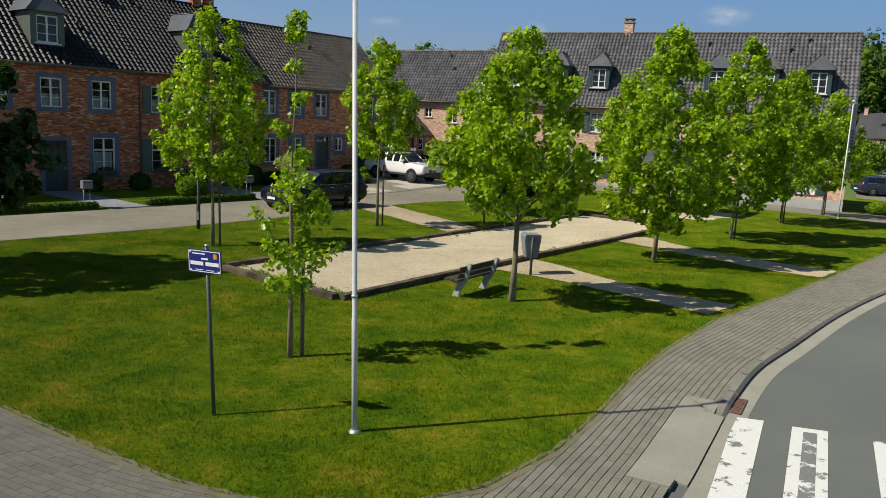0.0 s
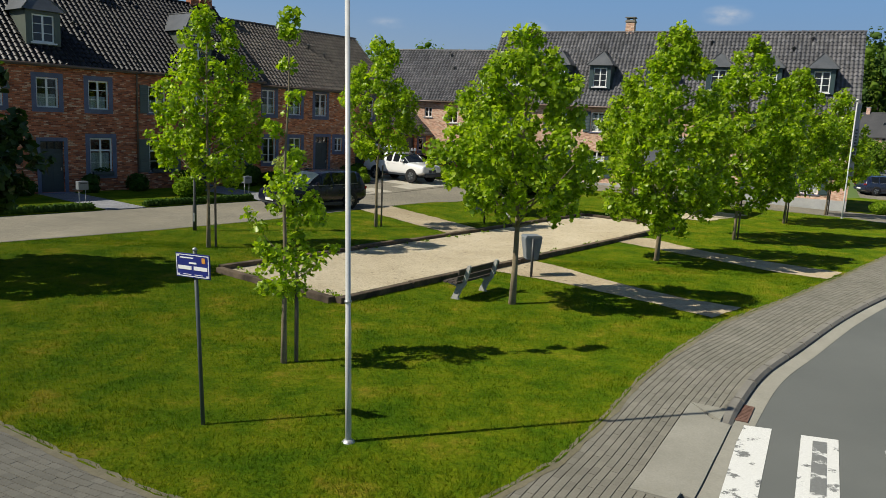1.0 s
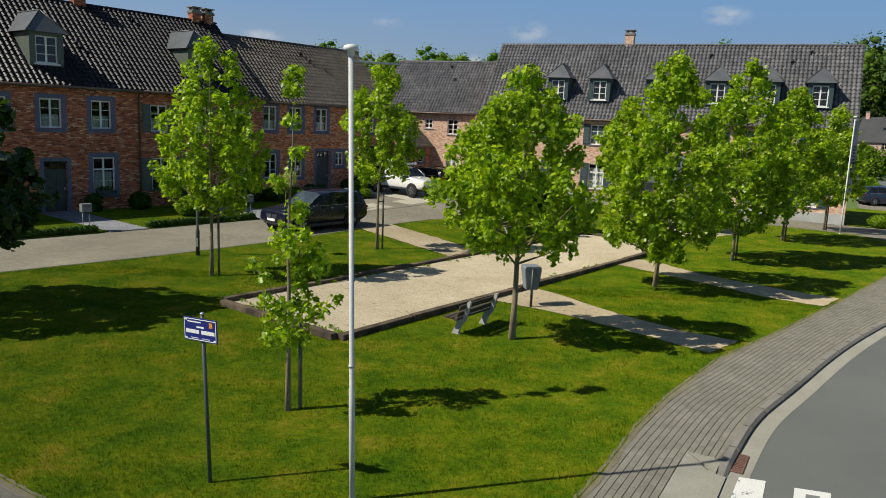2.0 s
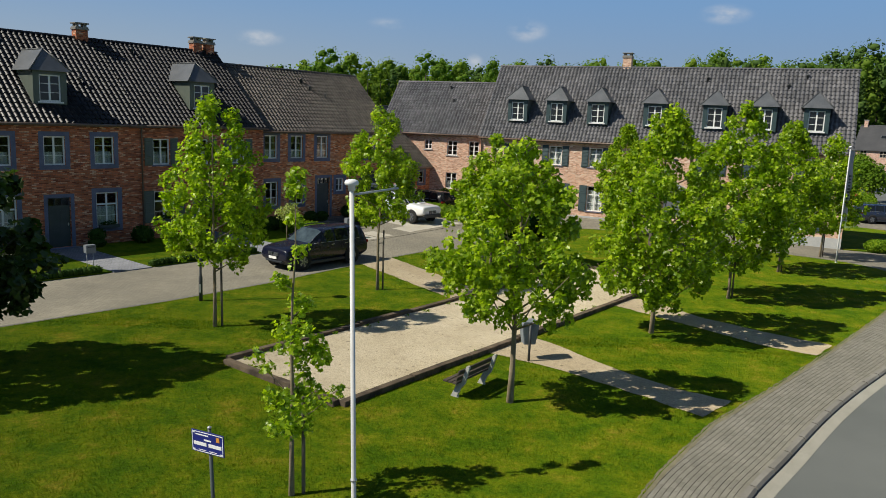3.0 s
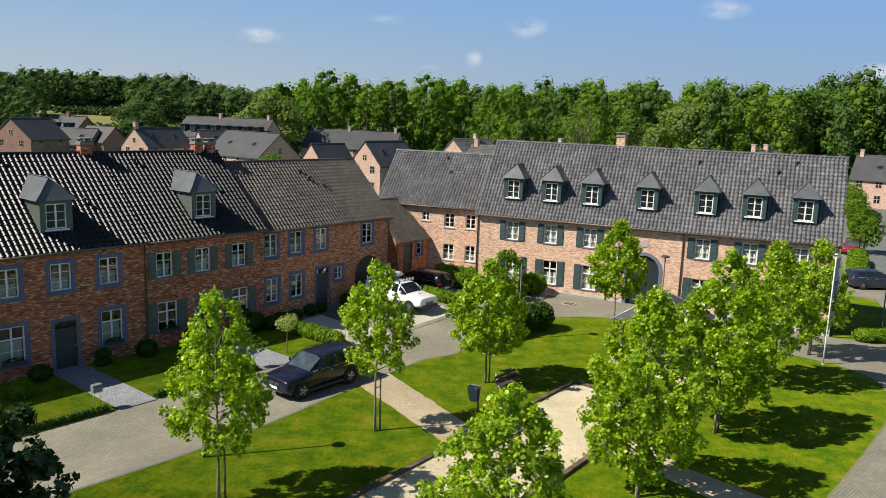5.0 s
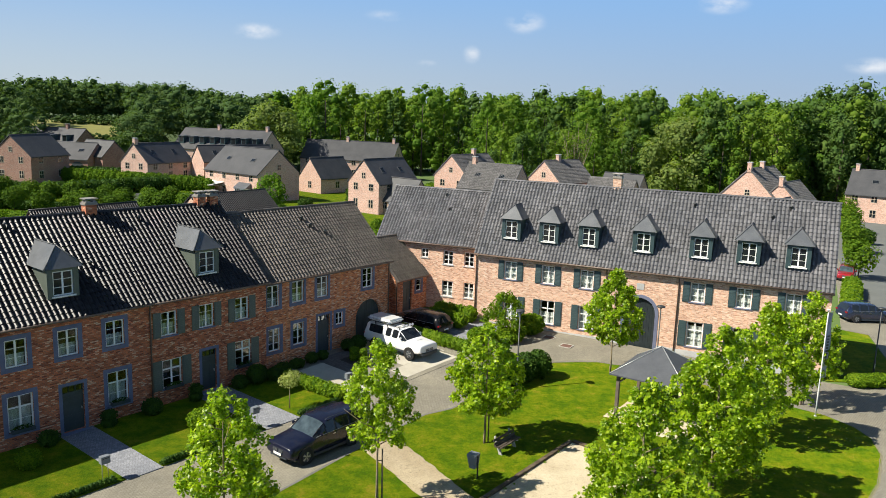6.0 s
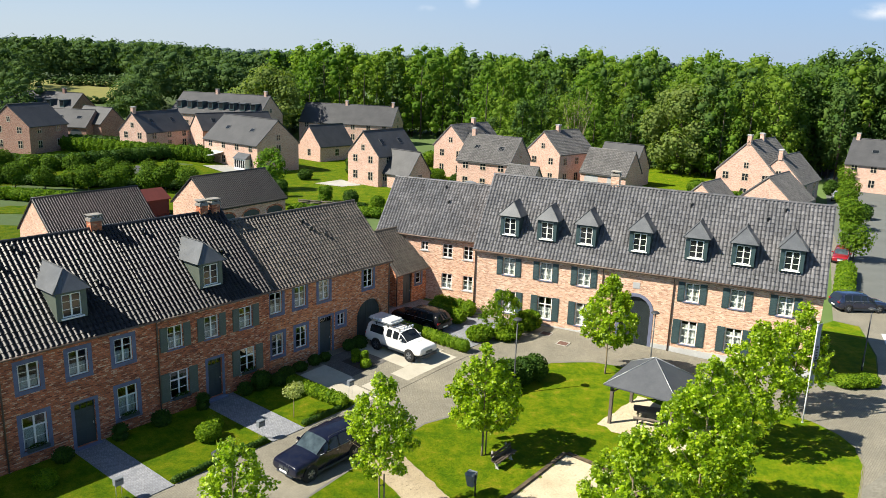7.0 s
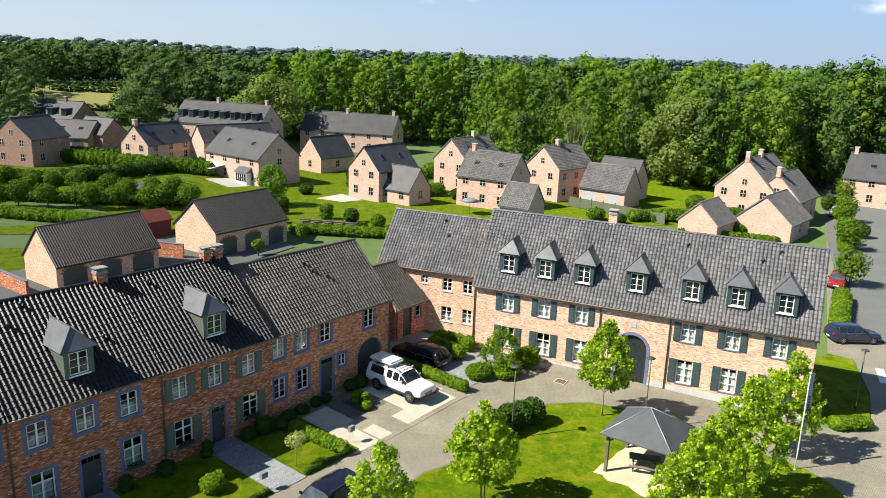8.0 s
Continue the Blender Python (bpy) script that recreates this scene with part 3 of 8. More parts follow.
# ---- ground, roads and lawns ----
def ground_sheet():
    step = [2.0 * i for i in range(-30, 46)]
    far = [90] + [110 + 20 * i for i in range(26)] + [650, 800, 1000, 1300, 1700, 2300, 3200, 4500]
    xs = [-f for f in far[::-1] if f > 60] + step + [f for f in far if f > 90]
    ys = [-f for f in far[::-1] if f > 60] + step + [f for f in far if f > 90]
    verts = [(x, y, gz(x, y) - 0.06) for y in ys for x in xs]
    w = len(xs)
    faces = [(j * w + i, j * w + i + 1, (j + 1) * w + i + 1, (j + 1) * w + i) for j in range(len(ys) - 1) for i in range(w - 1)]
    tagged(raw("ground", verts, faces, M_FIELD, smooth=True), "wide green ground reaching to the low hills", "ground", "", "structure")


ground_sheet()

LAWN = [
        (-5.8, 9.98), (-4.2, 8.98), (-2.75, 8.12), (-1.6, 7.72), (-0.2, 7.75), (0.9, 8.35), (1.9, 9.5), (2.8, 11.05), (3.7, 12.8), (4.75, 14.5), (6.6, 17.1), (9.2, 19.9), (12.7, 23.85),
        (16.6, 28.4), (20.4, 33.0), (22.3, 36.2), (22.9, 38.2), (22.75, 39.7), (21.9, 41.3), (19.2, 43.6), (15.4, 46.5), (12.6, 48.2), (10.4, 48.75), (7.4, 48.2), (5.2, 46.3), (2.6, 42.9),
        (0.7, 40.2), (-0.75, 39.2), (-2.6, 36.6), (-4.6, 33.5), (-6.8, 30.0), (-9.6, 26.3), (-13.4, 22.0), (-17.4, 17.4), (-14.2, 15.2)]
sheet("lawn", LAWN, 0.03, M_GRASS, "mown grass of the small green, patchy with dry spots", "lawn", 1.0, 0.1)
SQUARE = [(-40, -7), (-17.8, 20.5), (-16.6, 18.2), (-13.4, 22.0), (-9.6, 26.3), (-6.8, 30.0), (-4.6, 33.5), (-2.6, 36.6), (-0.75, 39.2), (0.7, 40.2), (2.6, 42.9), (5.2, 46.3), (7.4, 48.2), (10.4, 48.75), (12.6, 48.2),
          (15.4, 46.5), (19.2, 43.6), (21.9, 41.3), (22.75, 39.7), (22.9, 38.2), (22.3, 36.2), (20.4, 33.0), (27, 34), (34, 44), (42, 60), (60, 96), (84, 144), (92, 175), (84, 178), (74, 150), (53, 104), (36, 68), (33, 61.5), (34.6, 60.2), (32.4, 53.5), (29.8, 48.4), (26.5, 47.2),
          (3.0, 58.5), (-3, 62), (-21, 33), (-48, -1)]
sheet("street", SQUARE, 0.0, M_ROADPAVE, "grey-brown paved street round the green", "street", 2.0)
ROAD = [(-14, -12), (30, -12), (44, 18), (52, 44), (36, 44), (27.5, 34.5), (17.8, 26.6), (12.75, 21.5), (9.9, 18.4), (7.45, 15.4), (6.0, 13.4), (4.85, 11.75), (4.0, 10.2), (3.15, 8.65), (2.3, 7.3), (0.9, 6.2), (-1.5, 5.9), (-4.6, 6.6), (-9.5, 9.4), (-22, 17), (-34, 10)]
sheet("road", ROAD, -0.05, M_ASPHALT, "smooth grey asphalt road beside the kerb", "road", 2.0)
PIT_S, PIT_W, PIT_N, PIT_E = (-2.14, 17.18), (-5.55, 19.95), (6.75, 36.25), (10.1, 33.45)
sheet("gravel_pitch", [PIT_S, PIT_E, PIT_N, PIT_W], 0.07, M_GRAVEL, "pale raked gravel pitch inside a timber edge", "gravel pitch", 2.0)


def ragged(outline, amount=0.09, step=0.35):
    """An outline whose edges waver as worn turf does."""
    out = []
    for k, (p, q) in enumerate(zip(outline, outline[1:] + outline[:1])):
        a, b = Vector(p), Vector(q)
        n = max(1, int((b - a).length / step))
        nor = Vector((-(b - a).y, (b - a).x)).normalized()
        for i in range(n):
            c = a.lerp(b, i / n)
            w = noise.noise((c.x * 1.7, c.y * 1.7, k)) * amount + random.uniform(-0.35, 0.35) * amount
            out.append(tuple(c + nor * (w if i else 0.0)))
    return out


sheet("side_lawn", [(25.3, 48.2), (29.7, 48.35), (32.3, 53.55), (34.5, 60.15), (33.0, 61.4), (31.0, 60.0), (28.3, 55.3)], 0.015, M_GRASS, "strip of grass beside the end wall", "lawn", 1.0, 0.05)
PATH_A = ragged([(1.5, 21.9), (2.8, 21.05), (3.55, 20.5), (4.85, 19.25), (5.95, 18.0), (6.5, 17.45), (7.6, 18.65), (6.4, 19.4), (5.2, 20.75), (4.05, 22.5), (3.0, 23.9)])
PATH_B = ragged([(7.5, 29.9), (6.6, 28.7), (7.2, 28.1), (8.85, 26.0), (10.4, 24.0), (11.8, 23.05), (12.9, 24.3), (11.8, 25.15), (9.65, 27.2), (8.2, 30.0)])
PATH_C = ragged([(-3.75, 34.8), (-2.5, 36.7), (1.8, 30.0), (0.5, 28.5)])
sheet("gravel_path", PATH_A, 0.045, M_PATH, "narrow sandy gravel path across the grass", "path")
sheet("gravel_path", PATH_B, 0.045, M_PATH, "narrow sandy gravel path across the grass", "path")
sheet("gravel_path", PATH_C, 0.045, M_PATH, "narrow sandy gravel path to the paved street", "path")
sheet("gravel_floor", ragged([(9.0, 39.9), (12.6, 36.6), (15.9, 40.2), (12.3, 43.9)], 0.25, 0.5), 0.05, M_GRAVEL, "sandy gravel floor beneath the pavilion", "gravel floor")


# ---- walls with real openings ----
def wall(name, s0, s1, z0, z1, y0, y1, holes, material, parent, label=""):
    """An upright wall along x; holes: (s0, s1, z0, z1)."""
    bm = bmesh.new()
    cuts = sorted({s0, s1, *(h[0] for h in holes), *(h[1] for h in holes)})
    for a, b in zip(cuts, cuts[1:]):
        mid = (a + b) / 2
        here = sorted((h[2], h[3]) for h in holes if h[0] < mid < h[1])
        z = z0
        for lo, hi in here:
            if lo > z + 1e-4:
                box(bm, a, y0, z, b, y1, lo)
            z = hi
        if z < z1:
            box(bm, a, y0, z, b, y1, z1)
    return part(name, bm, material, parent, label)


def ring(s, z, w, h, f, y0, y1):
    """A rectangular frame in the wall's plane, f wide, as one closed mesh."""
    bm = bmesh.new()
    loops = [[bm.verts.new(p) for p in ((a, yy, c), (b, yy, c), (b, yy, d), (a, yy, d))]
             for yy in (y0, y1) for a, b, c, d in ((s, s + w, z, z + h), (s + f, s + w - f, z + f, z + h - f))]
    o0, i0, o1, i1 = loops
    for k in range(4):
        j = (k + 1) % 4
        for q in ((o0[k], o0[j], i0[j], i0[k]), (o1[k], i1[k], i1[j], o1[j]), (o0[k], o1[k], o1[j], o0[j]), (i0[k], i0[j], i1[j], i1[k])):
            bm.faces.new(q)
    bmesh.ops.recalc_face_normals(bm, faces=bm.faces[:])
    return bm


def window(house, s, z, w, h, y=0.0, cols=2, rows=3, surround=None, sill=M_STONE, shutter=None, curtain=0.0, cross=False, box_flowers=False, glass=None):
    """A white casement in its opening, lower left corner at (s, z): frame, glazing bars, pane, sill, stone surround, shutters."""
    fr, dep = 0.065, 0.07
    a, b = y + 0.07, y + 0.07 + dep
    win = part("window", ring(s, z, w, h, fr, a, b), M_WHITE, house, "white painted casement window")
    for i in range(1, cols):
        x = s + w * i / cols
        k = 0.045 if i * 2 == cols else 0.016
        part("mullion", boxed(x - k, a + 0.012, z + fr, x + k, b - 0.012, z + h - fr), M_WHITE, win)
    for i in range(1, rows):
        zz = z + h * i / rows if not cross else z + h * (0.66 if i == 1 else 0.33)
        k = 0.04 if cross and i == 1 else 0.014
        part("glazing_bar", boxed(s + fr, a + 0.016, zz - k, s + w - fr, b - 0.016, zz + k), M_WHITE, win)
    pane = part("pane", boxed(s + fr, a + 0.03, z + fr, s + w - fr, a + 0.036, z + h - fr), glass or M_GLASS, win, "clear window pane")
    pane.visible_shadow = False
    if curtain:
        n = 14
        bm = bmesh.new()
        prev = None
        for i in range(n + 1):
            x = s + 0.05 + (w - 0.1) * i / n
            yy = b + 0.10 + 0.025 * math.sin(i * 1.9)
            cur = (bm.verts.new((x, yy, z + 0.05)), bm.verts.new((x, yy, z + 0.05 + (h - 0.1) * curtain)))
            if prev:
                bm.faces.new((prev[0], cur[0], cur[1], prev[1]))
            prev = cur
        part("curtain", bm, M_CURTAIN, win, "white net curtain")
    if sill:
        part("sill", boxed(s - 0.09, y - 0.06, z - 0.075, s + w + 0.09, y + 0.10, z - 0.003), sill, win)
    if surround:
        t = 0.21
        part("stone_surround", ring(s - t, z - t, w + 2 * t, h + 2 * t, t - 0.002, y - 0.014, y + 0.07), surround, win, "blue-grey stone window surround")
    if shutter:
        sw = w * 0.48
        for x0 in (s - sw - 0.03, s + w + 0.03):
            bm = boxed(x0, y - 0.05, z - 0.03, x0 + sw, y - 0.012, z + h + 0.03)
            part("shutter", bm, shutter, win, "closed-back painted wooden shutter folded open")
            k = 13
            teeth = [(y - 0.0515, z + 0.04), (y - 0.0515, z + h - 0.04)]
            for i in range(k - 1, -1, -1):
                zz = z + 0.04 + (h - 0.08) * i / k
                teeth += [(y - 0.053, zz + (h - 0.08) / k * 0.96), (y - 0.068, zz + (h - 0.08) / k * 0.12), (y - 0.053, zz + (h - 0.08) / k * 0.04)]
            part("louvre", prism(teeth, 0, x0 + 0.05, x0 + sw - 0.05), shutter, win)
    if box_flowers:
        planter = part("flower_box", boxed(s + 0.05, y - 0.26, z - 0.02, s + w - 0.05, y - 0.075, z + 0.14, bevel=0.01), M_DOOR, win, "dark window box with small plants")
        leaves_in(planter, [((s + w / 2, y - 0.17, z + 0.22), (w * 0.42, 0.12, 0.12))], 130, 0.07, M_HEDGE_DARK, "flower_leaves")
    return win


def door(house, s, z, w, h, y=0.0, surround=M_STONE, material=None, light=True):
    material = material or M_DOOR
    d = part("door", boxed(s, y + 0.14, z, s + w, y + 0.19, z + h - (0.42 if light else 0)), material, house, "dark grey-green front door")
    bm = bmesh.new()
    for i in range(2):
        x0 = s + 0.09 + i * (w / 2 - 0.02)
        box(bm, x0, y + 0.125, z + 0.15, x0 + w / 2 - 0.16, y + 0.139, z + 0.8)
        box(bm, x0, y + 0.125, z + 0.95, x0 + w / 2 - 0.16, y + 0.139, z + h - 0.62)
    part("door_panel", bm, material, d)
    part("handle", boxed(s + w - 0.12, y + 0.07, z + 1.0, s + w - 0.08, y + 0.139, z + 1.14, bevel=0.008), M_STEEL, d, "steel door handle")
    if light:
        bm = bmesh.new()
        zt = z + h - 0.42
        box(bm, s, y + 0.12, zt, s + w, y + 0.19, zt + 0.05), box(bm, s, y + 0.12, z + h - 0.05, s + w, y + 0.19, z + h)
        for i in range(4):
            x = s + (w - 0.045) * i / 3
            box(bm, x, y + 0.12, zt + 0.05, x + 0.045, y + 0.19, z + h - 0.05)
        t = part("transom", bm, material, d)
        part("pane", boxed(s + 0.03, y + 0.15, zt + 0.05, s + w - 0.03, y + 0.156, z + h - 0.05), M_GLASS, t)
    part("doorstep", boxed(s - 0.15, y - 0.32, -0.12, s + w + 0.15, y + 0.13, z - 0.004, bevel=0.01), M_STONE, house, "blue-grey stone doorstep")
    if surround:
        t = 0.17
        bm = bmesh.new()
        box(bm, s - t, y - 0.014, z, s - 0.002, y + 0.12, z + h + t), box(bm, s + w + 0.002, y - 0.014, z, s + w + t, y + 0.12, z + h + t)
        box(bm, s - 0.002, y - 0.014, z + h + 0.002, s + w + 0.002, y + 0.12, z + h + t)
        part("stone_surround", bm, surround, d, "blue-grey stone door surround")
    return d


def arch_gate(house, s0, s1, z0, zt, y, wall_mat, ring=None, material=None):
    """An arched carriage gate: spandrels that turn the square opening into an arch, the leaf, and a stone ring."""
    r, c = (s1 - s0) / 2, (s0 + s1) / 2
    zs = zt - r
    n = 14
    arc = [(c + r * math.cos(math.pi * i / n), zs + r * math.sin(math.pi * i / n)) for i in range(n + 1)]
    bm = bmesh.new()
    for seg, corner in ((arc[:n // 2 + 1], (s1, zt)), (arc[n // 2:], (s0, zt))):
        for p, q in zip(seg, seg[1:]):
            prism([corner, p, q], 1, y, y + 0.3, bm)
    part("arch_spandrel", bm, wall_mat, house)
    leaf = part("gate_leaf", prism([(s0, z0), (s1, z0)] + arc[:], 1, y + 0.22, y + 0.28), material or M_DOOR, house, "dark painted arched gate")
    bm = bmesh.new()
    k = int((s1 - s0) / 0.17)
    for i in range(k):
        x = s0 + 0.02 + (s1 - s0 - 0.04) * i / k
        top = zs + math.sqrt(max(0.0, r * r - max(abs(x - c), abs(x + 0.15 - c)) ** 2)) - 0.05
        box(bm, x, y + 0.205, z0 + 0.05, x + 0.15, y + 0.219, top)
    part("gate_board", bm, material or M_DOOR, leaf)
    if ring:
        t = 0.24
        bm = bmesh.new()
        out = [(c + (r + t) * math.cos(math.pi * i / n), zs + (r + t) * math.sin(math.pi * i / n)) for i in range(n + 1)]
        for i in range(n):
            prism([arc[i], out[i], out[i + 1], arc[i + 1]], 1, y - 0.03, y + 0.12, bm)
        for a, b in ((s0 - t, s0), (s1, s1 + t)):
            box(bm, a, y - 0.03, z0 - 0.4, b, y + 0.12, zs)
        part("stone_arch", bm, ring, house, "pale stone arch round the gate")
    return leaf


# ---- roofs ----
TW, TL = 0.26, 0.31


def tile_mesh(coarse=False):
    """One clay pantile, TW wide and TL long on its slope: x across, y up the slope."""
    vs, fs = [], []
    # S-shaped section: a flank that climbs to the roll, then a slower fall into the pan
    section = ((0.0, -0.044), (0.10, -0.040), (0.20, -0.015), (0.33, 0.027), (0.42, 0.046), (0.52, 0.050), (0.66, 0.026), (0.82, -0.018), (0.93, -0.040), (1.0, -0.044))
    if coarse:
        section = section[::3]
    n = len(section) - 1
    for y, lift, high in ((0.0, 0.060, 1.0), (TL + 0.04, 0.010, 0.82)):
        for f, wave in section:
            vs.append((TW * f, y, lift + wave * high))
    for drop in (0.0, 0.045):
        for i in range(n + 1):
            vs.append((vs[i][0], 0.0, vs[i][2] - drop))
    for i in range(n):
        fs.append((i, i + 1, n + 2 + i, n + 1 + i))
        fs.append((3 * (n + 1) + i, 3 * (n + 1) + i + 1, 2 * (n + 1) + i + 1, 2 * (n + 1) + i))
    return vs, fs


def tiled_slope(house, s0, s1, y_eave, z_eave, y_ridge, z_ridge, material, singles=0, name="roof_tiles", coarse=False):
    """Pantiles over a slope that rises from the eave to the ridge. singles: how many tiles are objects of their own."""
    run = Vector((0, y_ridge - y_eave, z_ridge - z_eave))
    length = run.length
    up = run.normalized()
    side = Vector((1, 0, 0)) if y_ridge > y_eave else Vector((-1, 0, 0))
    nor = side.cross(up)
    cols, rows = max(1, round((s1 - s0) / TW)), max(1, int(length / TL + 0.5))
    kx, ky = (s1 - s0) / (cols * TW), length / (rows * TL)
    vs, fs = tile_mesh(coarse)
    base = np.array(vs)
    org = Vector((s0 if side.x > 0 else s1, y_eave, z_eave))
    rot = Matrix((side, up, nor)).transposed()
    V, F, count = [], [], 0
    one = None
    R = np.array(rot)
    scale = np.array((kx, ky, 1.0))
    for r in range(rows):
        for c in range(cols):
            o = org + side * (c * TW * kx) + up * (r * TL * ky)
            jit = random.uniform(-0.006, 0.006)
            if singles and r * cols + c < singles:
                if one is None:
                    one = bpy.data.meshes.new("roof_tile")
                    one.from_pydata([tuple(p) for p in base * scale], [], fs)
                    one.materials.append(material)
                    one.polygons.foreach_set("use_smooth", [True] * len(one.polygons))
                ob = new("roof_tile", one)
                ob.matrix_basis = Matrix.Translation(o + nor * jit) @ rot.to_4x4()
                ob.parent = house
                continue
            P = (base * scale + (0, 0, jit)) @ R.T + np.array(o)
            n0 = len(V)
            V.extend(map(tuple, P))
            F.extend(tuple(i + n0 for i in f) for f in fs)
    if V:
        ob = raw(name, V, F, material, house, smooth=True)
        ob["kind"] = "stuff"
        return ob


def roof(house, s0, s1, y0, y1, z_eave, z_ridge, material, over=0.32, verge=0.1, singles=0, back_tiles=True, chimneys=()):
    """A gabled roof along x: boarding, pantiles on both slopes, ridge tiles, gutter."""
    ym = (y0 + y1) / 2
    k = (z_ridge - z_eave) / (ym - y0)
    ya, yb, za = y0 - over, y1 + over, z_eave - over * k
    t = 0.14
    poly = [(ya, za - 0.02), (ym, z_ridge - 0.02), (yb, za - 0.02), (yb, za - t), (ym, z_ridge - t - 0.06), (ya, za - t)]
    body = part("roof", prism(poly, 0, s0 - verge, s1 + verge), M_LEAD, house, "pitched tiled roof")
    tiled_slope(body, s0 - verge, s1 + verge, ya - 0.02, za, ym, z_ridge, material, singles)
    if back_tiles:
        tiled_slope(body, s0 - verge, s1 + verge, yb + 0.02, za, ym, z_ridge, material, 0, "roof_tiles_rear", True)
    n = max(1, int((s1 - s0 + 2 * verge) / 0.42))
    V, F = [], []
    for i in range(n):
        x0 = s0 - verge + (s1 - s0 + 2 * verge) * i / n
        x1 = x0 + (s1 - s0 + 2 * verge) / n + 0.03
        b = len(V)
        for x, r in ((x0, 0.135), (x1, 0.115)):
            for j in range(6):
                a = math.pi * (j / 5)
                V.append((x, ym - r * math.cos(a), z_ridge - 0.02 + r * 0.8 * math.sin(a)))
        F.extend((b + j, b + j + 1, b + 7 + j, b + 6 + j) for j in range(5))
    raw("ridge_tiles", V, F, material, body, smooth=True)
    for yy in (ya - 0.06, yb + 0.06):
        part("gutter", tube([(s0 - verge, yy, za - 0.05), (s1 + verge, yy, za - 0.05)], [0.065, 0.065], 8), M_COPPER, house, "brown zinc gutter")
    return body, k, za


def chimney(house, s, y, z0, z1, w=0.62, d=0.5, pots=0, material=None):
    c = part("chimney", boxed(s - w / 2, y - d / 2, z0, s + w / 2, y + d / 2, z1 - 0.28), material or M_BRICK, house, "square brick chimney")
    bm = bmesh.new()
    box(bm, s - w / 2 - 0.05, y - d / 2 - 0.05, z1 - 0.36, s + w / 2 + 0.05, y + d / 2 + 0.05, z1 - 0.27)
    box(bm, s - w / 2 - 0.02, y - d / 2 - 0.02, z1 - 0.27, s + w / 2 + 0.02, y + d / 2 + 0.02, z1 - 0.20)
    part("chimney_band", bm, M_CHIMCAP, c)
    for i in (-1, 1):
        for j in (-1, 1):
            part("cap_pier", boxed(s + i * (w / 2 - 0.1) - 0.06, y + j * (d / 2 - 0.1) - 0.06, z1 - 0.20, s + i * (w / 2 - 0.1) + 0.06, y + j * (d / 2 - 0.1) + 0.06, z1 - 0.06), M_CHIMCAP, c)
    part("chimney_cap", boxed(s - w / 2 - 0.06, y - d / 2 - 0.06, z1 - 0.06, s + w / 2 + 0.06, y + d / 2 + 0.06, z1, bevel=0.01), M_CHIMCAP, c, "weathered stone chimney cap")
    return c


def vent(house, s, y, z, k):
    """A small roof vent cowl on a slope."""
    bm = lathe([(0.07, 0), (0.06, 0.22), (0.11, 0.23), (0.10, 0.30), (0.02, 0.34)], 10)
    bmesh.ops.translate(bm, verts=bm.verts, vec=(s, y, z))
    part("roof_vent", bm, M_POLE_DARK, house, "small dark roof vent")


def dormer(house, s, y, z, w, h, k, y0, z_eave, cheek, hip=False):
    """A dormer whose front stands at depth y: cheeks, window, and a hipped slate roof that runs back into the slope of gradient k."""
    hw = w / 2 + 0.27
    zt = z + h + 0.22
    rise = 0.95
    body = bmesh.new()
    y_in = lambda zz: y0 + (zz - z_eave) / k
    for a, b in ((s - hw, s - w / 2), (s + w / 2, s + hw)):
        prism([(y, z - 0.12), (y, zt), (y_in(zt) + 0.1, zt), (y_in(z - 0.12) + 0.1, z - 0.12)], 0, a, b, body)
    box(body, s - w / 2, y, z - 0.12, s + w / 2, y + 0.2, z)
    box(body, s - w / 2, y, z + h, s + w / 2, y + 0.2, zt)
    d = part("dormer", body, cheek, house, "roof dormer with a slate hood and white window")
    window(d, s - w / 2, z, w, h, y, 2, 3, None, M_WHITE, None, 0.0, glass=M_DARKGLASS)
    # hood: a small ridge with a hipped front
    o = 0.2
    zr = zt + rise
    e = zt - 0.06
    pts = [(s - hw - o, y - o, e), (s + hw + o, y - o, e), (s + hw + o, y_in(e) + 0.15, e), (s - hw - o, y_in(e) + 0.15, e)]
    r0, r1 = (s, y + 0.62, zr), (s, y_in(zr) + 0.15, zr)
    bm = bmesh.new()
    v = [bm.verts.new(p) for p in pts] + [bm.verts.new(r0), bm.verts.new(r1)]
    for f in ((0, 1, 4), (1, 2, 5, 4), (3, 0, 4, 5), (0, 3, 2, 1), (2, 3, 5)):
        bm.faces.new([v[i] for i in f])
    bmesh.ops.recalc_face_normals(bm, faces=bm.faces[:])
    part("dormer_roof", bm, M_SLATE, d, "grey slate dormer hood")
    bm = bmesh.new()
    for a, b in ((pts[0], r0), (pts[1], r0), (r0, r1)):
        tube([Vector(a) + Vector((0, 0, 0.02)), Vector(b) + Vector((0, 0, 0.02))], [0.035, 0.035], 6, bm)
    part("hood_ridge", bm, M_LEAD, d)
    return d


def downpipe(house, s, z0, z1, y=0.0):
    p = part("downpipe", tube([(s, y - 0.12, z1), (s, y - 0.07, z1 - 0.25), (s, y - 0.07, z0)], [0.045] * 3, 8), M_COPPER, house, "brown zinc downpipe")
    bm = bmesh.new()
    for z in (z0 + 1.0, z0 + 2.8, z0 + 4.4):
        tube([(s, y - 0.07, z), (s, y - 0.07, z + 0.05)], [0.056, 0.056], 8, bm)
    part("pipe_bracket", bm, M_COPPER, p)
    return p


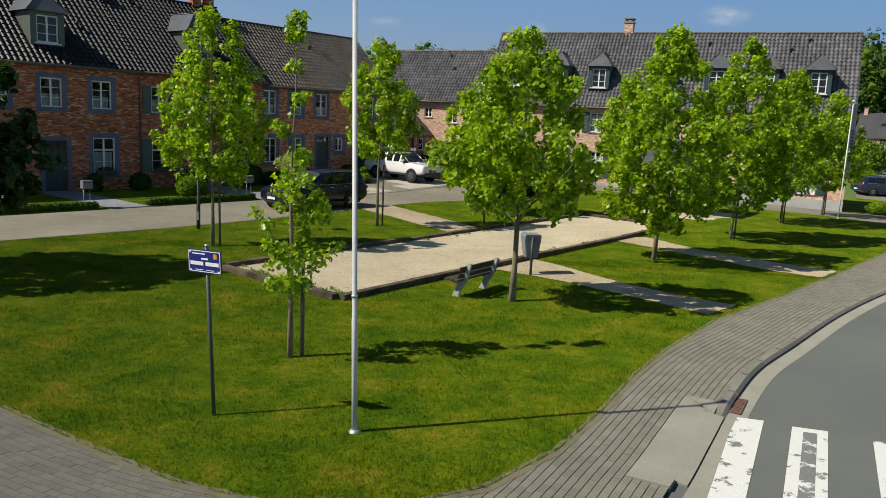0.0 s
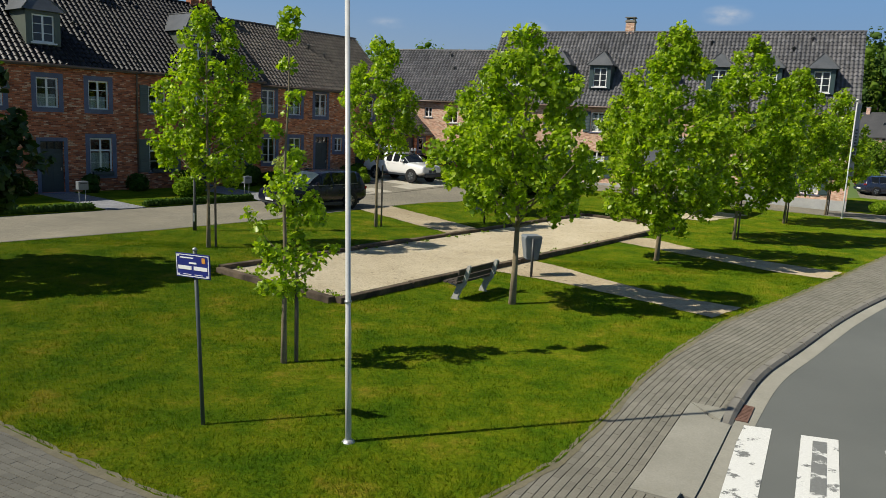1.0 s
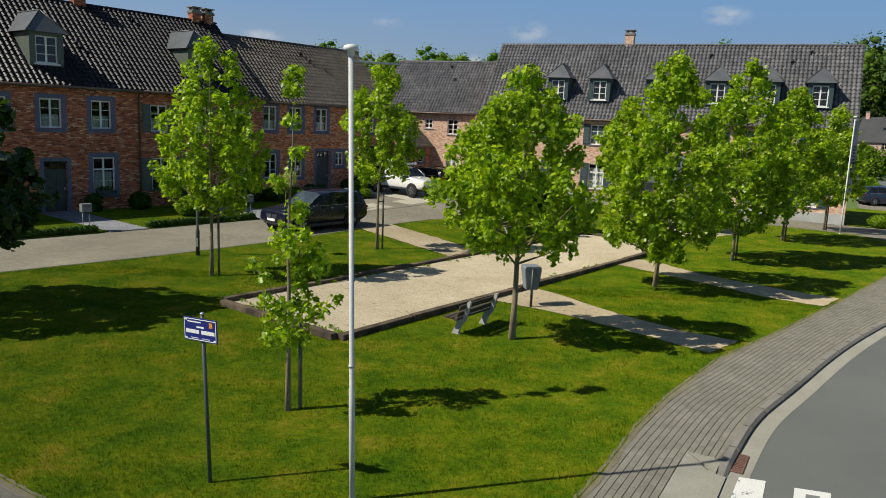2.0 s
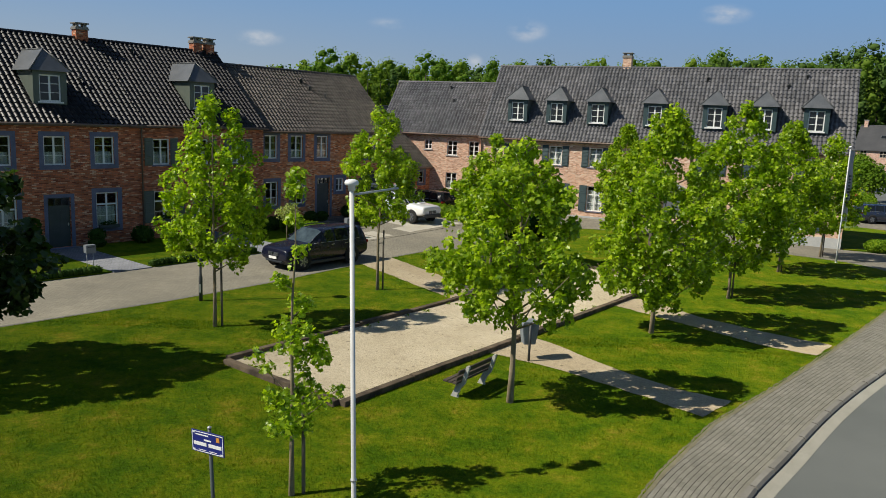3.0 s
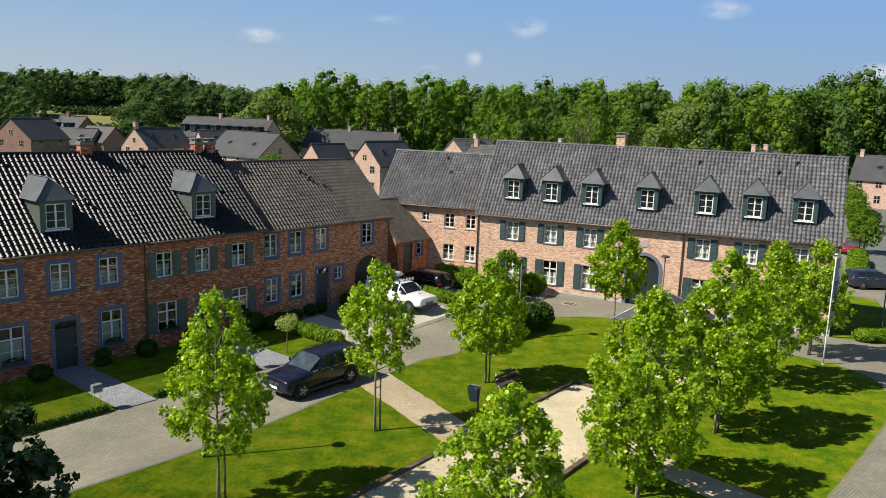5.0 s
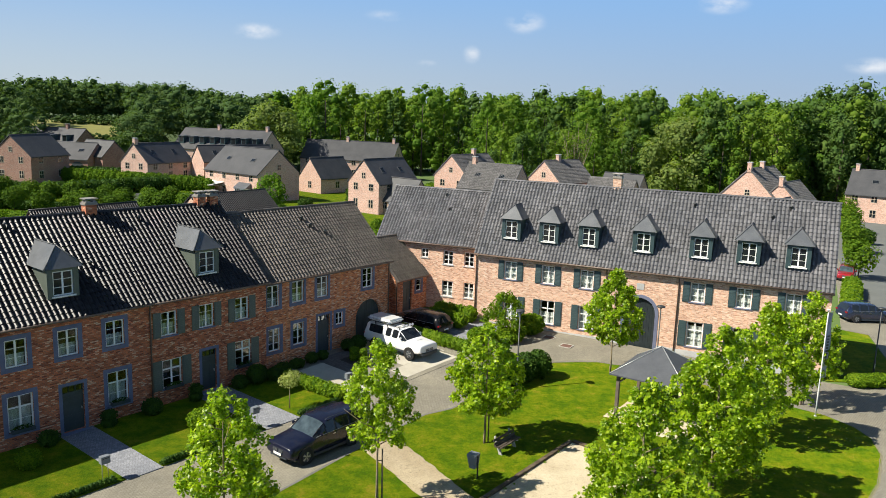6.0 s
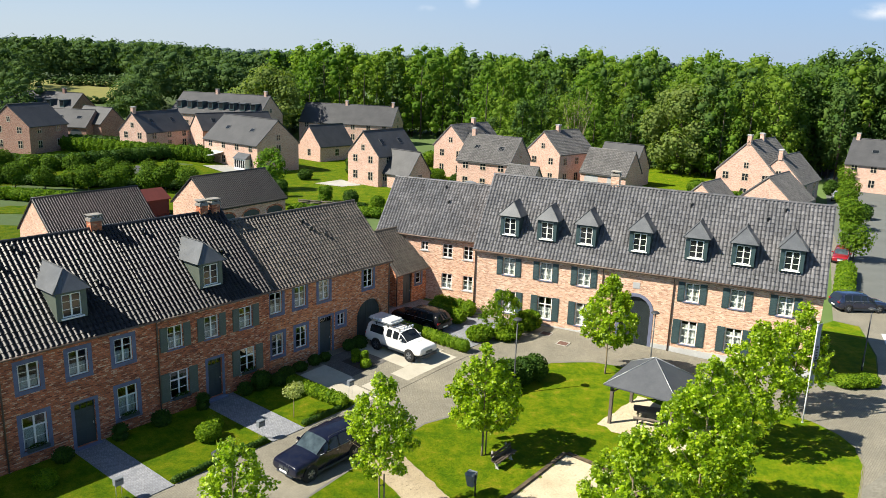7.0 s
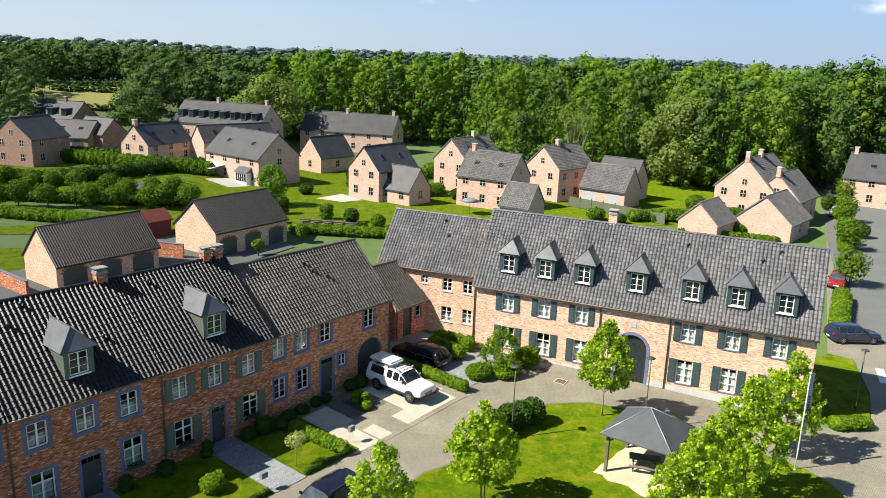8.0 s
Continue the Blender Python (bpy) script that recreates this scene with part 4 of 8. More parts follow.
def shell(house, s0, s1, y0, y1, z0, z_eave, z_ridge, holes, material, gables=(True, True), t=0.3, back_holes=()):
    """The brick body of a house: front and rear walls, two gable walls."""
    wall("wall", s0, s1, z0, z_eave, y0, y0 + t, holes, material, house, "brick front wall")
    wall("wall", s0, s1, z0, z_eave, y1 - t, y1, back_holes, material, house, "brick rear wall")
    ym = (y0 + y1) / 2
    for x, g in ((s0, gables[0]), (s1 - t, gables[1])):
        part("gable_wall", prism([(y0 + t, z0), (y1 - t, z0), (y1 - t, z_eave), (ym, z_ridge - 0.2), (y0 + t, z_eave)], 0, x, x + t), material, house, "brick gable wall")
    # added wall, not known to exist: keeps the rooms behind the windows dark
    part("see_through_stop", boxed(s0 + t, ym - 0.06, z0 + 0.4, s1 - t, ym + 0.06, z_eave - 0.05), M_PLASTER, house, "added inner wall that blocks the view through the house")
    part("floor_slab", boxed(s0 + t, y0 + t, 2.9, s1 - t, y1 - t, 3.1), M_CONCRETE, house)

# ---- the brick row on the west side ----
def west_house(s0, s1, y0, half, z_eave, z_ridge, label, holes, singles=0, gables=(True, True), tiles=None, brick=None):
    h = thing("house", ROW_W, label, "house", "west row of houses")
    y1 = y0 + 2 * half
    shell(h, s0, s1, y0, y1, -0.4, z_eave, z_ridge, holes, brick or M_BRICK, gables)
    body, k, za = roof(h, s0, s1, y0, y1, z_eave, z_ridge, tiles or M_TILE_DARK, 0.30, 0.06, singles)
    return h, k, za


# two-storey house with stone surrounds
hz, k, za = west_house(3.2, 12.36, 0.0, 4.7, 6.15, 10.2, "two-storey red brick house with black pantiles", [(s, s + 0.98, 3.95, 5.28) for s in (5.0, 8.0, 11.0)])
for s in (5.0, 8.0, 11.0):
    window(hz, s, 3.95, 0.98, 1.33, 0, surround=M_STONE)
ha, k, za = west_house(12.38, 20.45, 0.0, 4.7, 6.15, 10.2, "two-storey red brick house with black pantiles and one dormer",
                       [(s, s + 0.98, 3.95, 5.28) for s in (13.26, 15.64, 18.0)] + [(13.22, 14.38, 0.83, 2.58), (18.0, 19.1, 0.86, 2.58), (15.72, 16.78, 0.06, 2.42)], 300)
for s in (13.26, 15.64, 18.0):
    window(ha, s, 3.95, 0.98, 1.33, 0, surround=M_STONE, curtain=0.45)
window(ha, 13.22, 0.83, 1.16, 1.75, 0, surround=M_STONE, cross=True, curtain=0.6, box_flowers=True)
window(ha, 18.0, 0.86, 1.10, 1.72, 0, surround=M_STONE, cross=True, curtain=0.6, box_flowers=True)
door(ha, 15.72, 0.06, 1.06, 2.36, 0)
dormer(ha, 16.3, 0.55, 6.85, 0.98, 1.22, k, 0.0, 6.15, M_SHUTTER_OLIVE)
chimney(ha, 19.75, 4.75, 9.6, 10.98)
downpipe(ha, 20.40, 0.0, za)
downpipe(ha, 12.42, 0.0, za)
for s, y in ((14.2, 3.4), (18.3, 1.9), (15.2, 4.2)):
    vent(ha, s, y, 6.15 + y * k, k)
# house with olive shutters
hb, k, za = west_house(20.47, 27.94, 0.0, 4.7, 6.15, 10.2, "two-storey red brick house with olive shutters and one dormer",
                       [(s, s + 0.93, 3.87, 5.2) for s in (21.04, 23.36, 25.73)] + [(21.05, 22.2, 0.92, 2.52), (25.7, 26.8, 1.02, 2.58), (23.48, 24.42, 0.16, 2.52)])
for s in (21.04, 23.36, 25.73):
    window(hb, s, 3.87, 0.93, 1.33, 0, shutter=M_SHUTTER_OLIVE, curtain=0.5)
window(hb, 21.05, 0.92, 1.15, 1.6, 0, shutter=M_SHUTTER_OLIVE, cross=True, box_flowers=True)
window(hb, 25.7, 1.02, 1.10, 1.56, 0, shutter=M_SHUTTER_OLIVE, cross=True, box_flowers=True)
door(hb, 23.48, 0.16, 0.94, 2.36, 0)
dormer(hb, 24.3, 0.55, 6.85, 0.98, 1.22, k, 0.0, 6.15, M_SHUTTER_OLIVE)
for s in (26.6, 27.45):
    chimney(hb, s, 4.75, 9.6, 10.98, 0.55, 0.5)
for s, y in ((22.2, 4.0), (26.2, 2.2)):
    vent(hb, s, y, 6.15 + y * k, k)
# lower house with the carriage gate
hc, k, za = west_house(27.96, 39.0, 0.35, 3.75, 6.0, 9.55, "two-storey red brick house with an arched gate",
                       [(s, s + 0.93, 4.08, 5.45) for s in (28.28, 30.22, 32.27, 36.42)] + [(28.37, 29.27, 1.25, 2.70), (30.3, 31.2, 1.28, 2.72), (32.35, 33.43, 0.2, 2.82), (33.95, 34.6, 1.92, 2.77), (35.8, 38.25, 0.2, 3.2)], tiles=M_TILE_BROWN, brick=M_BRICK_WARM)
for s in (28.28, 30.22, 32.27, 36.42):
    window(hc, s, 4.08, 0.93, 1.37, 0.35, surround=M_STONE, curtain=0.4)
window(hc, 28.37, 1.25, 0.9, 1.45, 0.35, surround=M_STONE)
window(hc, 30.3, 1.28, 0.9, 1.44, 0.35, surround=M_STONE)
window(hc, 33.95, 1.92, 0.65, 0.85, 0.35, 2, 2, surround=M_STONE)
door(hc, 32.35, 0.2, 1.08, 2.62, 0.35)
arch_gate(hc, 35.8, 38.25, 0.2, 3.2, 0.35, M_BRICK_WARM)
downpipe(hc, 38.95, 0.1, za, 0.35)
for s, y in ((33.4, 2.9), (34.6, 1.9), (33.7, 2.4)):
    vent(hc, s, y + 0.35, 6.0 + y * k, k)
# low link building
hl = thing("annex", ROW_W, "low brick annex with a black pantile roof", "annex")
shell(hl, 43.4, 47.7, 3.75, 9.35, -0.4, 3.25, 6.03, [(44.3, 45.35, 0.2, 2.75), (45.9, 46.5, 1.75, 2.7)], M_BRICK_WARM)
roof(hl, 43.4, 47.7, 3.75, 9.35, 3.25, 6.03, M_TILE_BROWN, 0.25, 0.05)
wall("wall", 39.05, 43.38, -0.4, 4.4, 5.0, 5.3, [], M_BRICK_WARM, hl, "brick front wall")
roof(hl, 39.05, 43.34, 5.0, 8.1, 4.49, 6.03, M_TILE_BROWN, 0.2, 0.0)
door(hl, 44.3, 0.2, 1.05, 2.55, 3.75, None, light=False)
window(hl, 45.9, 1.75, 0.6, 0.95, 3.75, 1, 2, surround=M_STONE)
downpipe(hl, 43.5, 0.1, 3.1, 3.75)

# ---- the long row on the north side ----
UPN = [-18.55, -15.6, -12.66, -4.9, -1.9, 1.15]
M_GATE = surface("near_black_paint", (0.012, 0.020, 0.022), (0.02, 0.03, 0.034), 2, 30, 0.6, 0.1)
LOWN = [(-18.5, 0.80), (-15.58, 0.80), (-12.62, 0.75), (-4.94, 0.68), (-1.92, 0.66), (1.1, 0.66)]
hn = thing("house", ROW_N, "long two-storey brick building with seven dormers and shutters", "house", "north row of houses")
holes = [(s, s + 0.97, 3.87, 5.24) for s in UPN] + [(s, s + 1.1, z, z + 1.78) for s, z in LOWN] + [(-9.31, -7.15, -0.4, 3.7)]
shell(hn, -20.9, 3.88, 0.0, 7.4, -0.9, 6.05, 11.1, holes, M_BRICK_PALE)
body, k, za = roof(hn, -20.9, 3.88, 0.0, 7.4, 6.05, 11.1, M_TILE_GREY, 0.30, 0.10)
for s in UPN:
    window(hn, s, 3.87, 0.97, 1.37, 0, shutter=M_SHUTTER, curtain=0.9)
for i, (s, z) in enumerate(LOWN):
    window(hn, s, z, 1.1, 1.78, 0, shutter=M_SHUTTER, cross=True, curtain=0.85 if i > 1 else 0.5)
arch_gate(hn, -9.31, -7.15, -0.4, 3.7, 0.0, M_BRICK_PALE, M_STONE, M_GATE)
for s in (-18.3, -15.35, -12.35, -8.42, -4.51, -1.43, 1.64):
    dormer(hn, s, 0.35, 7.0, 0.95, 1.3, k, 0.0, 6.05, M_SHUTTER)
chimney(hn, -11.2, 3.9, 10.5, 12.15, 0.62, 0.6, material=M_BRICK_PALE)
for s in (-20.85, -10.75, -5.69):
    downpipe(hn, s, -0.3, za)
for a, b in ((-20.9, -9.56), (-6.9, 3.88)):
    part("plinth", boxed(a, -0.025, -0.9, b, -0.002, 0.36), M_STONE_PALE, hn, "pale stone plinth")
part("wall_plaque", boxed(-8.55, -0.03, 4.3, -8.05, -0.002, 4.75), M_STONE_PALE, hn, "small pale stone plaque")
for s, y in ((-5.4, 3.0), (-0.2, 2.7), (0.9, 3.2)):
    vent(hn, s, y, 6.05 + y * k, k)
# wing that runs on to the west
hw = thing("house", ROW_N, "two-storey brick wing with a grey pantile roof", "house", "north row of houses")
wins = [(-26.53, 4.4, 0.65, 0.75), (-24.54, 4.02, 0.88, 1.15), (-22.69, 4.05, 0.86, 1.15), (-24.57, 1.36, 0.95, 1.28), (-22.65, 1.42, 0.88, 1.26)]
shell(hw, -30.6, -20.92, 1.9, 8.3, -0.4, 6.0, 9.85, [(s, s + w, z, z + h) for s, z, w, h in wins], M_BRICK_PALE)
body, k, za = roof(hw, -30.6, -20.92, 1.9, 8.3, 6.0, 9.85, M_TILE_GREY, 0.28, 0.08)
for i, (s, z, w, h) in enumerate(wins):
    window(hw, s, z, w, h, 1.9, 2, 2 if i == 0 else 3, sill=M_STONE_PALE, curtain=0.5 if i > 2 else 0)
vent(hw, -25.6, 4.6, 6.0 + 2.7 * k, k)
vent(hw, -24.9, 3.7, 6.0 + 1.8 * k, k)


# ---- the village behind ----
def far_house(cx, cy, lx, ly, eave, ridge, along="x", turn=53.0, brick=None, tiles=None, fronts=(2, 2), chim=(), dormers=0, arches=0, label="brick house with a grey tiled roof", storeys=2, pantiles=False, lights=0, gates=0, gate_mat=None):
    """A detached house whose nearest corner stands at (cx, cy); x along turn degrees, y to its left."""
    m = Matrix.Translation((cx, cy, gz(cx, cy))) @ Matrix.Rotation(radians(turn), 4, "Z")
    h = thing("house", m, label, "house", "houses of the village")
    brick, tiles = brick or M_BRICK_FAR, tiles or M_TILE_FAR
    if along == "x":
        prof = [(0, -0.5), (ly, -0.5), (ly, eave), (ly / 2, ridge - 0.12), (0, eave)]
        part("wall", prism(prof, 0, 0, lx), brick, h, "pale brick walls")
    else:
        prof = [(0, -0.5), (lx, -0.5), (lx, eave), (lx / 2, ridge - 0.12), (0, eave)]
        part("wall", prism(prof, 1, 0, ly), brick, h, "pale brick walls")
    w, l = (ly, lx) if along == "x" else (lx, ly)
    k = (ridge - eave) / (w / 2)
    o, v, t = 0.3, 0.12, 0.16
    poly = [(-o, eave - o * k), (w / 2, ridge), (w + o, eave - o * k), (w + o, eave - o * k + t), (w / 2, ridge + t), (-o, eave - o * k + t)]
    rf = part("roof", prism(poly, 0 if along == "x" else 1, -v, l + v), tiles, h, "grey pitched roof")
    if pantiles:
        for ye in (-o - 0.02, w + o + 0.02):
            slope = tiled_slope(rf, -v, l + v, ye, eave - o * k + t, w / 2, ridge + t, tiles, coarse=pantiles == "coarse")
            if along == "y":
                slope.matrix_basis = Matrix.Translation((w, 0, 0)) @ Matrix.Rotation(radians(90), 4, "Z")
    bm = bmesh.new()
    a, b = ((-v, w / 2, ridge + t), (l + v, w / 2, ridge + t)) if along == "x" else ((w / 2, -v, ridge + t), (w / 2, l + v, ridge + t))
    part("ridge_tiles", tube([a, b], [0.1, 0.1], 6, bm), tiles, rf)
    rows = [(0.9, 1.35), (min(3.6, eave - 1.3), 1.15)][:storeys]

    def pane(face, u, z, pw, ph):
        """face 'x0': the side at x = 0; 'y0': the side at y = 0."""
        put = (lambda p, q, d0, d1, z0, z1: boxed(d0, p, z0, d1, q, z1)) if face == "x0" else (lambda p, q, d0, d1, z0, z1: boxed(p, d0, z0, q, d1, z1))
        f = 0.065
        win = ring(u, z, pw, ph, f, -0.05, -0.005)
        if face == "x0":
            bmesh.ops.transform(win, matrix=Matrix(((0, 1, 0, 0), (1, 0, 0, 0), (0, 0, 1, 0), (0, 0, 0, 1))), verts=win.verts)
            bmesh.ops.reverse_faces(win, faces=win.faces[:])
        wn_ = part("window", win, M_WINFAR, h, "pale beige window")
        part("pane", put(u + f, u + pw - f, -0.02, -0.004, z + f, z + ph - f), M_DARKGLASS, wn_)
        part("mullion", put(u + pw / 2 - 0.04, u + pw / 2 + 0.04, -0.045, -0.021, z + f, z + ph - f), M_WINFAR, wn_)
        part("glazing_bar", put(u + f, u + pw - f, -0.04, -0.0215, z + ph * 0.5 - 0.03, z + ph * 0.5 + 0.03), M_WINFAR, wn_)

    for face, length, count in (("x0", ly, fronts[0]), ("y0", lx, fronts[1])):
        gable = (along == "x") == (face == "x0")
        for i in range(count):
            u = length * (i + 0.5) / count - 0.5
            for z, ph in rows:
                if z + ph < eave + (0.0 if not gable else 0.4):
                    pane(face, u, z, 1.0, ph)
        if gable and ridge - eave > 3 and storeys > 1:
            pane(face, length / 2 - 0.4, eave + 0.6, 0.8, 0.95)
    for i in range(arches):
        wdt = 2.4
        u = lx * (i + 0.5) / arches - wdt / 2
        r = wdt / 2
        pts = [(u, 0.0), (u + wdt, 0.0)] + [(u + r + r * math.cos(math.pi * j / 8), 1.55 + 0.55 * math.sin(math.pi * j / 8)) for j in range(9)]
        part("garage_door", prism(pts, 1, -0.012, -0.004), M_DOOR, h, "dark arched garage door")
        bm = bmesh.new()
        for j in range(8):
            a0, a1 = math.pi * j / 8, math.pi * (j + 1) / 8
            q = [(u + r + (r + e) * math.cos(a), 1.55 + (0.55 + e) * math.sin(a)) for a, e in ((a0, 0), (a0, 0.2), (a1, 0.2), (a1, 0))]
            prism(q, 1, -0.03, -0.003, bm)
        part("brick_arch", bm, M_BRICK, h)
    for i in range(gates):
        u = ly * (i + 0.5) / gates - 1.2
        pts = [(u, 0.0), (u + 2.4, 0.0)] + [(u + 1.2 + 1.2 * math.cos(math.pi * j / 8), 2.0 + 0.8 * math.sin(math.pi * j / 8)) for j in range(9)]
        part("garage_door", prism(pts, 0, -0.02, -0.004), gate_mat or M_DOOR, h, "arched garage door")
    for p in chim:
        c = (p * l, w / 2) if along == "x" else (w / 2, p * l)
        part("chimney", boxed(c[0] - 0.35, c[1] - 0.3, ridge - 0.4, c[0] + 0.35, c[1] + 0.3, ridge + 1.0), brick, h, "brick chimney")
        part("chimney_cap", boxed(c[0] - 0.42, c[1] - 0.37, ridge + 1.004, c[0] + 0.42, c[1] + 0.37, ridge + 1.12), M_STONE_PALE, h)
    for i in range(lights):
        # roof windows on the slope that faces the square
        u, f = l * (i + 0.6) / (lights + 0.2), 0.25 * w
        at = (u, f, eave + k * f + t + 0.03) if along == "x" else (f, u, eave + k * f + t + 0.03)
        rot = Matrix.Rotation(math.atan(k), 4, "X") if along == "x" else Matrix.Rotation(-math.atan(k), 4, "Y")
        rw = part("roof_window", boxed(-0.42, -0.55, -0.05, 0.42, 0.55, 0.04, bevel=0.01), M_LEAD, h, "small flat roof window", m=Matrix.Translation(at) @ rot)
        part("pane", boxed(-0.34, -0.46, 0.041, 0.34, 0.46, 0.048), M_DARKGLASS, rw)
    for i in range(dormers):
        # small box dormers on the slope that faces the square
        u = l * (i + 0.7) / (dormers + 0.4)
        zb = eave + 0.30 * (ridge - eave)
        d0 = w * 0.5 * 0.18
        d1 = w * 0.5 * 0.75
        for nm, mt, q in (("dormer", M_SHUTTER, (d0, d1, zb - 0.2, zb + 1.3, 0.0)), ("dormer_roof", M_SLATE, (d0 - 0.2, d1 + 0.3, zb + 1.31, zb + 1.45, 0.15)), ("pane", M_DARKGLASS, (d0 - 0.02, d0 - 0.004, zb + 0.1, zb + 1.2, -0.15))):
            if along == "x":
                part(nm, boxed(u - 0.6 - q[4], q[0], q[2], u + 0.6 + q[4], q[1], q[3]), mt, h)
            else:
                part(nm, boxed(q[0], u - 0.6 - q[4], q[2], q[1], u + 0.6 + q[4], q[3]), mt, h)
    return h


GARAGE = "low brick garage block with a dark tiled roof"
far_house(-36.8, 69.1, 10.9, 6.2, 2.5, 5.6, "x", 54, M_BRICK_PALE, M_TILE_DARK, (0, 0), arches=3, label=GARAGE, storeys=0, pantiles=True)
far_house(-25.9, 83.2, 10.9, 7.2, 2.9, 5.95, "x", 56, M_BRICK_PALE, M_TILE_DARK, (0, 0), arches=3, label=GARAGE, storeys=0, pantiles=True)
far_house(-54.0, 136.6, 11.0, 6.6, 4.0, 7.2, "x", 65, lights=2, fronts=(2, 3), chim=(0.04,))
hg = far_house(-32.1, 128.2, 9.0, 15.0, 4.7, 8.6, "y", 52, lights=2, fronts=(4, 1), label="large brick house with a grey roof beside a terrace")
far_house(-10.9, 119.2, 9.5, 6.6, 4.9, 8.4, "x", lights=2, fronts=(2, 2))
far_house(-5.9, 116.9, 5.2, 6.8, 2.4, 5.6, "y", fronts=(2, 1), storeys=1, label="low brick outbuilding with a grey roof")
far_house(-13.2, 177.5, 9.0, 23.0, 4.6, 8.6, "y", 77, fronts=(6, 1), chim=(0.05, 0.55), label="long brick house with a grey roof")
far_house(3.2, 130.5, 11.0, 7.2, 5.4, 8.9, "x", lights=2, fronts=(2, 2), chim=(0.6,), tiles=M_TILE_VILLAGE, pantiles="coarse")
far_house(9.4, 115.4, 7.5, 9.2, 4.8, 8.4, "y", 60, lights=2, fronts=(3, 1), chim=(0.9,), tiles=M_TILE_VILLAGE, pantiles="coarse")
far_house(11.6, 106.6, 5.0, 4.8, 2.4, 5.3, "y", 57, fronts=(0, 0), storeys=1, label="low brick outbuilding with a grey roof", tiles=M_TILE_VILLAGE, pantiles="coarse")
far_house(18.2, 124.9, 9.5, 7.0, 5.5, 8.8, "x", 45, fronts=(2, 3), chim=(0.4,), tiles=M_TILE_VILLAGE, pantiles="coarse")
far_house(28.2, 120.2, 6.5, 7.9, 2.95, 6.4, "y", 55, fronts=(2, 0), storeys=0, label="double brick garage with two pale arched doors", gates=2, gate_mat=M_STONE_PALE, tiles=M_TILE_VILLAGE, pantiles="coarse")
far_house(31.0, 127.0, 7.0, 7.0, 3.0, 6.8, "y", 55, fronts=(0, 0), storeys=0, label="low brick outbuilding with a grey roof")
far_house(49.1, 114.1, 11.5, 9.0, 4.7, 9.3, "x", 50, fronts=(3, 3), chim=(0.02, 0.5), label="large gabled brick house with a grey roof", tiles=M_TILE_VILLAGE, pantiles="coarse")
far_house(52.2, 112.0, 9.0, 7.0, 3.9, 7.5, "x", 50, fronts=(0, 2), chim=(0.02,), tiles=M_TILE_VILLAGE, pantiles="coarse")
far_house(46.6, 101.2, 8.5, 7.5, 2.5, 5.8, "x", 50, fronts=(0, 1), storeys=1, label="low gabled brick outbuilding", tiles=M_TILE_VILLAGE, pantiles="coarse")
far_house(36.4, 100.6, 6.5, 5.5, 2.2, 4.8, "x", 50, fronts=(0, 0), storeys=0, label="low gabled brick outbuilding", tiles=M_TILE_VILLAGE, pantiles="coarse")
far_house(81.3, 124.7, 8.5, 15.0, 4.8, 8.7, "y", 53, lights=2, fronts=(5, 2), chim=(0.95,))
far_house(-72.2, 131.6, 9.0, 8.4, 4.8, 8.2, "x", 75, M_BRICK_DULL, fronts=(2, 2))
far_house(-70.6, 149.0, 7.4, 8.6, 3.3, 6.2, "y", 84, M_BRICK_DULL, fronts=(0, 1), lights=2, storeys=1, label="row of brick garages with roof windows", gates=2)
far_house(-79.5, 149.8, 7.4, 9.5, 3.3, 6.2, "y", 84, M_BRICK_DULL, fronts=(0, 1), lights=2, storeys=1, label="row of brick garages with roof windows", gates=2)
far_house(-68.3, 150.5, 6.2, 7.5, 3.9, 6.7, "y", 67, M_BRICK_DULL, fronts=(0, 0), storeys=1, label="gabled brick coach house with a dark roof")
far_house(-84.0, 170.0, 9.4, 19.5, 2.4, 6.2, "y", 75, M_BRICK_DULL, fronts=(6, 2), dormers=5, chim=(0.25, 0.6), label="long brick building with a row of dormers")
far_house(-41.4, 167.0, 11.2, 22.0, 6.2, 10.4, "y", 75, fronts=(8, 2), dormers=8, chim=(0.05, 0.6), label="long brick building with a row of dormers")
far_house(-45.6, 142.0, 15.0, 5.4, 4.7, 7.4, "x", 42, fronts=(0, 2), lights=3)
far_house(-24.5, 146.0, 8.5, 6.5, 3.0, 6.6, "x", 50, fronts=(1, 1), storeys=1, label="low brick outbuilding with a grey roof")

# awning, slate-roofed bay and terrace of the large house
bm = prism([(0.0, 2.75), (-3.0, 2.35), (-3.0, 2.30), (0.0, 2.68)], 1, 9.4, 13.6)
part("awning", bm, M_WHITE, hg, "white cloth awning over a terrace")
for y in (9.5, 13.5):
    part("awning_arm", tube([(-0.02, y, 2.2), (-2.9, y, 2.3)], [0.03, 0.03], 5), M_STEEL, hg)
bay = part("bay", boxed(-1.1, 2.0, -0.3, -0.004, 5.0, 2.2), M_WHITE, hg, "white glazed bay")
part("bay_roof", prism([(-1.3, 2.2), (-0.004, 3.1), (-0.004, 2.2)], 1, 1.8, 5.2), M_SLATE, bay)
for i in range(5):
    part("pane", boxed(-1.115, 2.12 + i * 0.57, 0.7, -1.102, 2.60 + i * 0.57, 2.0), M_DARKGLASS, bay)

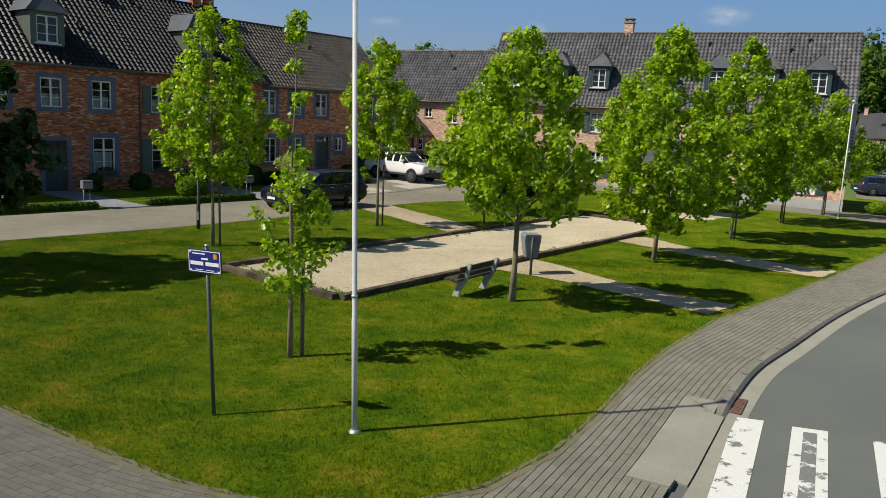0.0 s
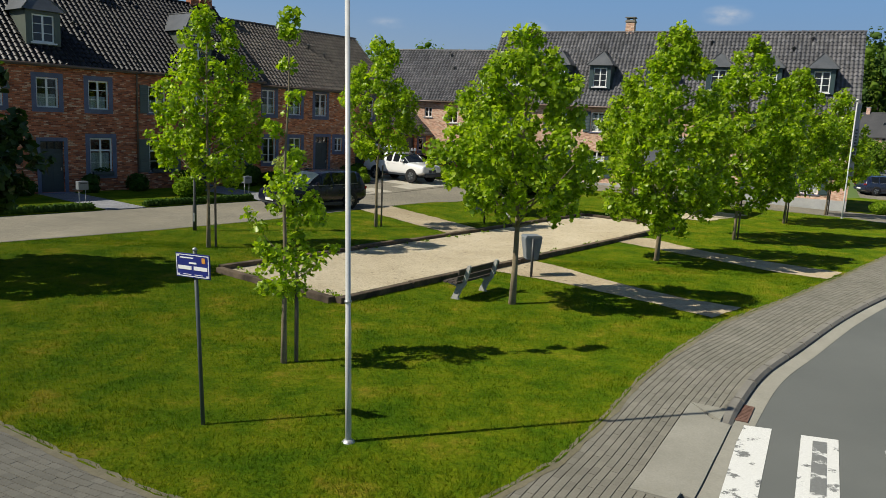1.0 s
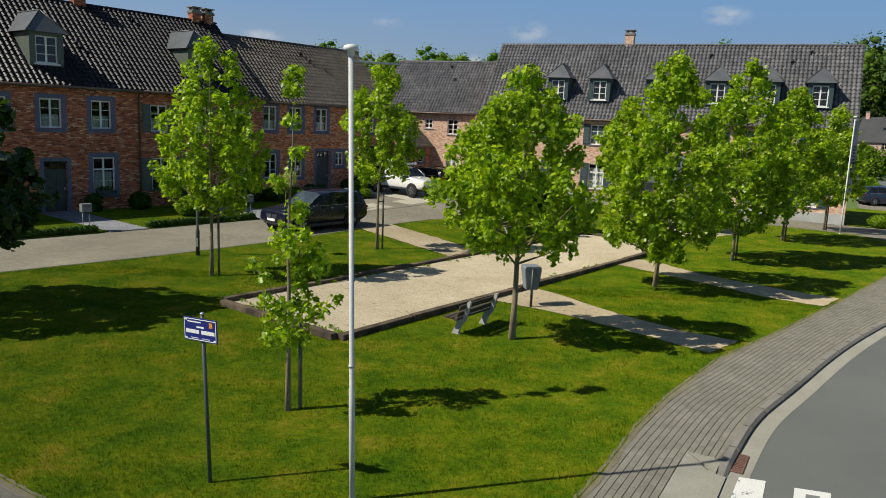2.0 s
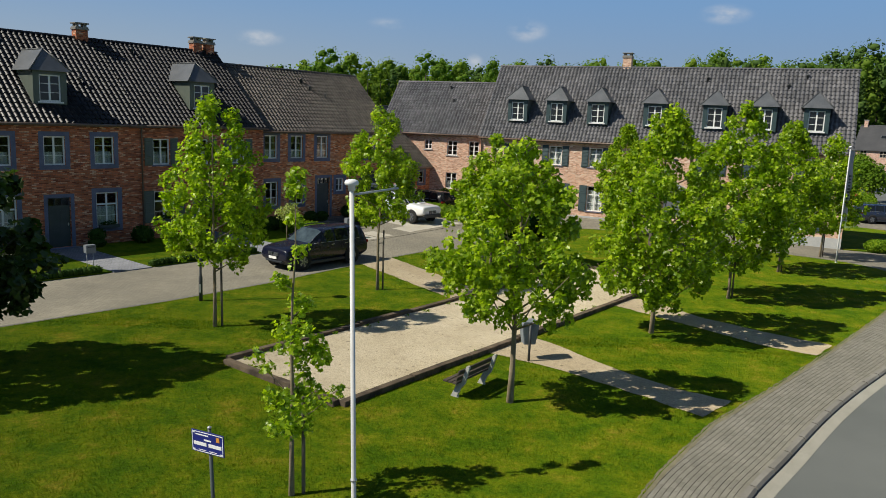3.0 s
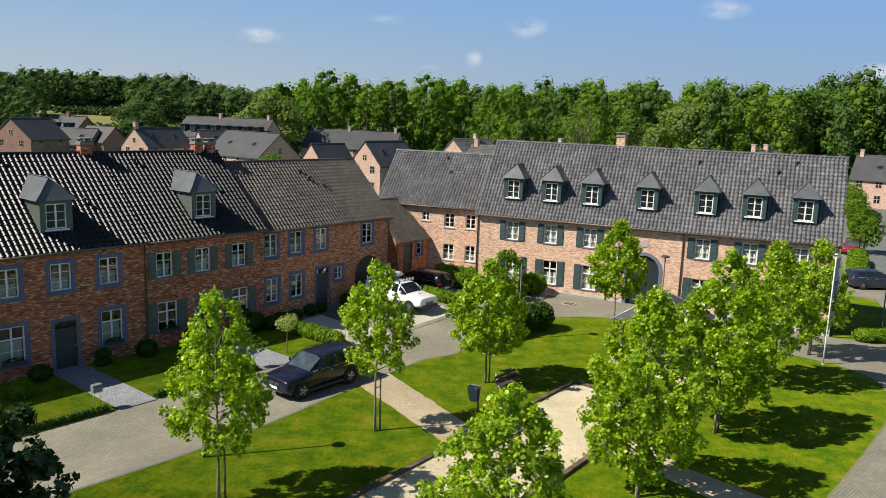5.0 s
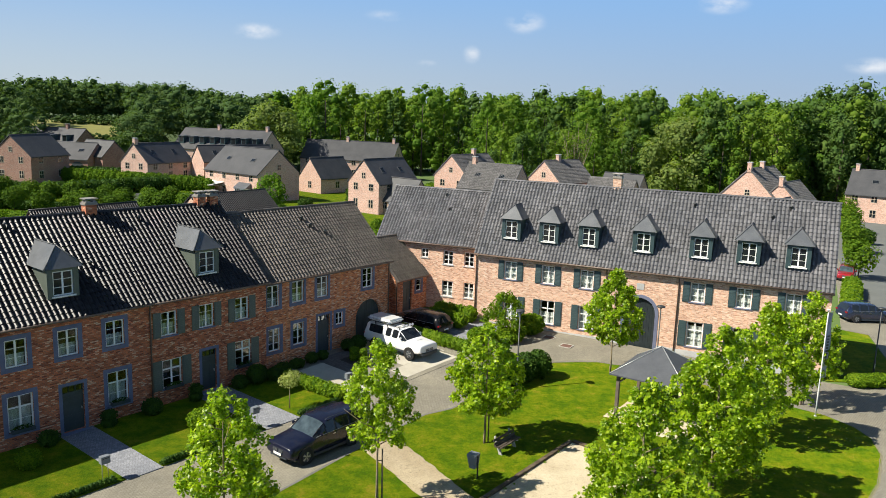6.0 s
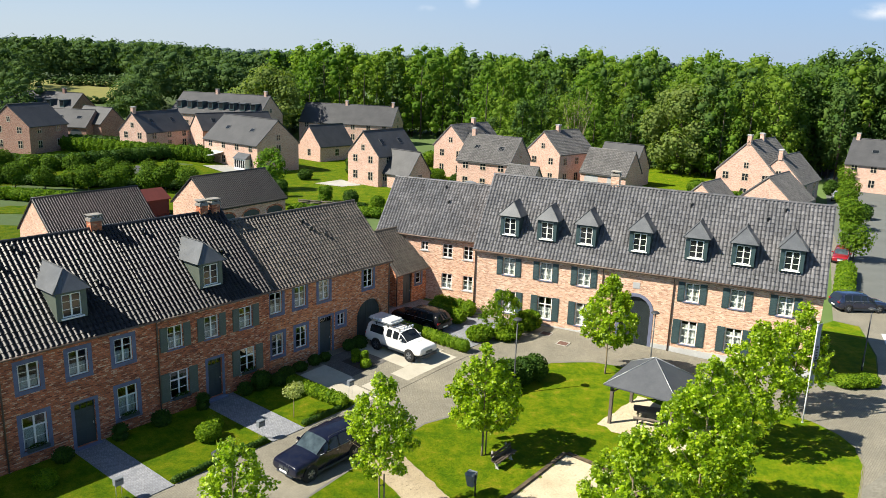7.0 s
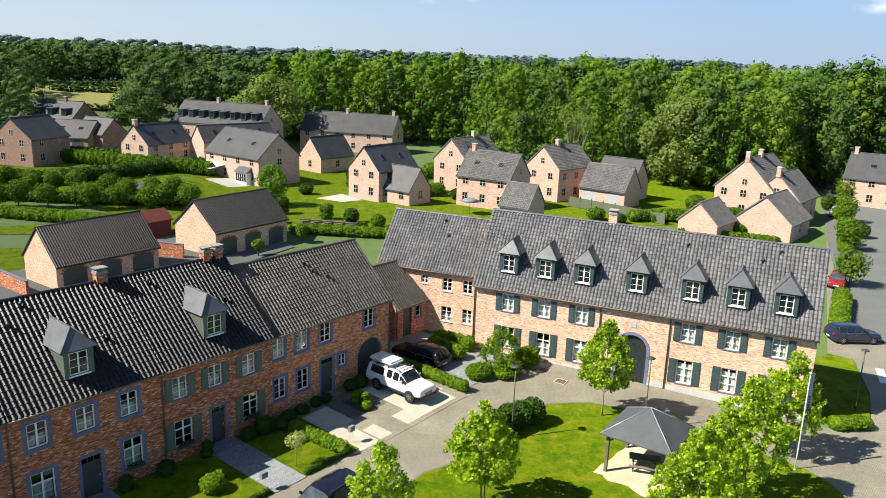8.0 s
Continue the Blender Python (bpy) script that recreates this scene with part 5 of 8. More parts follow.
# ---- kerb, gutter, pavers ----
def spline(pts, step):
    """Points at even steps along a smooth curve through pts."""
    P = [Vector((*p, 0)) for p in pts]
    P = [P[0] * 2 - P[1]] + P + [P[-1] * 2 - P[-2]]
    out = []
    for i in range(1, len(P) - 2):
        a, b, c, d = P[i - 1:i + 3]
        for k in range(24):
            t = k / 24
            out.append(0.5 * ((2 * b) + (c - a) * t + (2 * a - 5 * b + 4 * c - d) * t * t + (3 * b - a - 3 * c + d) * t ** 3))
    out.append(P[-2])
    res, acc = [out[0]], 0.0
    for p, q in zip(out, out[1:]):
        seg = (q - p).length
        while acc + seg >= step:
            p = p.lerp(q, (step - acc) / seg)
            seg = (q - p).length
            acc = 0.0
            res.append(p.copy())
        acc += seg
    return res


KERB = [(-22.0, 16.2), (-9.5, 8.6), (-5.0, 6.0), (-2.2, 5.15), (0.2, 5.3), (1.9, 6.6), (3.15, 8.65), (4.0, 10.2), (4.85, 11.75), (6.0, 13.6), (7.45, 15.4), (9.9, 18.4), (12.75, 21.5), (17.8, 26.6), (27.0, 34.2), (38.0, 44.5)]
LINE = spline(KERB, 0.055)


def offset(line, i, d):
    a, b = line[max(0, i - 4)], line[min(len(line) - 1, i + 4)]
    t = (b - a).normalized()
    return line[i] + Vector((-t.y, t.x, 0)) * d


def band(d0, d1, z0, z1, i0, i1, stride, bm):
    """One long strip between two offsets of the kerb line."""
    rows = []
    for i in list(range(i0, i1, stride)) + [i1]:
        p, q = offset(LINE, i, d0), offset(LINE, i, d1)
        rows.append((bm.verts.new((p.x, p.y, z0)), bm.verts.new((q.x, q.y, z1))))
    for a, b in zip(rows, rows[1:]):
        bm.faces.new((a[0], b[0], b[1], a[1]))
    return bm


END = len(LINE) - 5


def nearest(x, y):
    return min(range(len(LINE)), key=lambda i: (LINE[i] - Vector((x, y, 0))).length)


RAMP0, RAMP1 = nearest(3.32, 8.82), nearest(4.55, 11.20)
tagged(part("pavement_bed", band(0.02, 3.9, -0.032, -0.032, 4, END, 6, bmesh.new()), M_JOINT), "sand bed and joints of the pavement", "pavement", "", "structure")
gut = thing("gutter_strip", Matrix.Identity(4), "pale concrete gutter strip along the kerb", "gutter", "", "structure")
i = 6
while i + 60 < END:
    part("gutter_slab", band(-0.46, -0.172, -0.045, -0.043, i, i + 60, 6, bmesh.new()), M_GUTTER, gut)
    i += 60
kerb = thing("kerb", Matrix.Identity(4), "grey concrete kerb stones between pavement and road", "kerb", "", "structure")
i = RAMP1 % 20 + 20
while i + 20 < END:
    if RAMP0 - 10 < i + 10 < RAMP1 + 2:
        i += 20
        continue
    bm = bmesh.new()
    prev = None
    for j in (i, i + 6, i + 13, i + 19.75):
        # the stones beside the crossing dip down to its level
        fall = max(0.0, 1 - min(abs(j - RAMP1), abs(j - RAMP0)) / 8.0)
        top = 0.055 - 0.075 * fall
        a, b = offset(LINE, int(j), -0.16), offset(LINE, int(j), 0.0)
        mid_ = a.lerp(b, 0.30)
        cur = [bm.verts.new(v) for v in ((a.x, a.y, -0.12), (a.x, a.y, top - 0.055), (mid_.x, mid_.y, top), (b.x, b.y, top), (b.x, b.y, -0.12))]
        if prev:
            for k in range(4):
                bm.faces.new((prev[k], prev[k + 1], cur[k + 1], cur[k]))
        else:
            bm.faces.new(cur[::-1])
        prev = cur
    bm.faces.new(prev)
    bmesh.ops.recalc_face_normals(bm, faces=bm.faces[:])
    part("kerb_stone", bm, M_KERB, kerb)
    i += 20

# smooth lowered slab at the crossing, with a sloping wing at each end
slab = thing("crossing_ramp", Matrix.Identity(4), "smooth lowered concrete slab at the crossing", "slab", "", "structure")
bm = bmesh.new()
prev = None
for k in range(9):
    j = RAMP0 + round((RAMP1 - RAMP0) * k / 8)
    skew = {0: -5, 8: 9}.get(k, 0)
    o, m_, q = offset(LINE, j, -0.152), offset(LINE, j + (0 if k in (0, 8) else 0), 0.10), offset(LINE, j + skew, 0.545)
    lift = 0.012
    cur = [bm.verts.new((o.x, o.y, -0.11)), bm.verts.new((o.x, o.y, -0.028)), bm.verts.new((m_.x, m_.y, -0.004)), bm.verts.new((q.x, q.y, lift)), bm.verts.new((q.x, q.y, -0.11))]
    if prev:
        for n_ in range(4):
            bm.faces.new((prev[n_], prev[n_ + 1], cur[n_ + 1], cur[n_]))
    else:
        bm.faces.new(cur[::-1])
    prev = cur
bm.faces.new(prev)
bmesh.ops.recalc_face_normals(bm, faces=bm.faces[:])
part("slab", bm, M_GUTTER, slab)
for j, sk in ((RAMP1, 9), (RAMP0, -5)):
    o, q, r = offset(LINE, j, 0.0), offset(LINE, j + sk, 0.545), offset(LINE, j + sk, 0.0)
    bm = bmesh.new()
    v = [bm.verts.new(p) for p in ((o.x, o.y, 0.016), (q.x, q.y, 0.020), (r.x, r.y, 0.030), (o.x, o.y, -0.05), (q.x, q.y, -0.05), (r.x, r.y, -0.05))]
    for f in ((0, 1, 2), (0, 3, 4, 1), (1, 4, 5, 2), (2, 5, 3, 0)):
        bm.faces.new([v[n_] for n_ in f])
    bmesh.ops.recalc_face_normals(bm, faces=bm.faces[:])
    part("wing", bm, M_GUTTER, slab, "sloping concrete wing")

pave = thing("pavement", Matrix.Identity(4), "pavement of grey concrete pavers laid in rows along the kerb", "pavement", "", "structure")


def lay_pavers(i0, i1, rows, width, length_steps, singles):
    """Rows of pavers that follow the kerb; the nearest ones are objects of their own, the rest one mesh."""
    V, F = [], []
    done = 0
    for r in range(rows):
        i = i0 + (length_steps // 2 if r % 2 else 0)
        while i + length_steps < i1:
            d0, d1 = 0.012 + r * width, 0.012 + (r + 1) * width - 0.011
            if d1 < 0.56 and RAMP0 - 5 < i + length_steps / 2 < RAMP1 + 4:
                i += length_steps
                continue
            a, b = offset(LINE, i, d0), offset(LINE, i + length_steps, d0)
            c, d = offset(LINE, i + length_steps, d1), offset(LINE, i, d1)
            u = (b - a).normalized() * 0.0016
            tilt = random.uniform(-0.002, 0.002)
            top = [(p.x, p.y, 0.004 + tilt + random.uniform(-0.001, 0.001)) for p in (a + u, b - u, c - u, d + u)]
            mid = (a + c) / 2
            if 8.9 < mid.y < 13.5 and mid.x > 0.6 and d0 < 1.5 and done < singles:
                bm = bmesh.new()
                v = [bm.verts.new(p) for p in top] + [bm.verts.new((p[0], p[1], -0.02)) for p in top]
                for f in ((0, 1, 2, 3), (0, 4, 5, 1), (1, 5, 6, 2), (2, 6, 7, 3), (3, 7, 4, 0)):
                    bm.faces.new([v[k] for k in f])
                part("paver", bm, M_PAVER, pave)
                done += 1
            else:
                n = len(V)
                V.extend(top + [(p[0], p[1], -0.02) for p in top])
                F.extend(tuple(k + n for k in f) for f in ((0, 1, 2, 3), (0, 4, 5, 1), (1, 5, 6, 2), (2, 6, 7, 3), (3, 7, 4, 0)))
            i += length_steps
    rest = raw("paver_rows", V, F, M_PAVER, pave)
    rest["kind"] = "stuff"


lay_pavers(8, END - 6, 33, 0.110, 4, 300)

# dry soil and moss where the lawn meets the pavement
M_VERGE = surface("dry_soil_edge", (0.13, 0.118, 0.072), (0.20, 0.178, 0.115), 3, 30, 0.95, 0.6)
bm = bmesh.new()
prev = None
edge_line = []
for p, q in zip(LAWN[0:16], LAWN[1:17]):
    p, q = Vector((*p, 0)), Vector((*q, 0))
    n_ = max(1, int((q - p).length / 0.12))
    edge_line += [p.lerp(q, k / n_) for k in range(n_)]
for i in range(len(edge_line)):
    w = 0.035 + 0.05 * (0.5 + 0.5 * noise.noise(edge_line[i] * 2.3)) + 0.025 * random.random()
    a, b = offset(edge_line, i, -w), offset(edge_line, i, 0.03 + 0.05 * random.random())
    cur = (bm.verts.new((a.x, a.y, 0.009)), bm.verts.new((b.x, b.y, 0.040)))
    if prev:
        bm.faces.new((prev[0], cur[0], cur[1], prev[1]))
    prev = cur
tagged(part("lawn_edge", bm, M_VERGE), "thin edge of dry soil between lawn and pavement", "soil edge", "", "structure")

# narrow concrete edging between the green and the paved street
bm = bmesh.new()
prev = None
side_line = []
for p, q in zip(LAWN[16:-2], LAWN[17:-1]):
    p, q = Vector((*p, 0)), Vector((*q, 0))
    n_ = max(1, int((q - p).length / 0.5))
    side_line += [p.lerp(q, k / n_) for k in range(n_)]
for i in range(len(side_line)):
    a, b = offset(side_line, i, -0.14), offset(side_line, i, 0.0)
    za = gz(a.x, a.y)
    cur = [bm.verts.new(v) for v in ((a.x, a.y, za - 0.03), (a.x, a.y, za + 0.03), (b.x, b.y, za + 0.035))]
    if prev:
        for k in range(2):
            bm.faces.new((prev[k], cur[k], cur[k + 1], prev[k + 1]))
    prev = cur
tagged(part("edging_strip", bm, M_KERB), "narrow concrete edging between grass and paved street", "edging", "", "structure")
drain = thing("drain", look((5.035, 11.675, -0.036), (5.19, 11.96, -0.036)) @ Matrix.Rotation(radians(-90), 4, "X"), "rusty iron road drain grate beside the kerb", "drain")
M_RUST = surface("rusty_iron", (0.10, 0.052, 0.038), (0.17, 0.092, 0.07), 6, 60, 0.9, 0.4)
bm = bmesh.new()
for a in ((-0.14, -0.38, -0.115, 0.38), (0.115, -0.38, 0.14, 0.38), (-0.115, -0.38, 0.115, -0.35), (-0.115, 0.35, 0.115, 0.38)):
    box(bm, a[0], a[1], -0.004, a[2], a[3], 0.01)
part("frame", bm, M_RUST, drain)
for k in range(11):
    y = -0.32 + k * 0.064
    part("bar", boxed(-0.115, y - 0.016, -0.004, 0.115, y + 0.016, 0.008), M_RUST, drain)
part("pit", boxed(-0.135, -0.375, -0.02, 0.135, 0.375, -0.008), M_POLE_DARK, drain)

cross = thing("zebra_crossing", Matrix.Identity(4), "worn white zebra crossing on grey asphalt", "crossing", "", "structure")
for k, (a, w) in enumerate((((4.86, 11.20), 0.42), ((5.62, 10.92), 0.50), ((6.62, 10.52), 0.50), ((7.6, 10.1), 0.50), ((8.6, 9.65), 0.50), ((9.6, 9.2), 0.5))):
    d, e = Vector((-0.437, -0.899, 0)), Vector((0.97, -0.24, 0))
    p = Vector((*a, -0.044))
    bm = bmesh.new()
    bm.faces.new([bm.verts.new(v) for v in (p, p + e * w, p + e * w + d * 3.0, p + d * 3.0)][::-1])
    st = part("stripe", bm, M_MARK, cross)
M_WORN = worn_paint_mat("worn_grey_paint")
for nd in M_WORN.node_tree.nodes:
    if nd.type == "VALTORGB" and nd.color_ramp.elements[0].color[0] == 0:
        nd.color_ramp.elements[0].position, nd.color_ramp.elements[1].position = 0.40, 0.44
bm = bmesh.new()
p = Vector((5.62, 10.92, -0.040)) + Vector((0.97, -0.24, 0)) * 0.16 + Vector((-0.437, -0.899, 0)) * 0.18
d, e = Vector((-0.437, -0.899, 0)) * 2.4, Vector((0.97, -0.24, 0)) * 0.19
bm.faces.new([bm.verts.new(v) for v in (p + d, p + d + e, p + e, p)])
part("worn_patch", bm, M_WORN, cross, "worn grey middle of a stripe")

# ---- timber edge of the gravel pitch ----
edge = thing("timber_edging", Matrix.Identity(4), "dark weathered railway sleepers edging the gravel pitch", "edging", "", "structure")
corners = [Vector((*p, 0)) for p in (PIT_S, PIT_E, PIT_N, PIT_W)]
for p, q in zip(corners, corners[1:] + corners[:1]):
    n = max(2, round((q - p).length / 2.45))
    ang = math.atan2((q - p).y, (q - p).x)
    for i in range(n):
        a = p.lerp(q, i / n)
        ln = (q - p).length / n - 0.02
        m = Matrix.Translation((a.x, a.y, 0.02)) @ Matrix.Rotation(ang + random.uniform(-0.006, 0.006), 4, "Z") @ Matrix.Rotation(random.uniform(-0.006, 0.006), 4, "Y")
        bm = boxed(0.0, -0.19, -0.05, ln, 0.02, 0.155 + random.uniform(-0.012, 0.012), bevel=0.012)
        part("sleeper", bm, M_SLEEPER, edge, m=m)


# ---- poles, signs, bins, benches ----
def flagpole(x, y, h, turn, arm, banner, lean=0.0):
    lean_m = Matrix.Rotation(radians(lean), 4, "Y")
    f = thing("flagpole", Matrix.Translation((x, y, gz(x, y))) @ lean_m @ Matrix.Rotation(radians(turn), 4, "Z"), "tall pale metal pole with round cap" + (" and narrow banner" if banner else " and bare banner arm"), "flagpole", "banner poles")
    part("pole", tube([(0, 0, -0.1), (0, 0, 1.6), (0, 0, 1.62), (0, 0, h - 0.1)], [0.040, 0.040, 0.034, 0.030], 14), M_POLE_WHITE, f)
    part("cap", turned([(0.0, h - 0.12), (0.045, h - 0.115), (0.05, h - 0.05), (0.085, h - 0.045), (0.092, h - 0.015), (0.078, h + 0.012), (0.04, h + 0.026), (0.0, h + 0.03)], 18), M_WHITE, f, "white rounded pole cap")
    part("arm", tube([(0.03, 0, h - 0.17), (arm, 0, h - 0.15)], [0.016, 0.014], 8), M_STEEL, f, "thin metal banner arm")
    part("base_collar", turned([(0.09, -0.05), (0.09, 0.03), (0.06, 0.06), (0.045, 0.07)], 14), M_STEEL, f)
    part("tie", tube([(0, 0, 1.9), (0, 0, 1.93)], [0.046, 0.046], 10), M_STEEL, f)
    if banner:
        bm = bmesh.new()
        prev = None
        for i in range(14):
            z = h - 0.2 - i * 0.29
            sway = 0.03 * math.sin(i * 0.8)
            cur = [bm.verts.new((0.05 + k * (arm - 0.07) / 4, sway * k / 4 + 0.02 * math.sin(k * 1.7 + i * 0.5), z)) for k in range(5)]
            if prev:
                for k in range(4):
                    bm.faces.new((prev[k], prev[k + 1], cur[k + 1], cur[k]))
            prev = cur
        cloth = part("banner", bm, surface("grey_banner_cloth", (0.36, 0.35, 0.36), (0.48, 0.46, 0.47), 2, 20, 0.9, 0.1), f, "narrow grey banner cloth")
        bm = bmesh.new()
        for i in range(9):
            z = h - 1.6 - i * 0.17
            box(bm, 0.16, -0.05, z, 0.32, 0.055, z + 0.09)
        part("lettering", bm, M_POLE_DARK, cloth)
    return f


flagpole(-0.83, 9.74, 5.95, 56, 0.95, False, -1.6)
flagpole(21.3, 41.15, 6.25, 30, 0.50, True)


def street_lamp(x, y, h, material, turn=0):
    f = thing("street_lamp", Matrix.Translation((x, y, gz(x, y))) @ Matrix.Rotation(radians(turn), 4, "Z"), "slim dark street lamp with a flat head", "street lamp", "street lamps")
    part("post", tube([(0, 0, -0.1), (0, 0, 0.9), (0, 0, 0.95), (0, 0, h - 0.1)], [0.07, 0.07, 0.045, 0.038], 10), material, f)
    part("head", turned([(0.04, h - 0.16), (0.10, h - 0.10), (0.26, h - 0.06), (0.27, h - 0.02), (0.20, h + 0.03), (0.02, h + 0.06)], 18), material, f)
    part("diffuser", turned([(0.09, h - 0.105), (0.22, h - 0.072), (0.01, h - 0.068)], 16), M_WHITE, f, "pale lamp glass")
    part("door_plate", boxed(-0.03, -0.075, 0.35, 0.03, -0.068, 0.65), M_STEEL, f)
    return f


street_lamp(-8.5, 26.6, 4.9, M_POLE_DARK)
street_lamp(4.53, 43.53, 4.9, M_POLE_DARK)
street_lamp(13.34, 45.59, 4.95, M_POLE_DARK)
street_lamp(29.7, 50.5, 4.6, M_POLE_DARK)

sg = thing("street_sign", Matrix.Translation((-2.84, 10.06, gz(-2.88, 10.02))) @ Matrix.Rotation(radians(-2.3), 4, "Y") @ Matrix.Rotation(radians(-27), 4, "Z"), "blue enamel street name plate on a dark post", "street sign")
part("post", tube([(0, 0, -0.1), (0, 0, 2.42)], [0.028, 0.026], 10), surface("green_grey_post", (0.05, 0.065, 0.06), (0.08, 0.095, 0.09), 4, 40, 0.5, 0.1), sg)
part("post_cap", turned([(0.03, 2.42), (0.032, 2.44), (0.01, 2.455)], 10), M_STEEL, sg)
plate = part("plate", boxed(-0.30, -0.048, 2.06, 0.30, -0.034, 2.38, bevel=0.004), M_SIGN_BLUE, sg, "blue plate with white lettering bars")
for name, mt, rects in (("border", M_WHITE, ((-0.285, 2.075, 0.285, 2.085), (-0.285, 2.355, 0.285, 2.365), (-0.285, 2.085, -0.275, 2.355), (0.275, 2.085, 0.285, 2.355), (-0.285, 2.075, -0.235, 2.105), (0.235, 2.075, 0.285, 2.105), (-0.285, 2.335, -0.235, 2.365))),
                        ("lettering", M_WHITE, ((-0.255, 2.165, -0.02, 2.215), (0.02, 2.165, 0.255, 2.215), (-0.06, 2.245, 0.07, 2.267), (-0.22, 2.315, 0.02, 2.330), (-0.17, 2.10, -0.03, 2.108), (0.03, 2.10, 0.17, 2.108))),
                        ("emblem", surface("yellow_red_emblem", (0.55, 0.16, 0.04), (0.65, 0.36, 0.05), 20, 60, 0.4, 0), ((0.165, 2.265, 0.225, 2.335),))):
    bm = bmesh.new()
    for a in rects:
        box(bm, a[0], -0.0525, a[1], a[2], -0.0485, a[3])
    part(name, bm, mt, plate)


def litter_bin(x, y, turn):
    b = thing("litter_bin", Matrix.Translation((x, y, gz(x, y) + 0.03)) @ Matrix.Rotation(radians(turn), 4, "Z"), "grey hooded litter bin on a dark post", "litter bin", "litter bins")
    part("post", tube([(-0.03, -0.245, -0.1), (-0.03, -0.245, 1.08)], [0.038, 0.038], 8), M_POLE_DARK, b, "dark steel post")
    bm = bmesh.new()
    rings = []
    for z, w, d0, d1 in ((0.48, 0.17, -0.18, 0.12), (0.98, 0.24, -0.205, 0.20), (1.08, 0.245, -0.205, 0.21)):
        rings.append([bm.verts.new(v) for v in ((-w, d0, z), (w, d0, z), (w, d1, z), (-w, d1, z))])
    for r0, r1 in zip(rings, rings[1:]):
        for k in range(4):
            bm.faces.new((r0[k], r0[(k + 1) % 4], r1[(k + 1) % 4], r1[k]))
    bm.faces.new(rings[0][::-1])
    bm.faces.new(rings[-1])
    bmesh.ops.bevel(bm, geom=bm.edges[:], offset=0.016, segments=2, affect="EDGES")
    body = part("body", bm, M_BIN, b)
    part("inlet", boxed(-0.16, 0.206, 0.86, 0.16, 0.213, 1.0), M_BINDARK, body, "dark inlet slot")
    hood = part("hood", prism([(-0.25, 1.083), (0.25, 1.083), (0.21, 1.15), (-0.21, 1.15)], 1, -0.215, 0.23), M_BIN, b)
    part("bracket", boxed(-0.06, -0.215, 0.70, 0.0, -0.19, 0.78), M_POLE_DARK, b)
    return b


litter_bin(2.68, 21.45, 12)
litter_bin(1.62, 32.2, 60)


M_PLANK = surface("dark_stained_planks", (0.045, 0.034, 0.026), (0.085, 0.066, 0.050), 2.5, 30, 0.75, 0.3, spread=0.15)


def park_bench(x, y, turn):
    """Y-shaped concrete end frames, timber seat and back; it faces its own +y."""
    b = thing("park_bench", Matrix.Translation((x, y, gz(x, y) + 0.03)) @ Matrix.Rotation(radians(turn), 4, "Z"), "park bench with dark weathered planks on pale concrete end frames", "park bench", "park benches")
    for s in (-0.62, 0.62):
        # slanted foot slab, seat arm and raked back post, cast in one piece
        bm = prism([(-0.05, 0.0), (0.17, 0.0), (0.145, 0.05), (0.02, 0.31), (0.25, 0.365), (0.25, 0.42), (-0.13, 0.42), (-0.255, 0.845), (-0.29, 0.865), (-0.33, 0.85), (-0.335, 0.81), (-0.215, 0.38), (-0.10, 0.24), (-0.02, 0.05)], 0, s - 0.035, s + 0.035)
        part("leg", bm, M_BENCHLEG, b, "pale cast concrete leg")
    for y0 in (-0.085, 0.055, 0.195):
        part("seat_plank", boxed(-0.90, y0 - 0.060, 0.422, 0.90, y0 + 0.060, 0.468, bevel=0.008), M_PLANK, b)
    for z, yy in ((0.545, -0.160), (0.715, -0.212)):
        m = Matrix.Translation((0, yy, z)) @ Matrix.Rotation(radians(17), 4, "X")
        part("back_plank", boxed(-0.90, 0.0, -0.062, 0.90, 0.045, 0.062, bevel=0.008), M_PLANK, b, m=m)
    return b


park_bench(0.98, 18.62, 56)
park_bench(3.35, 35.15, 233)


def letter_box(s, y, turn=0):
    p = at_row(ROW_W, s, y)
    b = thing("letter_box", Matrix.Translation(p) @ Matrix.Rotation(radians(51 + turn), 4, "Z"), "grey metal letter box on two slim legs", "letter box", "letter boxes")
    for x in (-0.13, 0.13):
        part("leg", tube([(x, 0, -0.05), (x, 0, 0.92)], [0.014, 0.014], 6), M_STEEL, b)
    part("case", boxed(-0.2, -0.13, 0.80, 0.2, 0.13, 1.14, bevel=0.012), M_BIN, b)
    part("slot", boxed(-0.14, -0.138, 1.04, 0.14, -0.131, 1.075), M_POLE_DARK, b)


for s, y in ((14.8, -5.9), (22.65, -5.95), (29.5, -5.6)):
    letter_box(s, y)

# ---- pavilion ----
PV = Matrix.Translation((12.15, 40.6, gz(12.15, 40.6))) @ Matrix.Rotation(radians(-33.5), 4, "Z")
gb = thing("pavilion", PV, "open timber pavilion with a hipped dark slate roof", "pavilion")
M_PAV = surface("charcoal_slate", (0.052, 0.058, 0.070), (0.082, 0.088, 0.100), 1.2, 14, 0.6, 0.2)
bm = bmesh.new()
e, z0, z1 = 2.12, 2.50, 3.95
v = [bm.verts.new(p) for p in ((-e, -e, z0), (e, -e, z0), (e, e, z0), (-e, e, z0), (0, 0, z1), (-e, -e, z0 - 0.07), (e, -e, z0 - 0.07), (e, e, z0 - 0.07), (-e, e, z0 - 0.07), (0, 0, z1 - 0.2))]
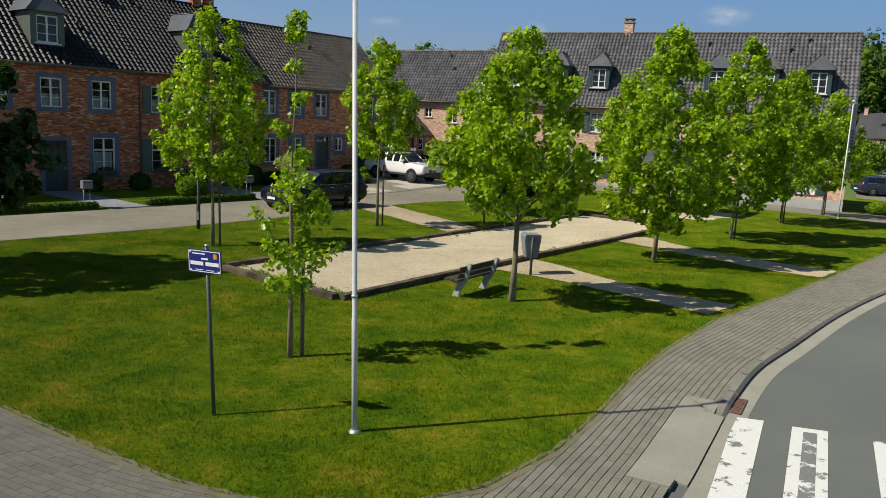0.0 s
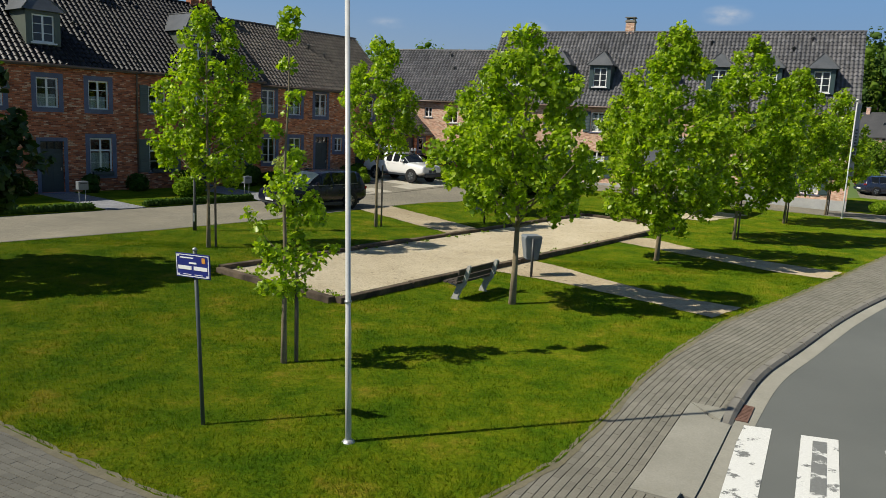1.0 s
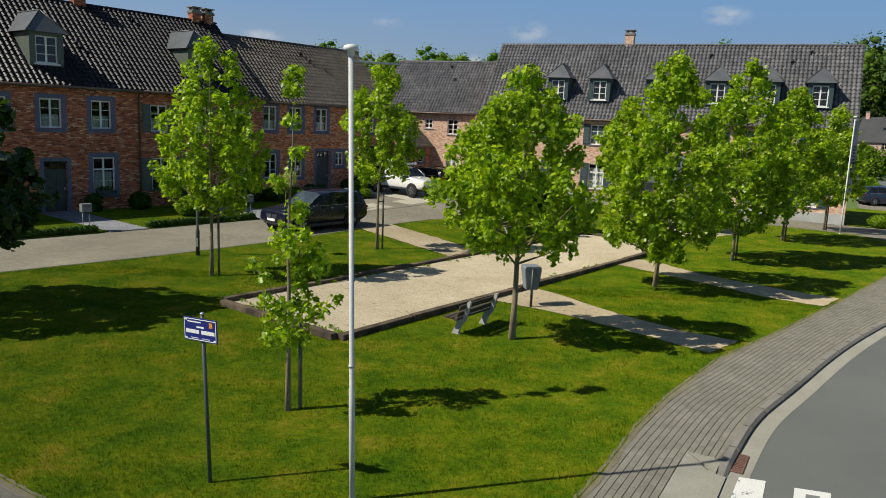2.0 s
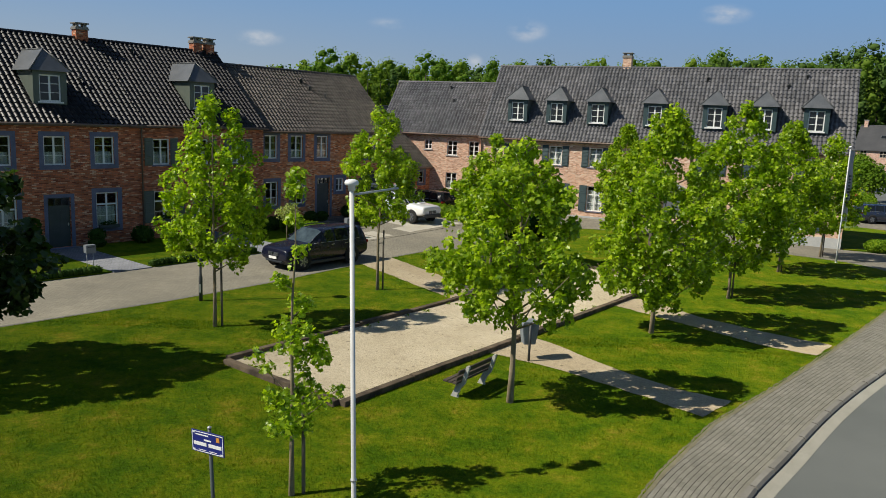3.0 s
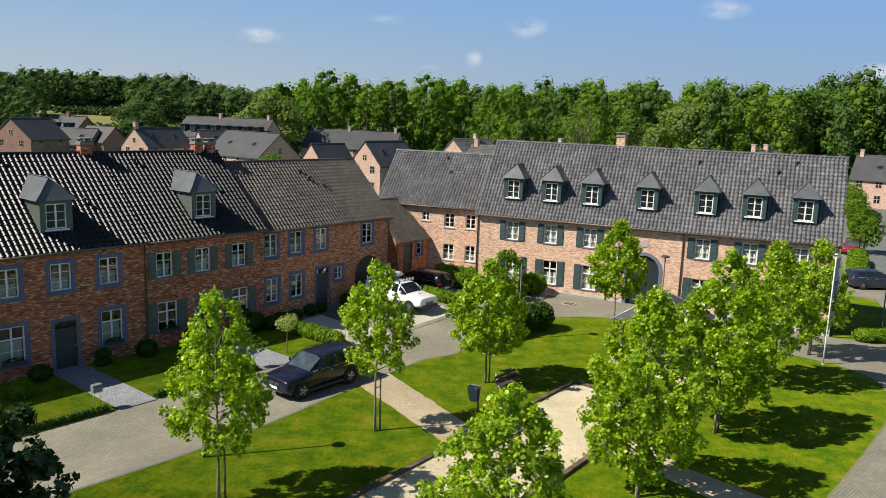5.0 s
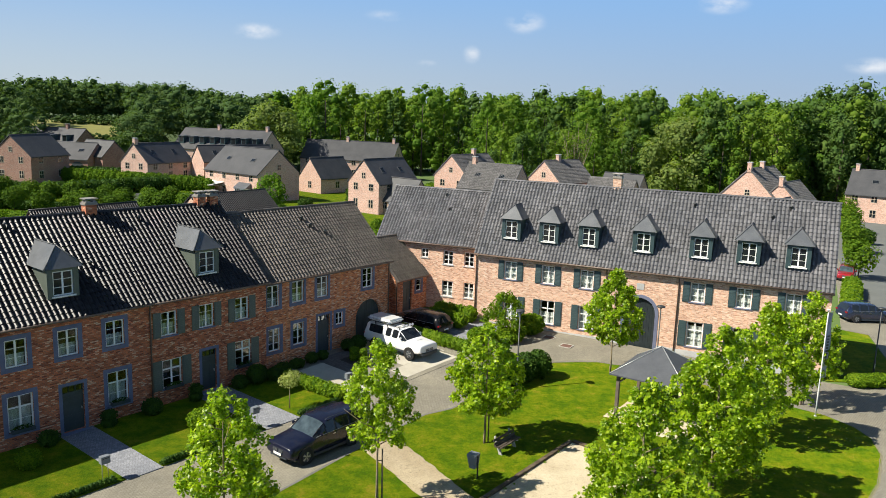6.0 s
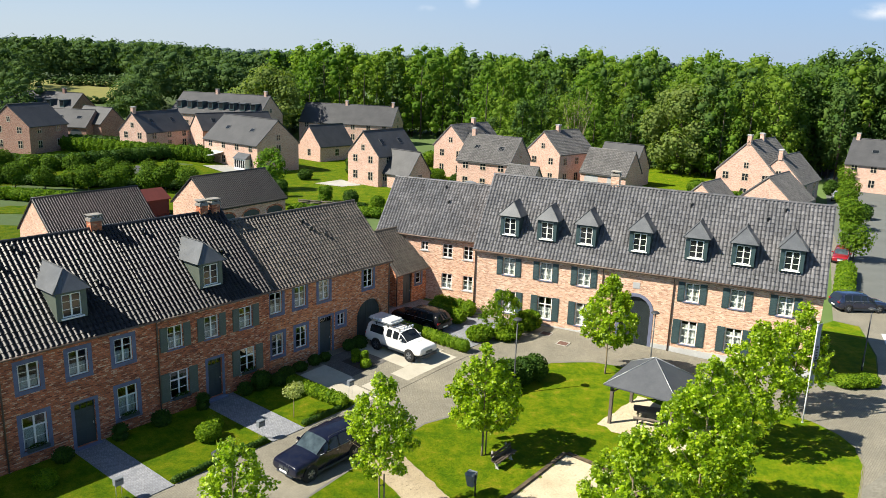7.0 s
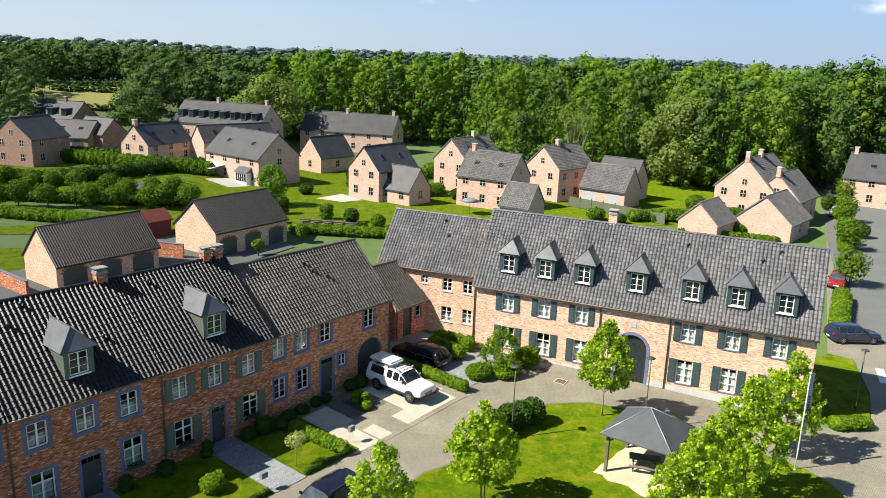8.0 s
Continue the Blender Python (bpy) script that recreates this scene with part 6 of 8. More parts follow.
for f in ((0, 1, 4), (1, 2, 4), (2, 3, 4), (3, 0, 4), (6, 5, 9), (7, 6, 9), (8, 7, 9), (5, 8, 9), (0, 5, 6, 1), (1, 6, 7, 2), (2, 7, 8, 3), (3, 8, 5, 0)):
    bm.faces.new([v[i] for i in f])
bmesh.ops.recalc_face_normals(bm, faces=bm.faces[:])
rf = part("roof", bm, M_PAV, gb, "hipped dark slate roof")
for x, y in ((-e, -e), (e, -e), (e, e), (-e, e)):
    part("hip_strip", tube([(x, y, z0 + 0.01), (0, 0, z1 + 0.012)], [0.028, 0.028], 6), M_STEEL, rf, "pale metal hip strip")
for x, y in ((-1.72, -1.72), (1.72, -1.72), (1.72, 1.72), (-1.72, 1.72)):
    part("post", boxed(x - 0.09, y - 0.09, 0.0, x + 0.09, y + 0.09, 2.62, bevel=0.012), M_TIMBER, gb)
    for dx, dy in ((-math.copysign(1, x), 0), (0, -math.copysign(1, y))):
        part("brace", tube([(x, y, 1.95), (x + dx * 0.6, y + dy * 0.6, 2.5)], [0.05, 0.05], 4), M_TIMBER, gb)
for a in ((-1.9, -1.78, 1.9, -1.66), (-1.9, 1.66, 1.9, 1.78)):
    part("beam", boxed(a[0], a[1], 2.44, a[2], a[3], 2.60), M_TIMBER, gb)
for a in ((-1.78, -1.64, -1.66, 1.64), (1.66, -1.64, 1.78, 1.64)):
    part("beam", boxed(a[0], a[1], 2.44, a[2], a[3], 2.60), M_TIMBER, gb)
tb = thing("picnic_table", PV @ Matrix.Rotation(radians(20), 4, "Z"), "dark timber picnic table beneath the pavilion", "table")
part("tabletop", boxed(-0.9, -0.38, 0.71, 0.9, 0.38, 0.76, bevel=0.008), M_TIMBER, tb)
for y in (-0.72, 0.72):
    part("bench_seat", boxed(-0.9, y - 0.14, 0.42, 0.9, y + 0.14, 0.46, bevel=0.006), M_TIMBER, tb)
for x in (-0.65, 0.65):
    for sgn in (-1, 1):
        part("leg", tube([(x, sgn * 0.66, 0.0), (x, sgn * 0.22, 0.72)], [0.05, 0.05], 4), M_TIMBER, tb)
    part("crossbar", boxed(x - 0.03, -0.8, 0.36, x + 0.03, 0.8, 0.42), M_TIMBER, tb)


# ---- vehicles ----
def paint(name, c, rough=0.25):
    m, n, l, p = nodes_of(name)
    vec = position(n, l, local=True)
    dust = noise_of(n, l, vec, 2.5, 5)
    l.new(mix_of(n, l, ramp_of(n, l, dust, [(0.4, (0, 0, 0)), (0.8, (0.03, 0.03, 0.03))]), c, (0.3, 0.28, 0.25)), p.inputs["Base Color"])
    p.inputs["Roughness"].default_value, p.inputs["Coat Weight"].default_value, p.inputs["Coat Roughness"].default_value = rough, 1.0, 0.04
    return m


M_CARWHITE, M_CARNAVY, M_CARBLACK, M_CARBLUE = paint("white_car_paint", (0.78, 0.78, 0.77)), paint("navy_car_paint", (0.006, 0.008, 0.022)), paint("black_car_paint", (0.006, 0.006, 0.008)), paint("blue_car_paint", (0.012, 0.018, 0.05))
M_CARBLACK.node_tree.nodes["Principled BSDF"].inputs["Coat Weight"].default_value = 0.3
M_CARBLACK.node_tree.nodes["Principled BSDF"].inputs["Specular IOR Level"].default_value = 0.2
M_CARNAVY.node_tree.nodes["Principled BSDF"].inputs["Coat Weight"].default_value = 0.3
M_CARNAVY.node_tree.nodes["Principled BSDF"].inputs["Specular IOR Level"].default_value = 0.25
M_CARGLASS = surface("tinted_car_glass", (0.010, 0.013, 0.016), (0.018, 0.022, 0.026), 1, 3, 0.04, 0)
M_WINDSCREEN = surface("windscreen_glass", (0.030, 0.045, 0.055), (0.075, 0.105, 0.12), 2.5, 6, 0.05, 0)
M_TYRE = surface("rubber", (0.012, 0.012, 0.012), (0.022, 0.022, 0.022), 5, 60, 0.85, 0.2)
M_RIM = surface("alloy", (0.32, 0.32, 0.33), (0.42, 0.42, 0.43), 5, 40, 0.35, 0, metal=0.8)
M_LAMP = surface("headlamp_glass", (0.55, 0.57, 0.60), (0.75, 0.77, 0.80), 10, 40, 0.1, 0)
M_TAIL = surface("red_lamp_glass", (0.25, 0.01, 0.01), (0.35, 0.02, 0.02), 10, 40, 0.15, 0)


# side profiles, nose to tail: (place along the car, top, width); G0 and G1 bound the side glass, pillars stand between the panes
PROFILES = {
    "suv": dict(front=((0.0, 0.44, 0.80), (0.006, 0.53, 0.90), (0.030, 0.57, 0.96), (0.10, 0.595, 0.985), (0.20, 0.625, 1.0), (0.285, 0.650, 1.0)), roof=((0.425, 0.955), (0.445, 0.972)), panes=((0.445, 0.555), (0.575, 0.735), (0.755, 0.875)),
                rear=((0.90, 0.968), (0.925, 0.955)), tail=((0.985, 0.665, 0.96), (0.996, 0.55, 0.93), (1.0, 0.42, 0.88)), belt=0.645, floor=0.15),
    "pickup": dict(front=((0.0, 0.50, 0.84), (0.006, 0.58, 0.93), (0.028, 0.615, 0.98), (0.10, 0.635, 1.0), (0.18, 0.655, 1.0), (0.255, 0.675, 1.0)), roof=((0.375, 0.965), (0.395, 0.978)), panes=((0.395, 0.49), (0.515, 0.605), (0.66, 0.90)),
                   rear=((0.93, 0.985), (0.955, 0.975)), tail=((0.985, 0.66, 0.97), (0.996, 0.55, 0.95), (1.0, 0.40, 0.92)), belt=0.665, floor=0.23),
    "estate": dict(front=((0.0, 0.40, 0.74), (0.008, 0.49, 0.87), (0.035, 0.55, 0.95), (0.11, 0.585, 0.98), (0.20, 0.615, 1.0), (0.27, 0.635, 1.0)), roof=((0.42, 0.955), (0.44, 0.972)), panes=((0.44, 0.56), (0.575, 0.735), (0.75, 0.89)),
                   rear=((0.91, 0.955), (0.93, 0.935)), tail=((0.985, 0.64, 0.95), (0.996, 0.52, 0.92), (1.0, 0.40, 0.86)), belt=0.63, floor=0.13),
}


def car_shell(kind, L, W, H):
    """The rounded shell of a car as (vertices, [(corner indices, glass number)]); glass 0 is painted metal."""
    q = PROFILES[kind]
    w = W / 2
    rows, glass_at = [], []
    zb, belt = H * q["floor"], H * q["belt"]

    def low(f, k, zt, zs):
        lift = 0.10 * H * max(0.0, 1 - min(f, 1 - f) / 0.05)
        return [(w * k * 0.84, zb + lift), (w * k * 0.985, zb + 0.10 + lift), (w * k, zb + (zs - zb) * 0.55 + lift * 0.3), (w * k * 0.965, zs)]
    for f, t, k in q["front"]:
        zt = t * H
        rows.append((f, low(f, k, zt, zt - 0.085) + [(w * k * 0.80, zt - 0.018), (w * k * 0.45, zt + 0.004), (0, zt + 0.012)]))
    n_front = len(rows)
    stops = sorted({q["roof"][0][0], q["roof"][1][0], *(f for p in q["panes"] for f in p), q["rear"][0][0], q["rear"][1][0]})
    tops = dict(q["roof"] + q["rear"])
    for f in stops:
        t = tops.get(f, 1.0 - 0.022 * abs(f - 0.62) / 0.3)
        zt = t * H
        rows.append((f, low(f, 1.0, zt, belt) + [(w * 0.77, zt - 0.075), (w * 0.46, zt - 0.006), (0, zt)]))
    for f, t, k in q["tail"]:
        zt = t * H
        rows.append((f, low(f, k, zt, zt - 0.05) + [(w * k * 0.86, zt - 0.012), (w * k * 0.45, zt), (0, zt)]))
    V, F = [], []
    for f, half in rows:
        V += [((f - 0.5) * L, -y, z) for y, z in half] + [((f - 0.5) * L, y, z) for y, z in half[-2::-1]]
    n = 13
    last = n_front + len(stops) - 1
    for r in range(len(rows) - 1):
        f0, f1 = rows[r][0], rows[r + 1][0]
        pane = next((i for i, p in enumerate(q["panes"]) if p[0] - 1e-6 <= f0 and f1 <= p[1] + 1e-6), None)
        for c in range(n):
            d = (c + 1) % n
            g = 0
            if r == n_front - 1 and c in (4, 5, 6, 7):
                g = 1
            elif r == last and c in (4, 5, 6, 7):
                g = 2
            elif pane is not None and c in (3, 8):
                g = 3 + pane * 2 + (c == 8)
            elif r == n_front - 1 and c in (3, 8):
                g = 9 + (c == 8)
            F.append(((r * n + c, r * n + d, (r + 1) * n + d, (r + 1) * n + c), g))
    F.append((tuple(range(n)), 0))
    F.append((tuple((len(rows) - 1) * n + k for k in range(n))[::-1], 0))
    return V, F


def car(x, y, turn, label, L, W, H, material, kind="estate", wheel=0.34, bases=(0.185, 0.79), screen=None, chrome=True):
    """A car along its own x with its nose at -L/2: shell, panes, wheels, lamps, grille, mirrors and plates."""
    c = thing("car", Matrix.Translation((x, y, gz(x, y) + 0.01)) @ Matrix.Rotation(radians(turn), 4, "Z"), label, "car", "parked cars")
    q = PROFILES[kind]
    X = lambda f: (f - 0.5) * L
    w = W / 2
    V, F = car_shell(kind, L, W, H)
    me = bpy.data.meshes.new("cage")
    me.from_pydata(V, [], [f for f, g in F])
    me.polygons.foreach_set("material_index", [g for f, g in F])
    for k in range(11):
        me.materials.append(material)
    bm = bmesh.new()
    bm.from_mesh(me)
    bmesh.ops.recalc_face_normals(bm, faces=bm.faces[:])
    crease = bm.edges.layers.float.new("crease_edge")
    pin = bm.verts.layers.float.new("crease_vert")
    for e in bm.edges:
        if len(e.link_faces) == 2 and e.link_faces[0].material_index != e.link_faces[1].material_index:
            e[crease] = 1.0
            for v in e.verts:
                v[pin] = 0.9
    bm.to_mesh(me)
    bm.free()
    cage = new("cage", me)
    md = cage.modifiers.new("round", "SUBSURF")
    md.levels = md.render_levels = 2
    bpy.context.view_layer.update()
    smooth = cage.evaluated_get(bpy.context.evaluated_depsgraph_get()).to_mesh()
    co = [tuple(v.co) for v in smooth.vertices]
    faces = {}
    for p in smooth.polygons:
        faces.setdefault(p.material_index, []).append(tuple(p.vertices))
    bpy.data.objects.remove(cage)
    names = {0: "body", 1: "windscreen", 2: "rear_window"}
    for g, fs in sorted(faces.items()):
        used = {k: i for i, k in enumerate(sorted({k for f in fs for k in f}))}
        mt = material if g == 0 else (screen or M_WINDSCREEN) if g == 1 else M_CARGLASS
        raw(names.get(g, "side_window"), [co[k] for k in sorted(used)], [tuple(used[k] for k in f) for f in fs], mt, c, smooth=True)
    A, B = q["front"][-1], q["roof"][0]
    belt = H * q["belt"]
    for sgn in (-1, 1):
        part("roof_pillar", tube([(X(A[0]) + 0.02, sgn * w * 0.80, A[1] * H - 0.01), (X((A[0] + B[0]) / 2), sgn * w * 0.79, H * (A[1] + B[1]) / 2 - 0.02), (X(B[0]) + 0.03, sgn * w * 0.755, B[1] * H - 0.085)], [0.028, 0.026, 0.028], 6), material, c)
        if chrome:
            part("chrome_strip", tube([(X(q["front"][-1][0]) + 0.12, sgn * w * 0.962, belt + 0.004), (X(0.6), sgn * w * 0.962, belt + 0.004), (X(q["panes"][-1][1]), sgn * w * 0.955, belt + 0.02)], [0.011] * 3, 5), M_RIM, c)
            part("roof_rail", tube([(X(0.46), sgn * w * 0.70, H * 0.975), (X(0.5), sgn * w * 0.69, H * 1.005), (X(0.82), sgn * w * 0.69, H * 1.0), (X(0.86), sgn * w * 0.70, H * 0.965)], [0.016] * 4, 6), M_BINDARK, c)
        mir = part("mirror", boxed(X(A[0]) + 0.30, sgn * w * 1.05 - 0.10, belt + 0.02, X(A[0]) + 0.44, sgn * w * 1.05 + 0.10, belt + 0.17, bevel=0.04), material, c)
        part("headlight", boxed(X(0.014), min(sgn * w * 0.46, sgn * w * 0.86), H * 0.405, X(0.060), max(sgn * w * 0.46, sgn * w * 0.86), H * 0.475, bevel=0.03), M_LAMP, c, "clear headlight")
        part("fog_lamp", boxed(X(0.010), min(sgn * w * 0.55, sgn * w * 0.80), H * 0.255, X(0.030), max(sgn * w * 0.55, sgn * w * 0.80), H * 0.285, bevel=0.01), M_RIM, c)
        part("tail_light", boxed(X(0.972), min(sgn * w * 0.62, sgn * w * 0.955), H * 0.50, X(0.999), max(sgn * w * 0.62, sgn * w * 0.955), H * 0.58, bevel=0.02), M_TAIL, c, "red tail light")
        part("sill", boxed(X(bases[0]) + wheel, sgn * w * 0.95 - 0.04, H * q["floor"] - 0.03, X(bases[1]) - wheel, sgn * w * 0.95 + 0.04, H * q["floor"] + 0.10, bevel=0.02), M_BINDARK, c)
        for f in ((q["panes"][0][1] + q["panes"][1][0]) / 2 - 0.03, q["panes"][1][1] - 0.03):
            part("door_handle", boxed(X(f) - 0.09, sgn * w * 0.985 - 0.015, belt - 0.14, X(f) + 0.09, sgn * w * 0.985 + 0.022, belt - 0.11, bevel=0.008), M_RIM if chrome else material, c)
        for f in bases:
            bm = turned([(wheel * 0.62, -0.12), (wheel * 0.93, -0.12), (wheel, -0.08), (wheel, 0.08), (wheel * 0.93, 0.12), (wheel * 0.62, 0.12)], 24)
            ty = part("tyre", bm, M_TYRE, c, m=Matrix.Translation((X(f), sgn * (w - 0.105), wheel)) @ Matrix.Rotation(radians(90), 4, "X"))
            # flat dark disc on the body side stands in for the shaded wheel opening
            bm = turned([(wheel * 0.9, -0.02), (wheel * 1.16, -0.02), (wheel * 1.16, 0.0), (wheel * 0.9, 0.0)], 24)
            part("wheel_gap_disc", bm, M_TYRE, c, m=Matrix.Translation((X(f), sgn * (w - 0.004), wheel * 1.04)) @ Matrix.Rotation(radians(90 * sgn), 4, "X"))
            zo = -0.125 if sgn > 0 else 0.125
            bm = turned([(0.05, zo - 0.006), (wheel * 0.6, zo - 0.006), (wheel * 0.64, zo + 0.006), (0.05, zo + 0.006)], 24)
            part("rim", bm, M_BINDARK, ty)
            bm = bmesh.new()
            for k in range(10):
                box(bm, 0.03, -0.017, zo - 0.013, wheel * 0.62, 0.017, zo + 0.013, Matrix.Rotation(2 * math.pi * (k // 2) / 5 + (0.16 if k % 2 else -0.16), 4, "Z"))
            part("spoke", bm, M_RIM, ty)
        g = part("grille", boxed(X(-0.004), min(sgn * 0.02, sgn * w * 0.38), H * 0.355, X(0.016), max(sgn * 0.02, sgn * w * 0.38), H * 0.455, bevel=0.02), M_BINDARK, c)
        bm = bmesh.new()
        for k in range(5):
            yy = sgn * (0.06 + k * w * 0.065)
            box(bm, X(-0.006), yy - 0.008, H * 0.365, X(-0.0042), yy + 0.008, H * 0.445)
        part("grille_bar", bm, M_RIM, g)
    part("bumper_trim", boxed(X(-0.002), -w * 0.60, H * 0.20, X(0.03), w * 0.60, H * 0.25, bevel=0.03), M_BINDARK, c)
    for f0, f1 in ((-0.010, -0.006), (1.002, 1.006)):
        part("number_plate", boxed(X(f0), -0.26, H * 0.285, X(f1), 0.26, H * 0.285 + 0.11), M_WHITE, c, "plain white number plate")
    part("underbody", boxed(X(0.08), -w * 0.8, H * q["floor"] - 0.05, X(0.93), w * 0.8, H * q["floor"] + 0.14), M_POLE_DARK, c)
    return c


p = at_row(ROW_W, 23.30, -10.05)
car(p.x, p.y, 51, "dark navy sport utility car parked along the green", 4.88, 1.94, 1.74, M_CARNAVY, "suv", 0.38, (0.178, 0.775))
p = at_row(ROW_W, 41.6, -0.6)
car(p.x, p.y, 51 + 272, "black estate car on the sett drive", 4.7, 1.85, 1.52, M_CARBLACK, wheel=0.33)
car(36.6, 64.6, 183, "dark blue car parked in the side street", 4.5, 1.85, 1.6, M_CARBLUE, wheel=0.33)
car(63.0, 122.0, 60, "silver car parked far down the side street", 4.4, 1.8, 1.5, paint("silver_car_paint", (0.45, 0.46, 0.48)), wheel=0.32)

# white pick-up with a hard top and a roof tent
p = at_row(ROW_W, 36.55, -3.15)
M_WINDSCREEN_DARK = surface("dark_windscreen_glass", (0.012, 0.015, 0.018), (0.03, 0.035, 0.04), 2, 6, 0.06, 0)
pk = car(p.x, p.y, 51 + 90, "white pick-up with hard top and roof tent on the parking place", 5.2, 1.84, 1.80, M_CARWHITE, "pickup", 0.39, (0.185, 0.775), M_WINDSCREEN_DARK, False)
pk.matrix_basis = Matrix.Translation((p.x, p.y, gz(p.x, p.y) + 0.03)) @ Matrix.Rotation(radians(51 + 90), 4, "Z")
bm = bmesh.new()
for y in (-0.62, 0.62):
    tube([(-0.62, y, 1.88), (1.9, y, 1.88)], [0.022, 0.022], 6, bm)
for k in range(9):
    tube([(-0.6 + k * 0.30, -0.62, 1.88), (-0.6 + k * 0.30, 0.62, 1.88)], [0.014, 0.014], 5, bm)
for x in (-0.5, 0.6, 1.7):
    for y in (-0.62, 0.62):
        box(bm, x - 0.03, y - 0.03, 1.70, x + 0.03, y + 0.03, 1.88)
part("roof_rack", bm, M_POLE_DARK, pk, "black tubular roof rack")
part("roof_tent", boxed(0.30, -0.68, 1.905, 2.45, 0.68, 2.19, bevel=0.11), M_CARWHITE, pk, "white hard-shell roof tent")
part("tent_seam", boxed(0.285, -0.695, 2.03, 2.465, 0.695, 2.05, bevel=0.008), M_BIN, pk)
for k in range(4):
    y = -0.42 + k * 0.28
    part("spot_lamp", turned([(0.03, 0.0), (0.09, 0.05), (0.10, 0.09), (0.02, 0.10)], 12), M_LAMP, pk, m=Matrix.Translation((-0.64, y, 1.96)) @ Matrix.Rotation(radians(-90), 4, "Y"))
part("front_guard", boxed(-2.69, -0.74, 0.40, -2.60, 0.74, 0.62, bevel=0.03), M_BINDARK, pk)
part("bonnet_scoop", boxed(-1.75, -0.24, 1.165, -1.40, 0.24, 1.215, bevel=0.02), M_CARWHITE, pk)

# ---- small things behind the west row ----
sh = thing("garden_shed", Matrix.Translation((-36.6, 90.2, 0)) @ Matrix.Rotation(radians(54), 4, "Z"), "small red-brown wooden garden shed", "shed")
part("wall", prism([(0, -0.1), (3.4, -0.1), (3.4, 2.1), (1.7, 3.1), (0, 2.1)], 0, 0, 3.6), M_SHEDRED, sh)
part("roof", prism([(-0.25, 1.98), (1.7, 3.14), (3.65, 1.98), (3.65, 2.08), (1.7, 3.24), (-0.25, 2.08)], 0, -0.2, 3.8), M_SHEDRED, sh)
part("door", boxed(-0.02, 1.2, 0.0, -0.004, 2.1, 1.9), M_SHEDRED, sh)
for x0, y0, x1, y1 in ((-38.5, 67.0, -48, 74), (-29.3, 82.4, -33.4, 83.4)):
    a = math.atan2(y1 - y0, x1 - x0)
    gw = thing("garden_wall", Matrix.Translation((x0, y0, 0)) @ Matrix.Rotation(a, 4, "Z"), "low red brick garden wall with a coping", "garden wall")
    ln = math.hypot(x1 - x0, y1 - y0)
    part("wall", boxed(0, -0.12, -0.2, ln, 0.12, 1.6), M_BRICK, gw)
    part("coping", boxed(-0.03, -0.16, 1.603, ln + 0.03, 0.16, 1.67), M_STONE, gw)

